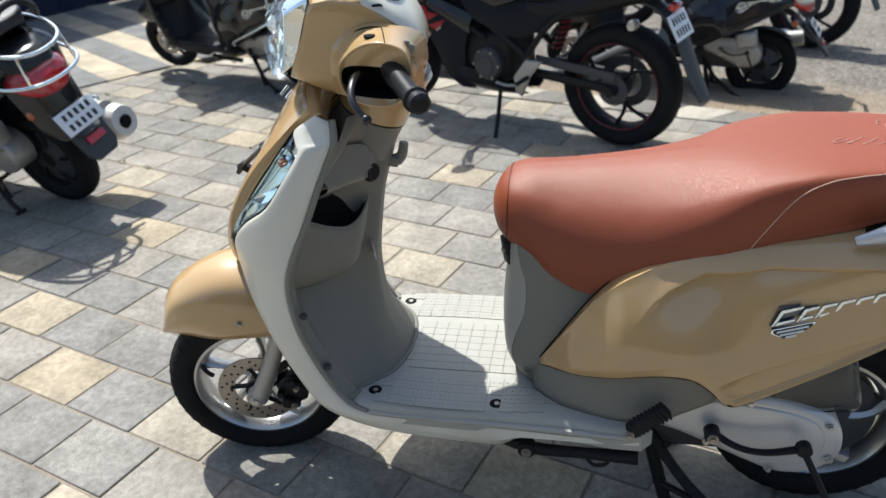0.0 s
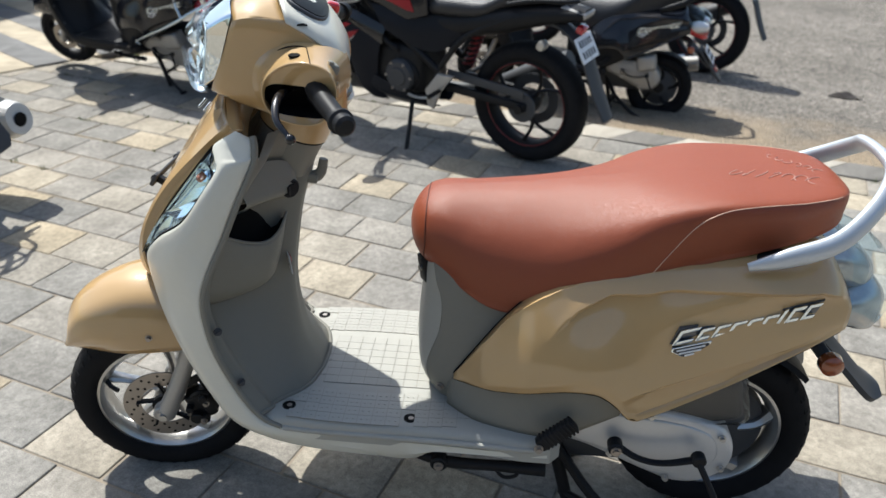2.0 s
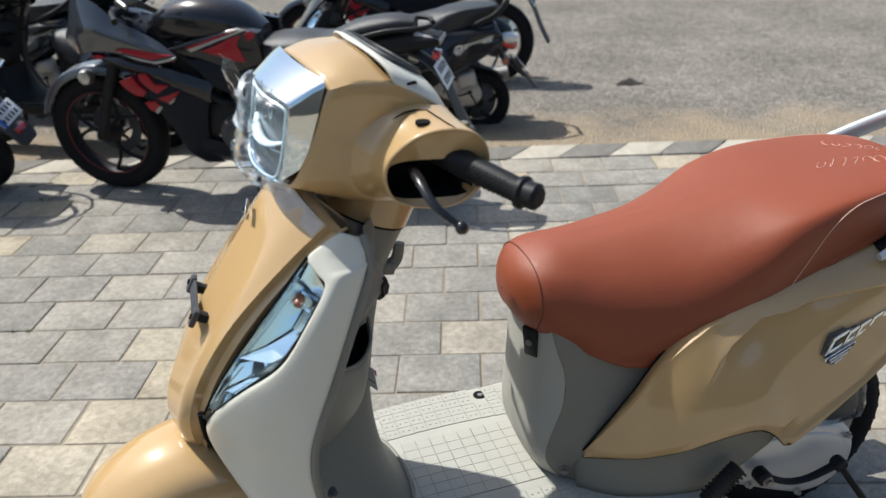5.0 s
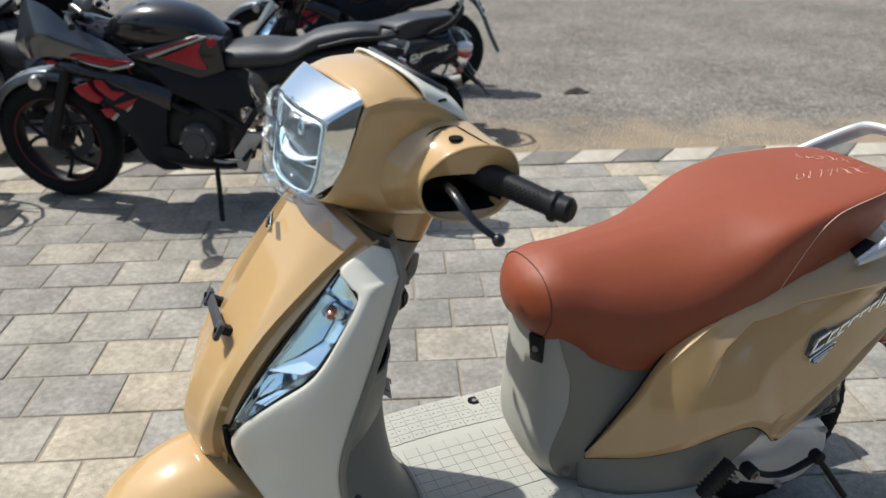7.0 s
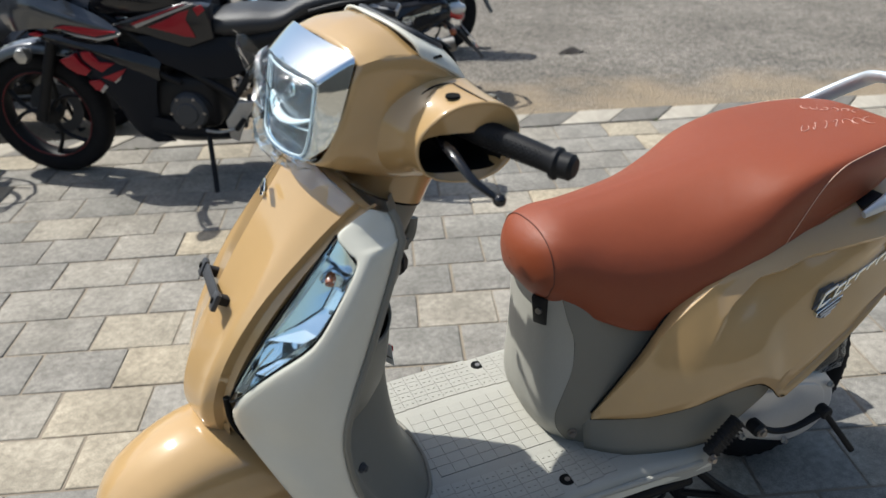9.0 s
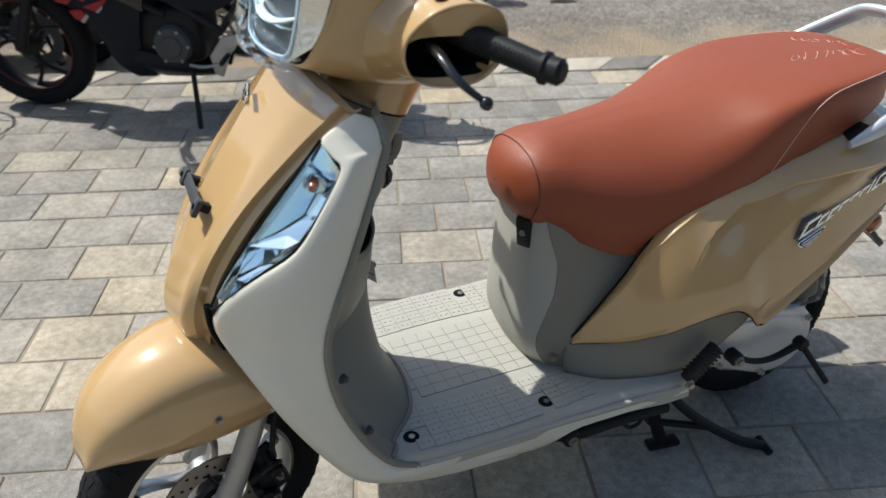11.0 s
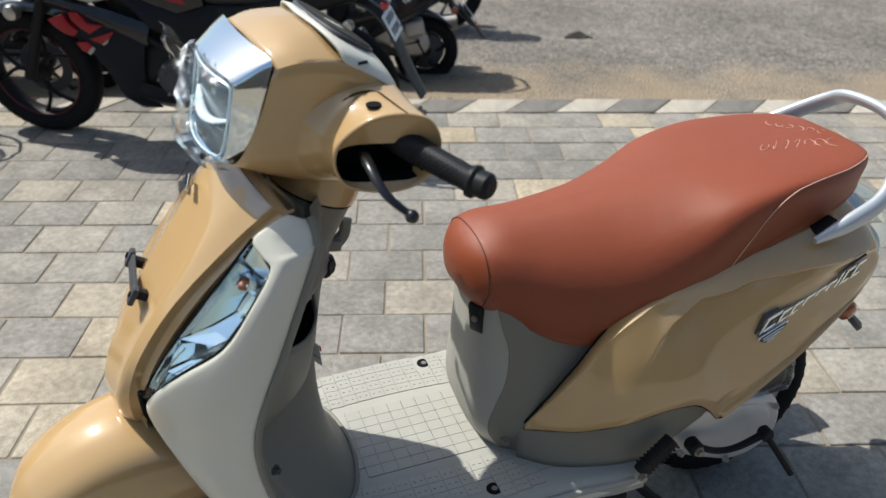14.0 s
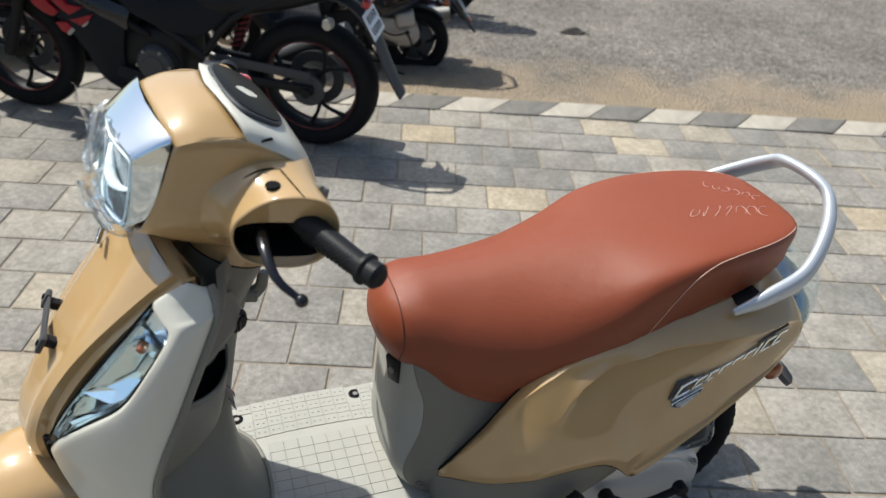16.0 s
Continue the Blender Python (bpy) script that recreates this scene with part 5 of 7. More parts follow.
    rw = pose(0.59, 0, z_)
    wheel = part("rear_wheel", moved(rim_mesh(0.150, 0.07, 0.045, 5, 0.3, 0.05), rw), ALLOY if fresh else BLACK, sc, "silver cast alloy wheel" if fresh else "black wheel")
    part("tyre", pressed(moved(tyre_mesh(0.217, 0.096, 0.145, 36), rw), base), RUBBER, wheel, "black rubber tyre")
    tagged(part("tread", pressed(moved(tread_mesh(0.217, 0.096, 0.145, 40), rw), base), RUBBER, wheel), kind="stuff")
    part("brake_drum", moved(lathe([(0.012, -0.030), (0.060, -0.028), (0.072, -0.018), (0.118, -0.012), (0.124, 0.010), (0.012, 0.012)], 40), rw), DARKGREY, wheel)
    inner_fender = lathe([(0.226, -0.055), (0.236, -0.045), (0.238, 0.0), (0.236, 0.045), (0.226, 0.055), (0.228, 0.0)], 48, (0.59, 0, z_))
    bmesh.ops.bisect_plane(inner_fender, geom=list(inner_fender.verts) + list(inner_fender.edges) + list(inner_fender.faces), plane_co=(0.59, 0, z_ + 0.10), plane_no=(0.35, 0, -1), clear_outer=True)
    part("inner_fender", inner_fender, BLACK, sc)
    case = [(0.225, 0.415), (0.30, 0.425), (0.40, 0.418), (0.50, 0.404), (0.570, 0.376), (0.598, 0.325), (0.590, 0.272), (0.545, 0.236), (0.490, 0.230), (0.44, 0.248), (0.395, 0.268), (0.36, 0.285), (0.300, 0.312), (0.235, 0.340)]
    case = [tuple(p) for p in spline(case, 3, closed=True)]
    place = Matrix(((1, 0, 0, 0), (0, 0, -1, -0.175), (0, 1, 0, 0), (0, 0, 0, 1)))
    eng = part("engine_case", slab(case, 0.11, place, 0.018), CASE if fresh else SILVERDULL, sc, "silver cast engine case")
    part("case_ridge", slab([(0.40 + 0.82 * (x - 0.40), 0.345 + 0.72 * (z - 0.345)) for x, z in case], 0.01, place @ pose(0, 0, 0.004), 0.005), CASE if fresh else SILVERDULL, eng)
    for x, z in ((0.26, 0.395), (0.35, 0.305), (0.47, 0.250), (0.575, 0.285), (0.565, 0.362), (0.42, 0.405)):
        part("case_bolt", bolt((x, -0.180, z), 0.005), ALLOY, eng)
    air = box((0.20, 0.07, 0.11) if fresh else (0.125, 0.10, 0.105), (0.500, -0.128, 0.425) if fresh else (0.50, -0.150, 0.410), (0, -12, 0), 0.02, 3)
    ab = part("air_filter_box", air, BLACK if fresh else SILVERDULL, sc, "air filter box")
    if fresh:
        wr = random.Random(5)
        skin = box((0.212, 0.082, 0.122), (0.502, -0.130, 0.426), (0, -12, 0), 0.02, 3)
        bmesh.ops.subdivide_edges(skin, edges=skin.edges, cuts=2)
        for v in skin.verts:
            v.co += Vector((wr.uniform(-1, 1), wr.uniform(-1, 1), wr.uniform(-1, 1))) * 0.0035
        wrapp = part("film_cover", skin, FILM, ab, "crumpled clear film over the box")
        wrapp.visible_shadow = False
    block = part("engine_block", box((0.34, 0.26, 0.20), (0.36, 0.03, 0.30), bevel=0.04), DARKGREY, sc)
    for k in range(7):
        part("cooling_fin", box((0.11, 0.10, 0.004), (0.20, 0.0, 0.30 + 0.014 * k), bevel=0.001, segs=1), DARKGREY, block)
    kick = tube([(0.354, -0.200, 0.346), (0.40, -0.212, 0.325), (0.45, -0.216, 0.320), (0.515, -0.218, 0.338)], [0.009, 0.0075, 0.0075, 0.009], 10, 4, flat=0.7)
    disc(0.015, 0.03, (0.354, -0.205, 0.346), segs=20, bm=kick, bevel=0.004)
    disc(0.014, 0.024, (0.515, -0.218, 0.338), segs=16, bm=kick, bevel=0.003)
    tube([(0.515, -0.225, 0.335), (0.535, -0.245, 0.30), (0.556, -0.268, 0.262)], 0.0065, 10, 2, kick)
    part("kick_lever", kick, BLACK, sc, "black kick-start lever")
    part("kick_bolt", bolt((0.354, -0.222, 0.346), 0.007), STEEL, sc)
    muff = tube([(0.30, 0.14, 0.30), (0.40, 0.165, 0.30), (0.60, 0.175, 0.32), (0.82, 0.175, 0.36)], [0.03, 0.05, 0.058, 0.048], 24, 4)
    part("silencer", muff, SILVERDULL, sc, "silver exhaust silencer")
    part("silencer_guard", box((0.22, 0.02, 0.09), (0.62, 0.235, 0.34), (0, -6, 0), 0.02, 3), CHROME if not fresh else BLACK, sc)
    under = box((0.42, 0.20, 0.05), (-0.02, 0, 0.275), (0, 0, 0), 0.02)
    tube([(-0.38, 0.0, 0.30), (-0.44, 0.0, 0.45), (-0.36, 0.0, 0.85)], 0.035, 12, 4, under)
    tube([(0.0, -0.12, 0.30), (0.3, -0.13, 0.44), (0.7, -0.08, 0.66)], 0.016, 10, 4, under)
    tube([(0.0, 0.12, 0.30), (0.3, 0.13, 0.44), (0.7, 0.08, 0.66)], 0.016, 10, 4, under)
    part("frame", under, BLACK, sc, "black steel frame")
    filler = box((0.42, 0.22, 0.16), (0.36, 0, 0.62), (0, -12, 0), 0.03)
    box((0.16, 0.18, 0.10), (0.66, 0, 0.70), (0, -10, 0), 0.03, bm=filler)
    part("luggage_tub", filler, BLACK, sc)
    side = tube([(-0.045, -0.172, 0.262), (0.02, -0.180, 0.250), (0.12, -0.182, 0.250), (0.225, -0.182, 0.250)], [0.012, 0.013, 0.012, 0.016], 10, 4)
    disc(0.018, 0.03, (0.005, -0.182, 0.252), segs=16, bm=side, bevel=0.003)
    tube([(0.12, -0.182, 0.245), (0.14, -0.190, 0.228), (0.165, -0.188, 0.232), (0.17, -0.182, 0.246)], 0.004, 8, 4, side)
    part("side_stand", side, BLACK, sc, "folded black side stand")
    part("stand_bolt", bolt((0.005, -0.199, 0.252), 0.007), STEEL, sc)
    legs = bmesh.new()
    for s in (-1, 1):
        tube([(0.235, s * 0.085, 0.300), (0.262, s * 0.095, 0.19), (0.300, s * 0.110, base + 0.012)], 0.014, 10, 4, legs)
        box((0.075, 0.030, 0.012), (0.305, s * 0.112, base + 0.006), (0, 0, s * 8), 0.004, bm=legs)
    tube([(0.278, -0.10, 0.11), (0.278, 0.10, 0.11)], 0.010, 8, 1, legs)
    tube([(0.245, -0.10, 0.26), (0.33, -0.150, 0.16), (0.43, -0.190, 0.085), (0.50, -0.212, 0.055)], 0.011, 8, 4, legs)
    tube([(0.495, -0.235, 0.058), (0.505, -0.19, 0.056)], 0.009, 8, 1, legs)
    tube([(0.275, -0.105, 0.12), (0.38, -0.165, 0.115)], 0.008, 8, 1, legs)
    part("centre_stand", legs, BLACK, sc, "black steel centre stand")
    if guard:
        for s_ in (-1, 1):
            g1 = tube([(0.30, s_ * 0.255, 0.40), (0.32, s_ * 0.275, 0.44), (0.60, s_ * 0.265, 0.56), (0.84, s_ * 0.20, 0.68), (0.93, s_ * 0.06, 0.72), (0.93, 0, 0.72)], 0.009, 10, 5)
            part("crash_guard", g1, CHROME, sc, "chrome tube crash guard")
            g2 = tube([(0.70, s_ * 0.24, 0.61), (0.66, s_ * 0.215, 0.72), (0.74, s_ * 0.18, 0.78), (0.88, s_ * 0.12, 0.72)], 0.008, 10, 5)
            part("crash_guard", g2, CHROME, sc, "chrome tube crash guard")
    return sc


scooter("scooter", "new tan and cream scooter with brown seat on its centre stand", TAN, CREAM, GREY, SEAT, FLOORMAT, steer=12.0, fresh=True)


# ---- ground: paver lot, kerb, gravel yard ----
SITE = Matrix.Translation((-0.0196, -0.0352, 0.045)) @ Matrix.Scale(0.9674, 4)   # the yard: its paving lies 45 mm above the scooter's own zero
LOT = SITE @ pose(0, 0, 0, 0, 0, -18.5)   # u runs along the paver rows, v across them
ROW, LEN, KERB_V = 0.1985, 0.2555, 2.652
bm = bmesh.new()
bmesh.ops.create_grid(bm, x_segments=4, y_segments=4, size=600)


def gravel_material():
    """Fine crushed stone: grains of grey and buff, with broad dusty patches."""
    m = mat("gravel_ground", (0.3, 0.28, 0.25), 0.95, spec=0.1)
    n, l = m.node_tree.nodes, m.node_tree.links
    ge = n.new("ShaderNodeNewGeometry")
    v = n.new("ShaderNodeTexVoronoi")
    v.inputs["Scale"].default_value = 78
    l.new(ge.outputs["Position"], v.inputs["Vector"])
    sep = n.new("ShaderNodeSeparateColor")
    l.new(v.outputs["Color"], sep.inputs[0])
    r = n.new("ShaderNodeValToRGB")
    els = r.color_ramp.elements
    els[0].position, els[0].color = 0.0, (0.102, 0.094, 0.084, 1)
    els[1].position, els[1].color = 1.0, (0.333, 0.296, 0.250, 1)
    for p, c in ((0.35, (0.178, 0.160, 0.138, 1)), (0.75, (0.230, 0.209, 0.179, 1))):
        els.new(p).color = c
    l.new(sep.outputs[0], r.inputs[0])
    col = r.outputs[0]
    for scale, lo, hi, det in ((1.3, 0.80, 1.16, 6), (9.0, 0.86, 1.12, 5)):
        t, mr, mx = n.new("ShaderNodeTexNoise"), n.new("ShaderNodeMapRange"), n.new("ShaderNodeMix")
        t.inputs["Scale"].default_value, t.inputs["Detail"].default_value = scale, det
        l.new(ge.outputs["Position"], t.inputs["Vector"])
        mr.inputs["From Min"].default_value, mr.inputs["From Max"].default_value = 0.3, 0.7
        mr.inputs["To Min"].default_value, mr.inputs["To Max"].default_value = lo, hi
        l.new(t.outputs["Fac"], mr.inputs["Value"])
        mx.data_type, mx.blend_type = "RGBA", "MULTIPLY"
        mx.inputs["Factor"].default_value = 1.0
        l.new(col, mx.inputs[6])
        l.new(mr.outputs[0], mx.inputs[7])
        col = mx.outputs[2]
    # sandy soil washed over the stones along the kerb, in a ragged band
    dot, tn, sm, ramp, soil = n.new("ShaderNodeVectorMath"), n.new("ShaderNodeTexNoise"), n.new("ShaderNodeMath"), n.new("ShaderNodeMapRange"), n.new("ShaderNodeMix")
    dot.operation = "DOT_PRODUCT"
    dot.inputs[1].default_value = (math.sin(radians(18.5)), math.cos(radians(18.5)), 0)
    l.new(ge.outputs["Position"], dot.inputs[0])
    tn.inputs["Scale"].default_value, tn.inputs["Detail"].default_value = 2.6, 9
    l.new(ge.outputs["Position"], tn.inputs["Vector"])
    sm.operation = "MULTIPLY_ADD"
    sm.inputs[1].default_value = -1.5
    l.new(tn.outputs["Fac"], sm.inputs[0])
    l.new(dot.outputs["Value"], sm.inputs[2])
    for key, v_ in (("From Min", 2.15), ("From Max", 2.75), ("To Min", 0.80), ("To Max", 0.0)):
        ramp.inputs[key].default_value = v_
    l.new(sm.outputs[0], ramp.inputs["Value"])
    soil.data_type = "RGBA"
    soil.inputs[7].default_value = (0.310, 0.242, 0.162, 1)
    l.new(ramp.outputs[0], soil.inputs["Factor"])
    l.new(col, soil.inputs[6])
    col = soil.outputs[2]
    l.new(col, n["Principled BSDF"].inputs["Base Color"])
    bp = n.new("ShaderNodeBump")
    bp.inputs["Strength"].default_value, bp.inputs["Distance"].default_value = 1.0, 0.012
    l.new(v.outputs["Distance"], bp.inputs["Height"])
    l.new(bp.outputs[0], n["Principled BSDF"].inputs["Normal"])
    return m


GRAVEL = gravel_material()
SAND = mat("joint_sand", (0.23, 0.195, 0.15), 0.95, spec=0.1, vary=0.3, vscale=6, bump=0.5, bscale=120)


def paver_material():
    """Concrete that runs from grey to cream from stone to stone, with fine sand grain and soft stains."""
    m = mat("concrete_paver", (0.4, 0.4, 0.4), 0.85, spec=0.12, bump=0.35, bscale=140)
    n, l = m.node_tree.nodes, m.node_tree.links
    oi, ge, ad, fr = n.new("ShaderNodeObjectInfo"), n.new("ShaderNodeNewGeometry"), n.new("ShaderNodeMath"), n.new("ShaderNodeMath")
    fr.operation = "FRACT"
    l.new(oi.outputs["Random"], ad.inputs[0])
    l.new(ge.outputs["Random Per Island"], ad.inputs[1])
    l.new(ad.outputs[0], fr.inputs[0])
    r = n.new("ShaderNodeValToRGB")
    els = r.color_ramp.elements
    els[0].position, els[0].color = 0.0, (0.199, 0.189, 0.168, 1)
    els[1].position, els[1].color = 1.0, (0.351, 0.293, 0.205, 1)
    for p, c in ((0.45, (0.236, 0.220, 0.193, 1)), (0.72, (0.269, 0.246, 0.208, 1)), (0.88, (0.307, 0.270, 0.209, 1))):
        e = els.new(p)
        e.color = c
    l.new(fr.outputs[0], r.inputs[0])
    col = r.outputs[0]
    for scale, lo, hi, det in ((2.2, 0.88, 1.10, 7), (9.0, 0.84, 1.14, 6), (60.0, 0.80, 1.20, 4), (420.0, 0.74, 1.26, 2)):
        t, mr, mx = n.new("ShaderNodeTexNoise"), n.new("ShaderNodeMapRange"), n.new("ShaderNodeMix")
        t.inputs["Scale"].default_value, t.inputs["Detail"].default_value = scale, det
        l.new(ge.outputs["Position"], t.inputs["Vector"])
        mr.inputs["From Min"].default_value, mr.inputs["From Max"].default_value = 0.3, 0.7
        mr.inputs["To Min"].default_value, mr.inputs["To Max"].default_value = lo, hi
        l.new(t.outputs["Fac"], mr.inputs["Value"])
        mx.data_type, mx.blend_type = "RGBA", "MULTIPLY"
        mx.inputs["Factor"].default_value = 1.0
        l.new(col, mx.inputs[6])
        l.new(mr.outputs[0], mx.inputs[7])
        col = mx.outputs[2]
    l.new(col, n["Principled BSDF"].inputs["Base Color"])
    return m


PAVER = paver_material()
KERBLIGHT = mat("worn_white_kerb", (0.47, 0.425, 0.35), 0.8, spec=0.2, vary=0.15, vscale=6, bump=0.3, bscale=60, stain=0.25)
KERBDARK = mat("worn_black_kerb", (0.22, 0.205, 0.18), 0.8, spec=0.2, vary=0.3, stain=0.3, vscale=6, bump=0.3, bscale=60)
ground = tagged(part("ground", moved(bm, SITE @ pose(0, 0, -0.03)), GRAVEL), "grey-brown compacted gravel ground", "ground", kind="structure")
bm = bmesh.new()
slab([(-9, -7), (9, -7), (9, KERB_V), (-9, KERB_V)], 0.02, LOT @ pose(0, 0, -0.006), bm=bm)
pavement = tagged(part("pavement", bm, SAND), "paver lot with sandy joints", "pavement", kind="structure")
rng = random.Random(4)
pav = bmesh.new()
box((LEN - 0.006, ROW - 0.006, 0.05), (0, 0, -0.025), bevel=0.005, segs=3, bm=pav)
far = bmesh.new()
me = mesh_of("paver", pav, PAVER)
count = 0
for r in range(0, 46):
    v = KERB_V - ROW * (r + 0.5)
    for k in range(-34, 35):
        u = 0.060 - 0.0024 * r + LEN * (k + 0.5 + (0.5 if r % 2 else 0.0))
        near = -1.9 < u < 1.75 and -0.9 < v < KERB_V
        m_ = LOT @ pose(u + rng.uniform(-0.002, 0.002), v + rng.uniform(-0.002, 0.002), rng.uniform(-0.003, 0.0), rng.uniform(-0.4, 0.4), rng.uniform(-0.4, 0.4), rng.uniform(-0.5, 0.5))
        if near and count < 300:
            ob = new("paver", me)
            ob.parent = pavement
            ob.matrix_world = m_
            count += 1
        elif -6.5 < u < 6.0 and -3.4 < v:
            own = [far.verts.new(m_ @ Vector((sx * (LEN / 2 - 0.004 - i), sy * (ROW / 2 - 0.004 - i), -0.004 + (0.004 if i else 0)))) for i in (0.0, 0.004) for sx, sy in ((-1, -1), (1, -1), (1, 1), (-1, 1))]
            for a in range(4):
                far.faces.new((own[a], own[(a + 1) % 4], own[4 + (a + 1) % 4], own[4 + a]))
            far.faces.new(own[4:])
ob = part("paver_field", far, PAVER, pavement, "concrete pavers further off")
ob["kind"] = "stuff"
kerb = tagged(new("kerb"), "kerb of worn black and white painted stones", "kerb", kind="structure")
for k in range(-13, 16):
    stone = slab([(-0.126, -0.075), (0.130, -0.075), (0.262, 0.075), (0.006, 0.075)], 0.14, None, 0.008)
    ob = part("kerb_stone", stone, KERBLIGHT if k % 2 else KERBDARK, kerb)
    ob.matrix_world = LOT @ pose(-0.03 + 0.2575 * k, KERB_V + 0.077, 0.012 + rng.uniform(-0.003, 0.003), 7 + rng.uniform(-1, 1), 0, 0)
# painted crossing past the far end of the lot, in broad cream and grey bands
BANDLIGHT = mat("worn_cream_paint", (0.47, 0.40, 0.29), 0.8, spec=0.2, vary=0.12, vscale=7, stain=0.25, bump=0.3, bscale=70)
BANDDARK = mat("bare_grey_concrete", (0.20, 0.195, 0.185), 0.85, spec=0.2, vary=0.18, vscale=6, stain=0.25, bump=0.3, bscale=70)
CROSS = pose(-2.9, 3.27, 0.056, 0, 0, 53)
lane = tagged(new("crossing"), "concrete crossing painted in worn cream and grey bands", "road", kind="structure")
for k in range(-14, 4):
    band = slab([(-0.108, -0.10), (0.108, -0.10), (0.108, 2.62), (-0.108, 2.62)], 0.03, CROSS @ pose(0.13 + 0.218 * k, 0, rng.uniform(-0.002, 0.002)), 0.003)
    part("painted_band", band, BANDLIGHT if k % 2 else BANDDARK, lane)


# ---- long unseen wall added behind the viewer, dark to dim reflections and side light ----
DIMWALL = mat("dim_wall_surface", (0.055, 0.055, 0.052), 0.85, spec=0.2, vary=0.10, vscale=1.2, bump=0.2, bscale=40)
tagged(part("wall_south", box((16, 0.3, 2.3), (4.4, -5.6, 1.15), bevel=0.02), DIMWALL), "added unseen dark wall behind the viewer that dims reflections and side light", "wall", kind="structure")
# grass along the kerb, and single tufts in the joints
BLADE = mat("dry_grass", (0.10, 0.13, 0.035), 0.8, vary=0.4, vscale=20)
rs = random.Random(9)
tufts = bmesh.new()


def tuft(u_, v_, size, n_):
    for _ in range(n_):
        a, lean, h = rs.uniform(0, 6.28), rs.uniform(0.2, 1.0), size * rs.uniform(0.5, 1.2)
        m_ = LOT @ pose(u_ + rs.gauss(0, size * 0.35), v_ + rs.gauss(0, size * 0.22), -0.012, 0, 0, math.degrees(a))
        w_ = 0.0022
        vs = [tufts.verts.new(m_ @ Vector(q)) for q in ((-w_, 0, 0), (w_, 0, 0), (w_ * 0.8, lean * h * 0.4, h * 0.6), (-w_ * 0.8, lean * h * 0.4, h * 0.6), (0, lean * h, h))]
        tufts.faces.new((vs[0], vs[1], vs[2], vs[3]))
        tufts.faces.new((vs[3], vs[2], vs[4]))


for k in range(90):
    tuft(rs.uniform(-5.0, 1.5), KERB_V + rs.choice((0.0, 0.14, 0.16)) + rs.uniform(-0.02, 0.05), rs.uniform(0.010, 0.026), 14)
for k in range(70):
    r_ = rs.randrange(0, 9)
    tuft(rs.uniform(-4.5, -1.6), KERB_V - ROW * r_ + rs.uniform(-0.004, 0.004), rs.uniform(0.012, 0.03), 10)
tagged(part("grass_tufts", tufts, BLADE), "small dry grass tufts in joints and along the kerb", "grass", kind="stuff")

# a dead leaf lying on the gravel
LEAF = mat("dead_leaf", (0.028, 0.022, 0.018), 0.8, vary=0.3, vscale=20)
leaf = sheet([[(-0.10, 0.0, 0.0), (-0.10, 0.004, 0.002), (-0.10, 0.008, 0.0)], [(-0.05, -0.030, 0.006), (-0.05, 0, 0.030), (-0.05, 0.034, 0.012)], [(0.01, -0.036, 0.002), (0.0, 0.002, 0.020), (0.01, 0.030, 0.034)], [(0.07, -0.020, 0.016), (0.06, 0.006, 0.008), (0.07, 0.026, 0.004)], [(0.11, 0.004, 0.020), (0.11, 0.008, 0.018), (0.11, 0.012, 0.016)]], 3, 3, thick=0.003)
tagged(part("dead_leaf", moved(leaf, SITE @ pose(2.31, 3.65, -0.030, 0, 0, -12)), LEAF), "dark curled dead leaf lying on the gravel", "leaf")


# ---- the other parked vehicles ----
def number_plate(parent, m, w=0.20, h=0.10, strip=False):
    p = part("number_plate", slab([(-w / 2, -h / 2), (w / 2, -h / 2), (w / 2, h / 2), (-w / 2, h / 2)], 0.004, m, 0.001), WHITE, parent, "white number plate with dark bars")
    bars = bmesh.new()
    for row in (-1, 1):
        for k in range(5):
            box((w * 0.075, h * 0.27, 0.002), (-w * 0.32 + k * w * 0.16, row * h * 0.22, 0.001), bm=bars)
    tagged(part("plate_bar", moved(bars, m), INK, p), kind="stuff")
    if strip:
        part("plate_strip", slab([(-w / 2, -h / 2), (-w * 0.36, -h / 2), (-w * 0.36, h / 2), (-w / 2, h / 2)], 0.002, m @ pose(0, 0, 0.003)), BLUE, p)


def tail_flap(parent, m):
    """The rear mudguard under a number plate, with its red reflector."""
    f = part("mudguard_flap", slab([(-0.095, 0.07), (0.095, 0.07), (0.080, -0.15), (0.050, -0.185), (-0.050, -0.185), (-0.080, -0.15)], 0.016, m @ pose(0, 0, -0.022), 0.006), DARKGREY, parent)
    part("reflector", slab([(-0.045, -0.115), (0.045, -0.115), (0.045, -0.082), (-0.045, -0.082)], 0.010, m @ pose(0, 0, -0.008), 0.003), RED, f, "red reflector")


def rear_silencer(parent):
    """The rear end of a bright silencer that reaches past the mudguard."""
    m_ = part("rear_silencer", tube([(0.56, 0.185, 0.250), (0.70, 0.190, 0.275), (0.82, 0.190, 0.300), (0.885, 0.190, 0.314)], [0.055, 0.080, 0.082, 0.064], 20, 4), CASE, parent, "bright silver silencer end")
    part("end_cap", disc(0.030, 0.012, (0.888, 0.190, 0.310), (0, 0, 90), 24, bevel=0.003), DARK, m_, "dark end cap")


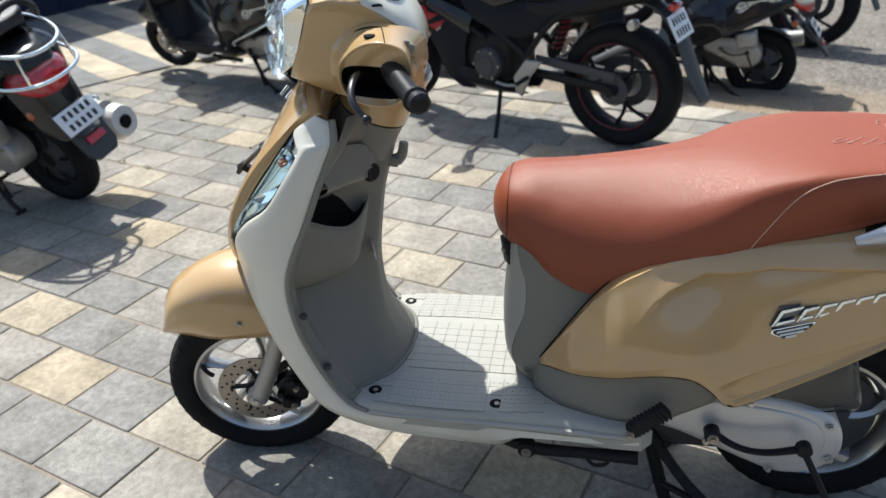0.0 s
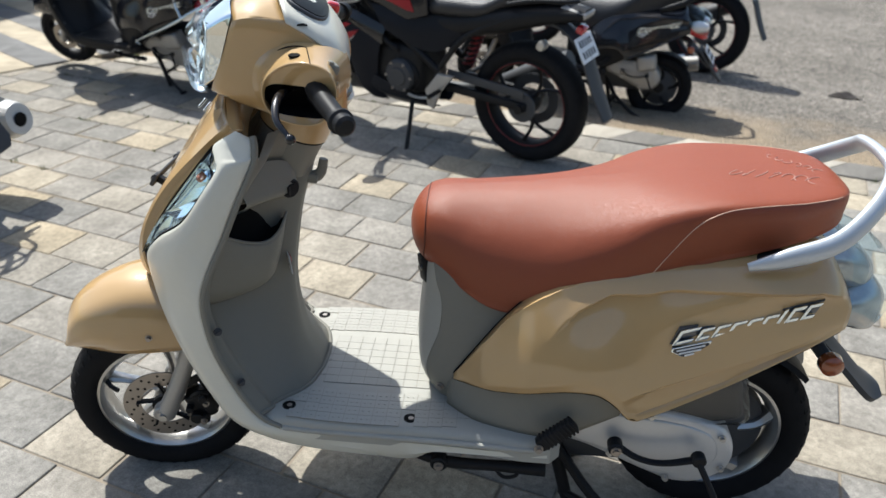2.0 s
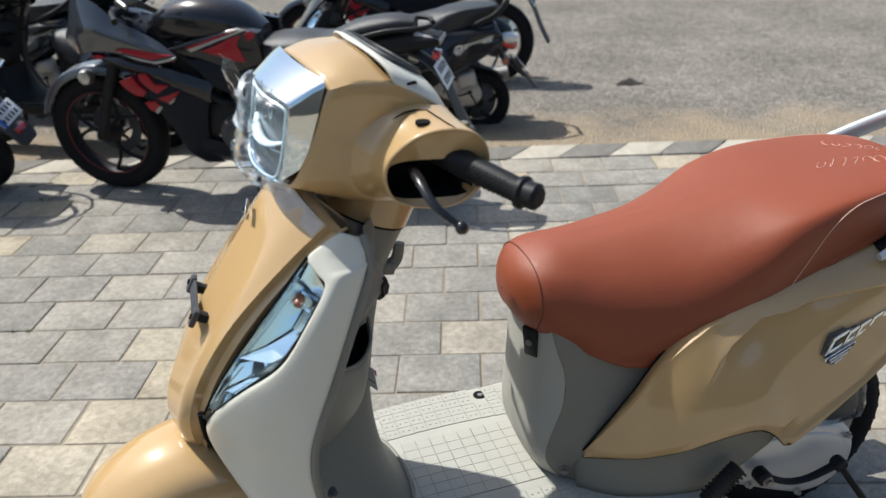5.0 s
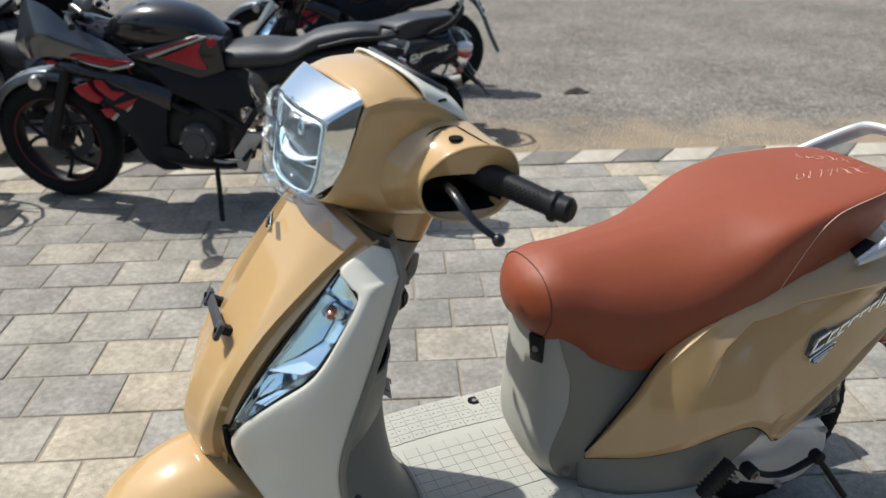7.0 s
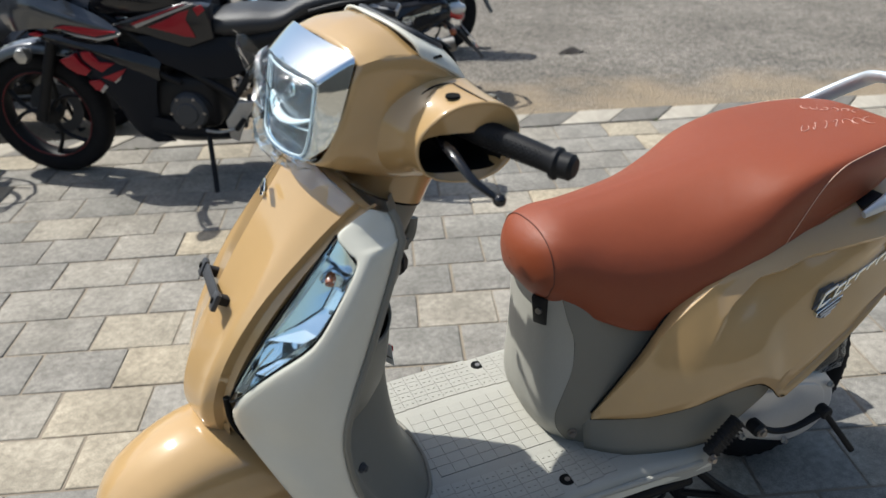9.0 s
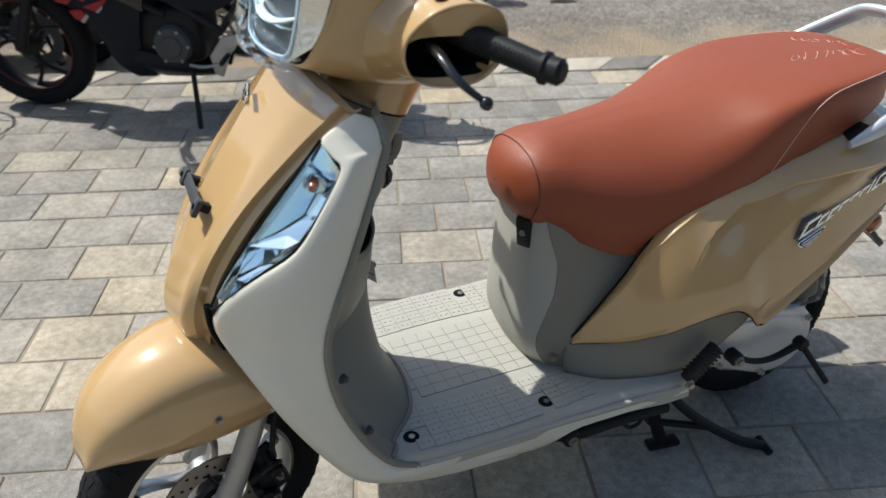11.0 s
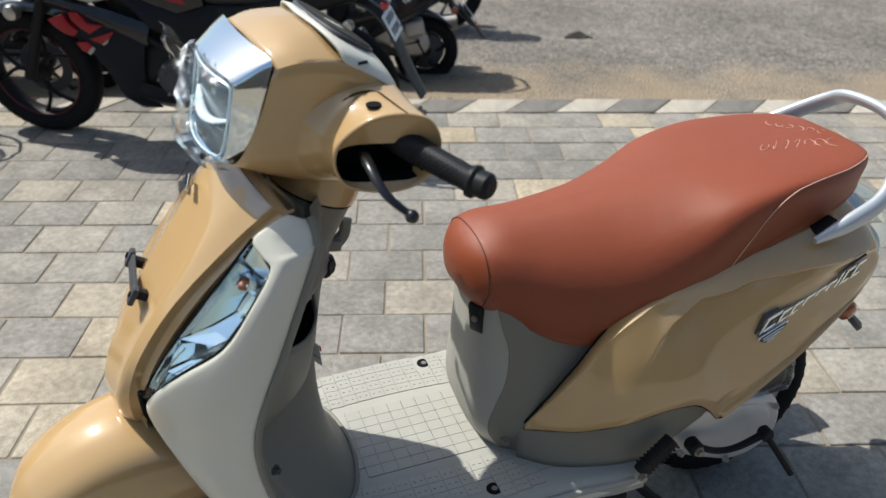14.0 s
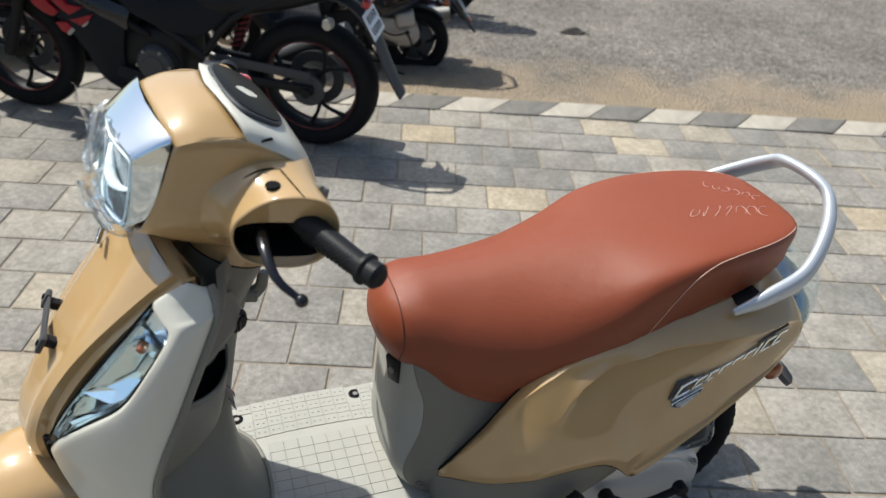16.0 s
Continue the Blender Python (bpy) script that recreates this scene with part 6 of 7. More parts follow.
DULL = dict(paint=BLACKPAINT, shell=BLACK, inner=BLACK, seat_mat=BLACKSEAT, deck=BLACK, group="parked scooters", lift=0.0)
black = scooter("scooter", "black scooter with a white number plate and silver engine case", steer=-4, m=SITE @ pose(0.55, 3.36, -0.085, 0, 0, -14) @ Matrix.Scale(0.87, 4), **DULL)
tail_flap(black, pose(0.885, 0, 0.47, 90, 0, 90) @ pose(0, 0, 0, -38, 0, 0))
number_plate(black, pose(0.885, 0, 0.47, 90, 0, 90) @ pose(0, 0, 0, -38, 0, 0))
for y_ in (-0.105, 0.105):
    clear = lathe([(0.0001, -0.045), (0.020, -0.040), (0.034, -0.015), (0.034, 0.010), (0.022, 0.038), (0.0001, 0.045)], 20, closed=False)
    part("clear_indicator", moved(clear, pose(0.785, y_, 0.655, 0, 0, 90) @ Matrix.Diagonal((1.0, 1.5, 1.15, 1))), CLEARLAMP, black, "clear white indicator lens")
guarded = scooter("scooter", "dark scooter with a chrome crash guard and blue-edged plate", steer=6, guard=True, m=SITE @ pose(-2.102, 3.313, 0, 0, 0, -20) @ pose(0, 0, 0, 13, 0, 0) @ Matrix.Scale(0.884, 4), **DULL)
tail_flap(guarded, pose(0.885, 0, 0.47, 90, 0, 90) @ pose(0, 0, 0, -34, 0, 0))
number_plate(guarded, pose(0.885, 0, 0.47, 90, 0, 90) @ pose(0, 0, 0, -34, 0, 0), strip=True)
near = scooter("scooter", "black scooter with red tail lamp and white plate", steer=8, m=SITE @ pose(-2.69, 1.58, 0, 0, 0, -14) @ pose(0, 0, 0, 13, 0, 0) @ Matrix.Scale(0.986, 4), **DULL)
rear_silencer(near)
tail_flap(near, pose(0.885, 0, 0.455, 90, 0, 90) @ pose(0, 0, 0, -29, 0, 0))
number_plate(near, pose(0.885, 0, 0.455, 90, 0, 90) @ pose(0, 0, 0, -29, 0, 0), 0.20, 0.10)
part("tail_apron", sheet([[(0.70, -0.135, 0.64), (0.80, -0.10, 0.62), (0.83, 0, 0.61), (0.80, 0.10, 0.62), (0.70, 0.135, 0.64)], [(0.74, -0.130, 0.54), (0.83, -0.095, 0.50), (0.855, 0, 0.49), (0.83, 0.095, 0.50), (0.74, 0.130, 0.54)], [(0.78, -0.110, 0.42), (0.855, -0.085, 0.38), (0.878, 0, 0.37), (0.855, 0.085, 0.38), (0.78, 0.110, 0.42)]], 4, 4, thick=0.008), BLACKPAINT, near, "glossy black tail panel")
for pts_ in ([(0.50, -0.20, 0.70), (0.70, -0.19, 0.665), (0.84, -0.15, 0.650), (0.895, -0.06, 0.640)], [(0.55, -0.17, 0.80), (0.72, -0.155, 0.790), (0.83, -0.12, 0.765), (0.875, -0.05, 0.750)]):
    part("tail_guard", tube(pts_ + [(x_, -y_, z_) for x_, y_, z_ in pts_[::-1]], 0.008, 10, 5), CHROME, near, "chrome tube guard round the tail")
for y_ in (-0.12, 0.12):
    part("guard_post", tube([(0.862, y_, 0.648), (0.845, y_ * 0.92, 0.760)], 0.006, 8, 1), CHROME, near)
for x, y, yaw in ((-1.75, 4.75, -25), (-1.18, 3.75, -25)):
    copy_thing(black, SITE @ pose(x, y, -0.03, 0, 0, yaw))


def motorcycle(name, label, m, group):
    mc = thing(name, label, "motorcycle", group, m)
    WB = 1.44
    for x, w, nm in ((0.0, 0.13, "rear_wheel"), (-WB, 0.10, "front_wheel")):
        wm = pose(x, 0, 0.305)
        wh = part(nm, moved(rim_mesh(0.222, w * 0.8, 0.05, 0), wm), BLACK, mc, "black cast wheel with a red rim stripe")
        for k in range(3):
            a = radians(50 + 120 * k)
            at = lambda r_, d_: (r_ * math.cos(a + radians(d_)), -0.012, r_ * math.sin(a + radians(d_)))
            sp = tube([at(0.035, 0), at(0.075, 0), at(0.100, 0)], [0.022, 0.017, 0.016], 10, 3, flat=0.8)
            for d_ in (-25, 25):
                tube([at(0.090, 0), at(0.140, d_ * 0.5), at(0.206, d_)], [0.014, 0.011, 0.014], 10, 4, sp, flat=0.8)
            part("spoke", moved(sp, wm), BLACK, wh)
        part("tyre", moved(tyre_mesh(0.305, w, 0.215), wm), RUBBER, wh)
        tagged(part("tread", moved(tread_mesh(0.305, w, 0.215, 44), wm), RUBBER, wh), kind="stuff")
        st = bmesh.new()
        for s in (-1, 1):
            lathe([(0.211, s * w * 0.41), (0.2145, s * w * 0.42), (0.2145, s * w * 0.40), (0.211, s * w * 0.40)], 56, bm=st)
        part("rim_stripe", moved(st, wm), DARKRED, wh)
        part("brake_disc", moved(lathe([(0.08, -0.002), (0.13, -0.002), (0.13, 0.002), (0.08, 0.002)], 40), wm @ pose(0, 0.055, 0)), DARKGREY, wh)
    sw = bmesh.new()
    for s in (-1, 1):
        box((0.46, 0.035, 0.045), (-0.20, s * 0.095, 0.325), (0, 4, 0), 0.012, bm=sw)
    disc(0.022, 0.26, (0, 0, 0.305), segs=16, bm=sw)
    part("swing_arm", sw, BLACK, mc)
    chain = box((0.44, 0.012, 0.045), (-0.20, -0.100, 0.395), (0, 5, 0), 0.006)
    disc(0.075, 0.012, (0, -0.085, 0.305), segs=28, bm=chain)
    part("chain_guard", chain, DARKGREY, mc)
    fk = bmesh.new()
    for s in (-1, 1):
        tube([(-WB, s * 0.085, 0.305), (-WB + 0.13, s * 0.085, 0.60), (-WB + 0.25, s * 0.085, 0.88)], [0.028, 0.024, 0.021], 14, 3, fk)
    part("fork", fk, BLACK, mc)
    arc = [(radians(d), r_) for d, r_ in ((160, 0.338), (140, 0.345), (115, 0.350), (90, 0.360), (68, 0.382), (54, 0.415))]
    rows = [[(-WB + (r_ - 0.05) * math.cos(a), -0.070, 0.305 + (r_ - 0.05) * math.sin(a)), (-WB + (r_ - 0.012) * math.cos(a), -0.055, 0.305 + (r_ - 0.012) * math.sin(a)), (-WB + (r_ - 0.004) * math.cos(a), -0.025, 0.305 + (r_ - 0.004) * math.sin(a)), (-WB + r_ * math.cos(a), 0, 0.305 + r_ * math.sin(a))] for a, r_ in arc]
    fd = part("front_fender", mirrored(sheet(rows, 4, 4)), GUNMETAL, mc)
    fd.modifiers.new("thick", "SOLIDIFY").thickness = 0.004
    # engine and belly
    eng = box((0.34, 0.26, 0.26), (-0.72, 0, 0.40), (0, 0, 0), 0.05, 3)
    box((0.24, 0.22, 0.24), (-0.86, 0, 0.60), (0, 12, 0), 0.04, 3, eng)
    disc(0.085, 0.30, (-0.66, 0, 0.37), segs=28, bm=eng, bevel=0.015)
    eng = part("engine", eng, BLACK, mc)
    for k in range(7):
        part("cooling_fin", box((0.20, 0.235, 0.006), (-0.86, 0, 0.52 + 0.024 * k), (0, 12, 0), 0.002, 1), BLACK, eng)
    dial = tube([(-1.20, -0.05, 0.93), (-1.16, -0.10, 0.97), (-1.10, -0.14, 0.95)], 0.010, 8, 3)
    tube([(-1.22, 0.02, 0.95), (-1.14, 0.06, 0.99), (-1.06, 0.02, 0.93)], 0.008, 8, 3, dial)
    box((0.06, 0.09, 0.05), (-1.16, 0.0, 0.965), (0, 20, 0), 0.01, bm=dial)
    part("top_clamp", dial, SILVERDULL, mc, "grey metal clamp and cables")
    # fairing: upper cowl, side and belly panels, red graphics
    nose = ring(0, 0.80, 0.06, 0.06, x=-1.45), ring(0, 0.82, 0.11, 0.10, x=-1.36), ring(0, 0.82, 0.13, 0.10, x=-1.22), ring(0, 0.79, 0.11, 0.08, x=-1.05)
    part("nose_fairing", sheet(nose, 4, 3, closed=True, caps=True), BLACKPAINT, mc)
    lampb = lathe([(0.0001, -0.03), (0.03, -0.025), (0.038, 0.0), (0.03, 0.025), (0.0001, 0.03)], 16, (-1.42, -0.10, 0.62), closed=False)
    part("front_indicator", lampb, ALLOY, mc)
    for flip in (False, True):
        fl = flipped if flip else (lambda q: q)
        cowl = sheet([
            [(-1.47, -0.05, 0.86), (-1.485, -0.065, 0.82), (-1.49, -0.07, 0.79), (-1.46, -0.08, 0.735)],
            [(-1.38, -0.10, 0.99), (-1.38, -0.135, 0.90), (-1.385, -0.150, 0.83), (-1.38, -0.145, 0.745)],
            [(-1.27, -0.125, 0.975), (-1.275, -0.158, 0.91), (-1.285, -0.180, 0.855), (-1.28, -0.163, 0.762)],
            [(-1.17, -0.140, 0.900), (-1.17, -0.166, 0.86), (-1.17, -0.186, 0.825), (-1.166, -0.170, 0.752)],
            [(-1.06, -0.145, 0.846), (-1.065, -0.168, 0.82), (-1.07, -0.187, 0.795), (-1.06, -0.172, 0.722)],
            [(-0.975, -0.150, 0.80), (-0.98, -0.168, 0.785), (-0.98, -0.183, 0.768), (-0.98, -0.172, 0.708)],
            [(-0.90, -0.160, 0.740), (-0.90, -0.164, 0.738), (-0.90, -0.168, 0.736), (-0.895, -0.165, 0.730)]], 4, 4, thick=0.006)
        up = part("upper_cowl", fl(cowl), GUNMETAL, mc, "dark gunmetal upper cowl")
        part("red_stripe", fl(side_slab([(-1.185, 0.769), (-1.137, 0.781), (-1.067, 0.773), (-0.98, 0.760), (-0.916, 0.748), (-1.01, 0.729), (-1.085, 0.746), (-1.141, 0.764)], -0.187, 0.016, 0.001)), REDPAINT, up, "red stripe")
        part("pale_stripe", fl(side_slab([(-1.155, 0.757), (-1.086, 0.740), (-1.001, 0.722), (-0.896, 0.741), (-0.904, 0.729), (-0.992, 0.711), (-1.089, 0.730)], -0.186, 0.016, 0.001)), SILVERDULL, up, "pale silver edge line")
        part("side_band", fl(sheet([[(-1.338, -0.125, 0.750), (-1.33, -0.140, 0.737), (-1.317, -0.130, 0.722)], [(-1.211, -0.150, 0.738), (-1.215, -0.168, 0.715), (-1.223, -0.158, 0.690)], [(-1.074, -0.158, 0.708), (-1.078, -0.180, 0.682), (-1.083, -0.170, 0.652)], [(-0.923, -0.160, 0.672), (-0.92, -0.184, 0.625), (-0.918, -0.172, 0.578)], [(-0.756, -0.145, 0.612), (-0.77, -0.165, 0.565), (-0.781, -0.155, 0.520)]], 4, 4, thick=0.006)), BLACKPAINT, mc, "glossy black band below the cowl")
        part("intake_mark", fl(side_slab([(-1.325, 0.735), (-1.29, 0.745), (-1.255, 0.732), (-1.29, 0.722)], -0.160, 0.03, 0.001)), REDPAINT, up, "small red mark")
        f_ = part("side_fairing", fl(sheet([
            [(-1.20, -0.140, 0.640), (-1.10, -0.172, 0.660), (-0.95, -0.174, 0.635), (-0.78, -0.150, 0.585)],
            [(-1.144, -0.135, 0.558), (-1.06, -0.183, 0.565), (-0.93, -0.186, 0.560), (-0.79, -0.155, 0.535)],
            [(-1.082, -0.125, 0.479), (-1.02, -0.180, 0.480), (-0.92, -0.183, 0.475), (-0.81, -0.155, 0.465)],
            [(-1.025, -0.120, 0.390), (-0.98, -0.168, 0.390), (-0.91, -0.170, 0.385), (-0.83, -0.145, 0.375)],
            [(-0.980, -0.110, 0.265), (-0.95, -0.145, 0.270), (-0.90, -0.148, 0.268), (-0.83, -0.130, 0.260)],
            [(-0.920, -0.080, 0.205), (-0.90, -0.110, 0.202), (-0.86, -0.110, 0.200), (-0.80, -0.100, 0.200)]], 4, 4, thick=0.006)), FAIRING, mc, "near-black lower side fairing")
        part("belly_pan", fl(sheet([[(-1.00, -0.12, 0.36), (-0.98, -0.125, 0.30), (-0.94, -0.06, 0.22)], [(-0.82, -0.155, 0.34), (-0.80, -0.150, 0.26), (-0.78, -0.06, 0.185)], [(-0.62, -0.150, 0.29), (-0.60, -0.140, 0.24), (-0.58, -0.06, 0.19)], [(-0.50, -0.10, 0.245), (-0.50, -0.09, 0.22), (-0.50, -0.05, 0.20)]], 4, 4, thick=0.006)), FAIRING, mc)
        part("mid_panel", fl(sheet([[(-0.84, -0.140, 0.72), (-0.80, -0.158, 0.66), (-0.76, -0.150, 0.60)], [(-0.62, -0.130, 0.70), (-0.62, -0.150, 0.62), (-0.62, -0.142, 0.54)], [(-0.48, -0.115, 0.70), (-0.46, -0.132, 0.63), (-0.47, -0.125, 0.52)], [(-0.30, -0.105, 0.70), (-0.30, -0.120, 0.66), (-0.33, -0.110, 0.60)]], 4, 4, thick=0.006)), FAIRING, mc)
        cv = part("engine_cover", fl(lathe([(0.0001, -0.030), (0.045, -0.030), (0.05, -0.022), (0.075, -0.020), (0.085, -0.008), (0.088, 0.03), (0.0001, 0.03)], 32, (-0.68, -0.150, 0.37), closed=False)), DARKGREY, mc)
        for k in range(6):
            part("cover_bolt", fl(bolt((-0.68 + 0.076 * math.cos(k * 1.05), -0.172, 0.37 + 0.076 * math.sin(k * 1.05)), 0.005)), STEEL, cv)
        part("gear_pedal", fl(tube([(-0.44, -0.165, 0.30), (-0.54, -0.185, 0.285), (-0.60, -0.20, 0.30)], 0.007, 8, 3)), SILVERDULL, mc)
        part("foot_peg", fl(tube([(-0.43, -0.16, 0.335), (-0.43, -0.26, 0.335)], 0.012, 10, 1)), BLACK, mc)
        part("coolant_hose", fl(tube([(-0.90, -0.10, 0.66), (-0.78, -0.14, 0.55), (-0.70, -0.13, 0.50)], 0.014, 8, 4)), BLACK, mc)
        for poly in ([(-1.094, 0.664), (-1.055, 0.665), (-1.021, 0.618), (-0.954, 0.611), (-1.021, 0.572), (-1.06, 0.600), (-1.092, 0.631)], [(-1.198, 0.629), (-1.126, 0.653), (-1.107, 0.614), (-1.07, 0.581), (-1.099, 0.557), (-1.136, 0.568), (-1.175, 0.596)],
                     [(-1.026, 0.549), (-0.909, 0.587), (-0.935, 0.556), (-0.974, 0.528)], [(-1.094, 0.529), (-1.04, 0.538), (-1.022, 0.516), (-1.052, 0.486), (-1.074, 0.494)]):
            part("red_graphic", fl(side_slab(poly, -0.190, 0.03, 0.001)), REDPAINT, f_, "red angular graphic")
        for poly in ([(-0.974, 0.528), (-0.935, 0.556), (-0.945, 0.538), (-0.968, 0.522)], [(-1.052, 0.486), (-1.022, 0.516), (-1.010, 0.506), (-1.042, 0.476)]):
            part("pale_tip", fl(side_slab(poly, -0.190, 0.03, 0.001)), SILVERDULL, f_, "pale silver tip")
        tp = part("tank_panel", fl(side_slab([(-0.98, 0.76), (-0.80, 0.72), (-0.62, 0.66), (-0.50, 0.70), (-0.50, 0.84), (-0.60, 0.86), (-0.84, 0.80)], -0.150, 0.05, 0.016)), BLACKPAINT, mc)
        for poly in ([(-0.777, 0.760), (-0.70, 0.788), (-0.628, 0.819), (-0.583, 0.830), (-0.606, 0.789), (-0.591, 0.752), (-0.576, 0.711), (-0.625, 0.716), (-0.667, 0.729)], [(-0.565, 0.837), (-0.525, 0.850), (-0.513, 0.827), (-0.55, 0.803)], [(-0.851, 0.776), (-0.700, 0.824), (-0.60, 0.852), (-0.700, 0.815), (-0.845, 0.767)]):
            part("red_graphic", fl(side_slab(poly, -0.154, 0.006, 0.001)), REDPAINT, tp, "red angular graphic")
        part("pale_line", fl(side_slab([(-0.845, 0.766), (-0.700, 0.813), (-0.56, 0.858), (-0.557, 0.851), (-0.700, 0.802), (-0.828, 0.756)], -0.1535, 0.006, 0.001)), SILVERDULL, tp, "pale silver line")
    part("windscreen", sheet([[(-1.42, -0.10, 0.92), (-1.46, 0, 0.93), (-1.42, 0.10, 0.92)], [(-1.32, -0.10, 1.01), (-1.37, 0, 1.04), (-1.32, 0.10, 1.01)], [(-1.20, -0.08, 1.07), (-1.24, 0, 1.11), (-1.20, 0.08, 1.07)]], 4, 4, thick=0.003), SCREEN, mc)
    rows = [ring(0, 0.82, 0.08, 0.06, x=-1.06), ring(0, 0.86, 0.125, 0.09, x=-0.95), ring(0, 0.87, 0.145, 0.105, x=-0.80), ring(0, 0.84, 0.125, 0.095, x=-0.64), ring(0, 0.78, 0.085, 0.06, x=-0.52)]
    part("fuel_tank", sheet(rows, 4, 3, closed=True, caps=True), BLACKPAINT, mc)
    rows = [ring(0, 0.72, 0.08, 0.035, x=-0.62), ring(0, 0.740, 0.125, 0.055, x=-0.50), ring(0, 0.750, 0.14, 0.058, x=-0.36), ring(0, 0.755, 0.12, 0.05, x=-0.22), ring(0, 0.81, 0.095, 0.045, x=-0.10), ring(0, 0.84, 0.08, 0.04, x=0.06), ring(0, 0.845, 0.05, 0.025, x=0.17)]
    part("seat", sheet(rows, 4, 3, closed=True, caps=True), BLACKSEAT, mc)
    rows = [ring(0, 0.66, 0.115, 0.06, x=-0.55), ring(0, 0.665, 0.13, 0.07, x=-0.35), ring(0, 0.71, 0.12, 0.07, x=-0.12), ring(0, 0.76, 0.10, 0.05, x=0.10), ring(0, 0.775, 0.06, 0.025, x=0.28)]
    part("tail_fairing", sheet(rows, 4, 3, closed=True, caps=True), BLACK, mc)
    fr = bmesh.new()
    for s in (-1, 1):
        tube([(-1.10, s * 0.06, 0.86), (-0.80, s * 0.12, 0.66), (-0.45, s * 0.12, 0.42)], 0.02, 10, 3, fr)
        tube([(-0.45, s * 0.12, 0.44), (-0.30, s * 0.12, 0.62), (-0.05, s * 0.10, 0.74)], 0.016, 10, 3, fr)
    part("frame", fr, BLACK, mc)
    part("foot_bracket", side_slab([(-0.514, 0.330), (-0.44, 0.423), (-0.345, 0.424), (-0.424, 0.331), (-0.470, 0.230), (-0.505, 0.245)], -0.168, 0.02, 0.006), SILVERDULL, mc, "grey alloy footrest bracket")
    shock = part("shock_absorber", tube([(-0.36, 0, 0.42), (-0.28, 0, 0.64)], 0.020, 14, 1), BLACK, mc)
    part("spring", tube([(-0.36 + 0.08 * k / 48 + 0.028 * math.cos(k * 0.9), 0.030 * math.sin(k * 0.9), 0.43 + 0.19 * k / 48) for k in range(49)], 0.005, 6, 1), DARKRED, shock, "dark red coil spring")
    rg = sheet([[(-0.06, -0.05, 0.70), (-0.06, 0, 0.715), (-0.06, 0.05, 0.70)], [(0.14, -0.05, 0.72), (0.14, 0, 0.735), (0.14, 0.05, 0.72)], [(0.27, -0.055, 0.62), (0.28, 0, 0.63), (0.27, 0.055, 0.62)], [(0.36, -0.06, 0.42), (0.37, 0, 0.43), (0.36, 0.06, 0.42)], [(0.42, -0.05, 0.30), (0.43, 0, 0.305), (0.42, 0.05, 0.30)]], 4, 4, thick=0.012)
    part("rear_mudguard", rg, DARKGREY, mc)
    part("tail_lamp", box((0.04, 0.07, 0.035), (0.255, 0, 0.705), (0, 20, 0), 0.01), RED, mc)
    part("tail_top", box((0.13, 0.12, 0.03), (0.225, 0, 0.785), (0, 10, 0), 0.012), SILVERDULL, mc)
    for s in (-1, 1):
        part("rear_indicator", lathe([(0.0001, -0.03), (0.02, -0.025), (0.026, 0), (0.02, 0.025), (0.0001, 0.03)], 16, (0.12, s * 0.13, 0.645), closed=False), ALLOY, mc)
        part("grab_handle", tube([(-0.08, s * 0.105, 0.80), (0.06, s * 0.115, 0.835), (0.20, s * 0.09, 0.84), (0.24, s * 0.03, 0.835)], 0.011, 10, 4), BLACK, mc)
        bar = tube([(-1.14, s * 0.08, 0.93), (-1.12, s * 0.22, 0.95), (-1.04, s * 0.34, 0.94)], 0.014, 10, 4)
        part("handlebar", bar, BLACK, mc)
        mr = tube([(-1.20, s * 0.18, 1.03), (-1.18, s * 0.28, 1.10), (-1.15, s * 0.33, 1.13)], 0.009, 8, 3)
        join(mr, lathe([(0.0001, -0.012), (0.06, -0.008), (0.07, 0.0), (0.06, 0.010), (0.0001, 0.014)], 20, (-1.14, s * 0.36, 1.15), (0, 0, 80), closed=False))
        part("mirror", mr, BLACK, mc)
    number_plate(mc, pose(0.285, 0, 0.625, 90, 0, 90) @ pose(0, 0, 0, -28, 0, 0), 0.17, 0.12)
    ex = tube([(-0.70, 0.15, 0.24), (-0.40, 0.17, 0.25), (-0.05, 0.19, 0.40), (0.12, 0.20, 0.48)], [0.025, 0.03, 0.055, 0.05], 18, 4)
    part("silencer", ex, DARKGREY, mc)
    st = tube([(-0.62, -0.13, 0.26), (-0.60, -0.20, 0.12), (-0.58, -0.27, 0.012)], 0.012, 10, 3)
    box((0.07, 0.035, 0.010), (-0.575, -0.275, 0.006), bevel=0.003, bm=st)
    part("side_stand", st, BLACK, mc)
    return mc


bike = motorcycle("motorcycle", "black sport motorcycle with red graphics on its side stand", SITE @ pose(0.266, 2.235, 0, 0, 0, -28.2) @ pose(0, 0, 0, 5, 0, 0) @ Matrix.Scale(0.95, 4), "parked motorcycles")
copy_thing(bike, SITE @ pose(1.50, 4.15, -0.03, 0, 0, -28))


# ---- metal gate beyond the crossing, whose shade lies over its far half ----
NAVY = mat("navy_sheet_metal", (0.012, 0.018, 0.045), 0.45, spec=0.4, vary=0.2, vscale=3)
gate = thing("metal_gate", "navy sheet-metal gate of broad upright panels beyond the crossing", "gate", m=SITE @ pose(-5.0, 4.75, -0.03, 0, 0, 72))
for k in range(-5, 9):
    sl = part("panel", box((0.404, 0.03, 2.14), (0, 0, 1.10), bevel=0.004), NAVY, gate)
    sl.location = (0.41 * k, 0, 0)
for z_ in (0.10, 2.08):
    part("gate_rail", box((5.7, 0.05, 0.06), (0.62, 0.042, z_), bevel=0.006), NAVY, gate)
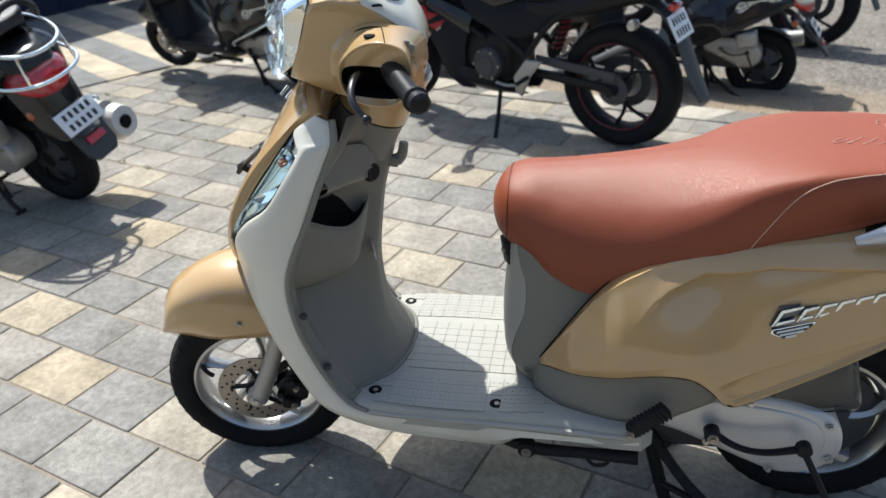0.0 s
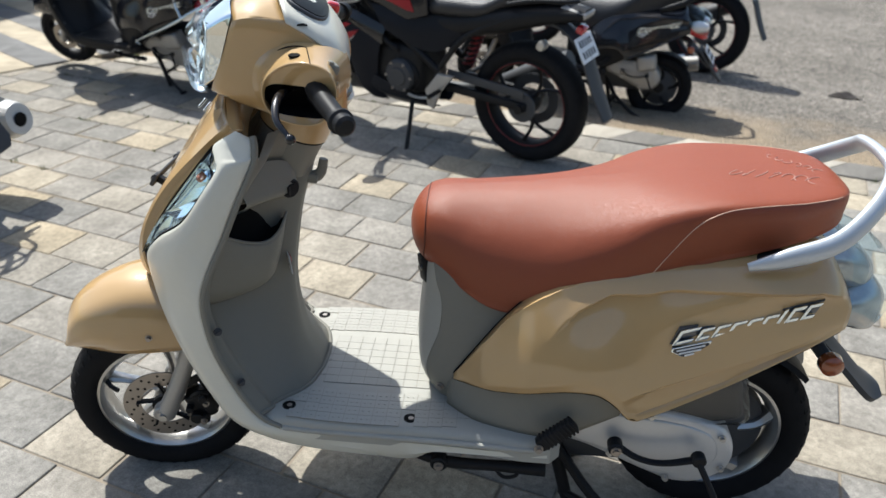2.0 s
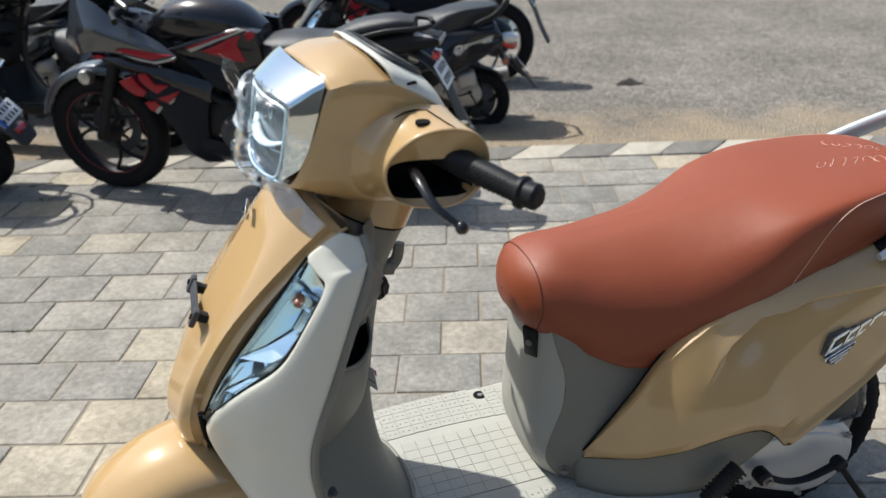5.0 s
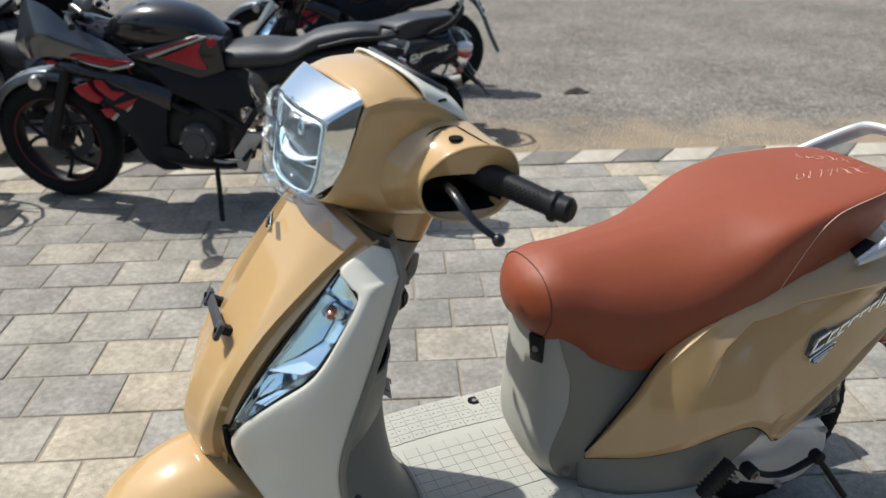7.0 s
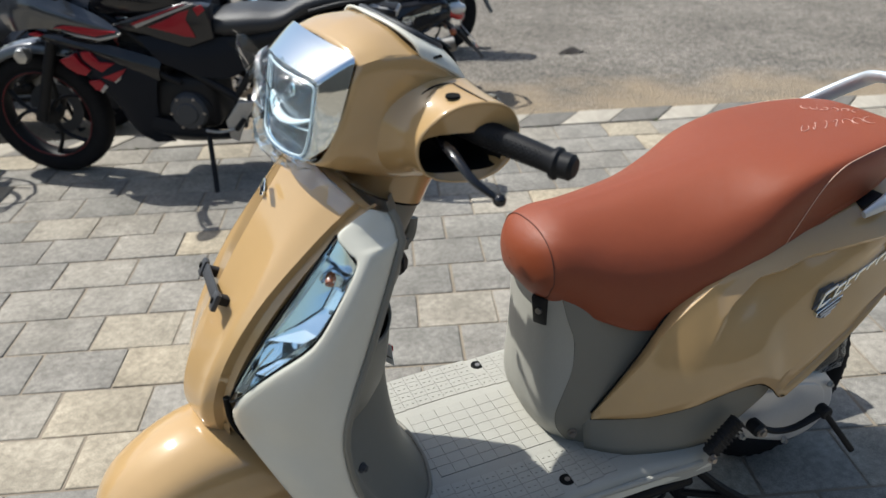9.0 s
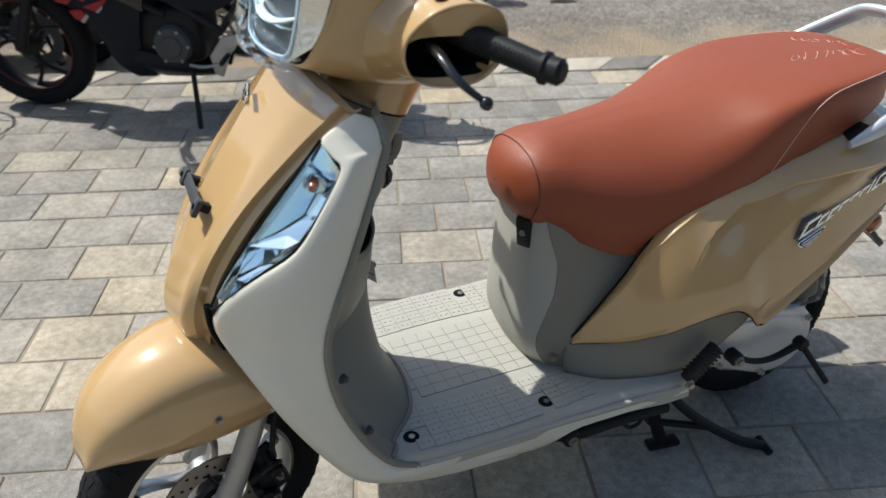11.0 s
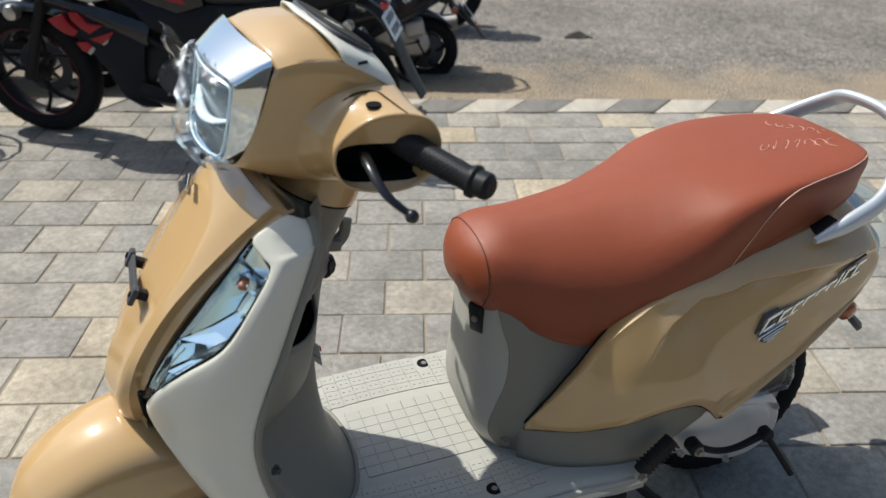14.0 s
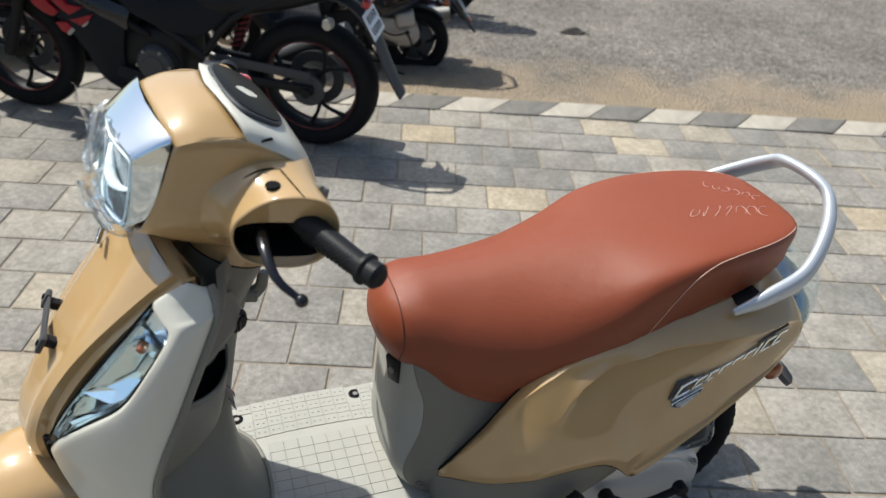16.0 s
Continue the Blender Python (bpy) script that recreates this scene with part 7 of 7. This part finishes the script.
tagged(part("wall_west", moved(box((5.0, 0.15, 0.8), (0, 0, 0.37), bevel=0.01), SITE @ pose(-6.2, 6.5, 0, 0, 0, 66)), NAVY), "low navy boundary wall behind the gate", "wall", kind="structure")
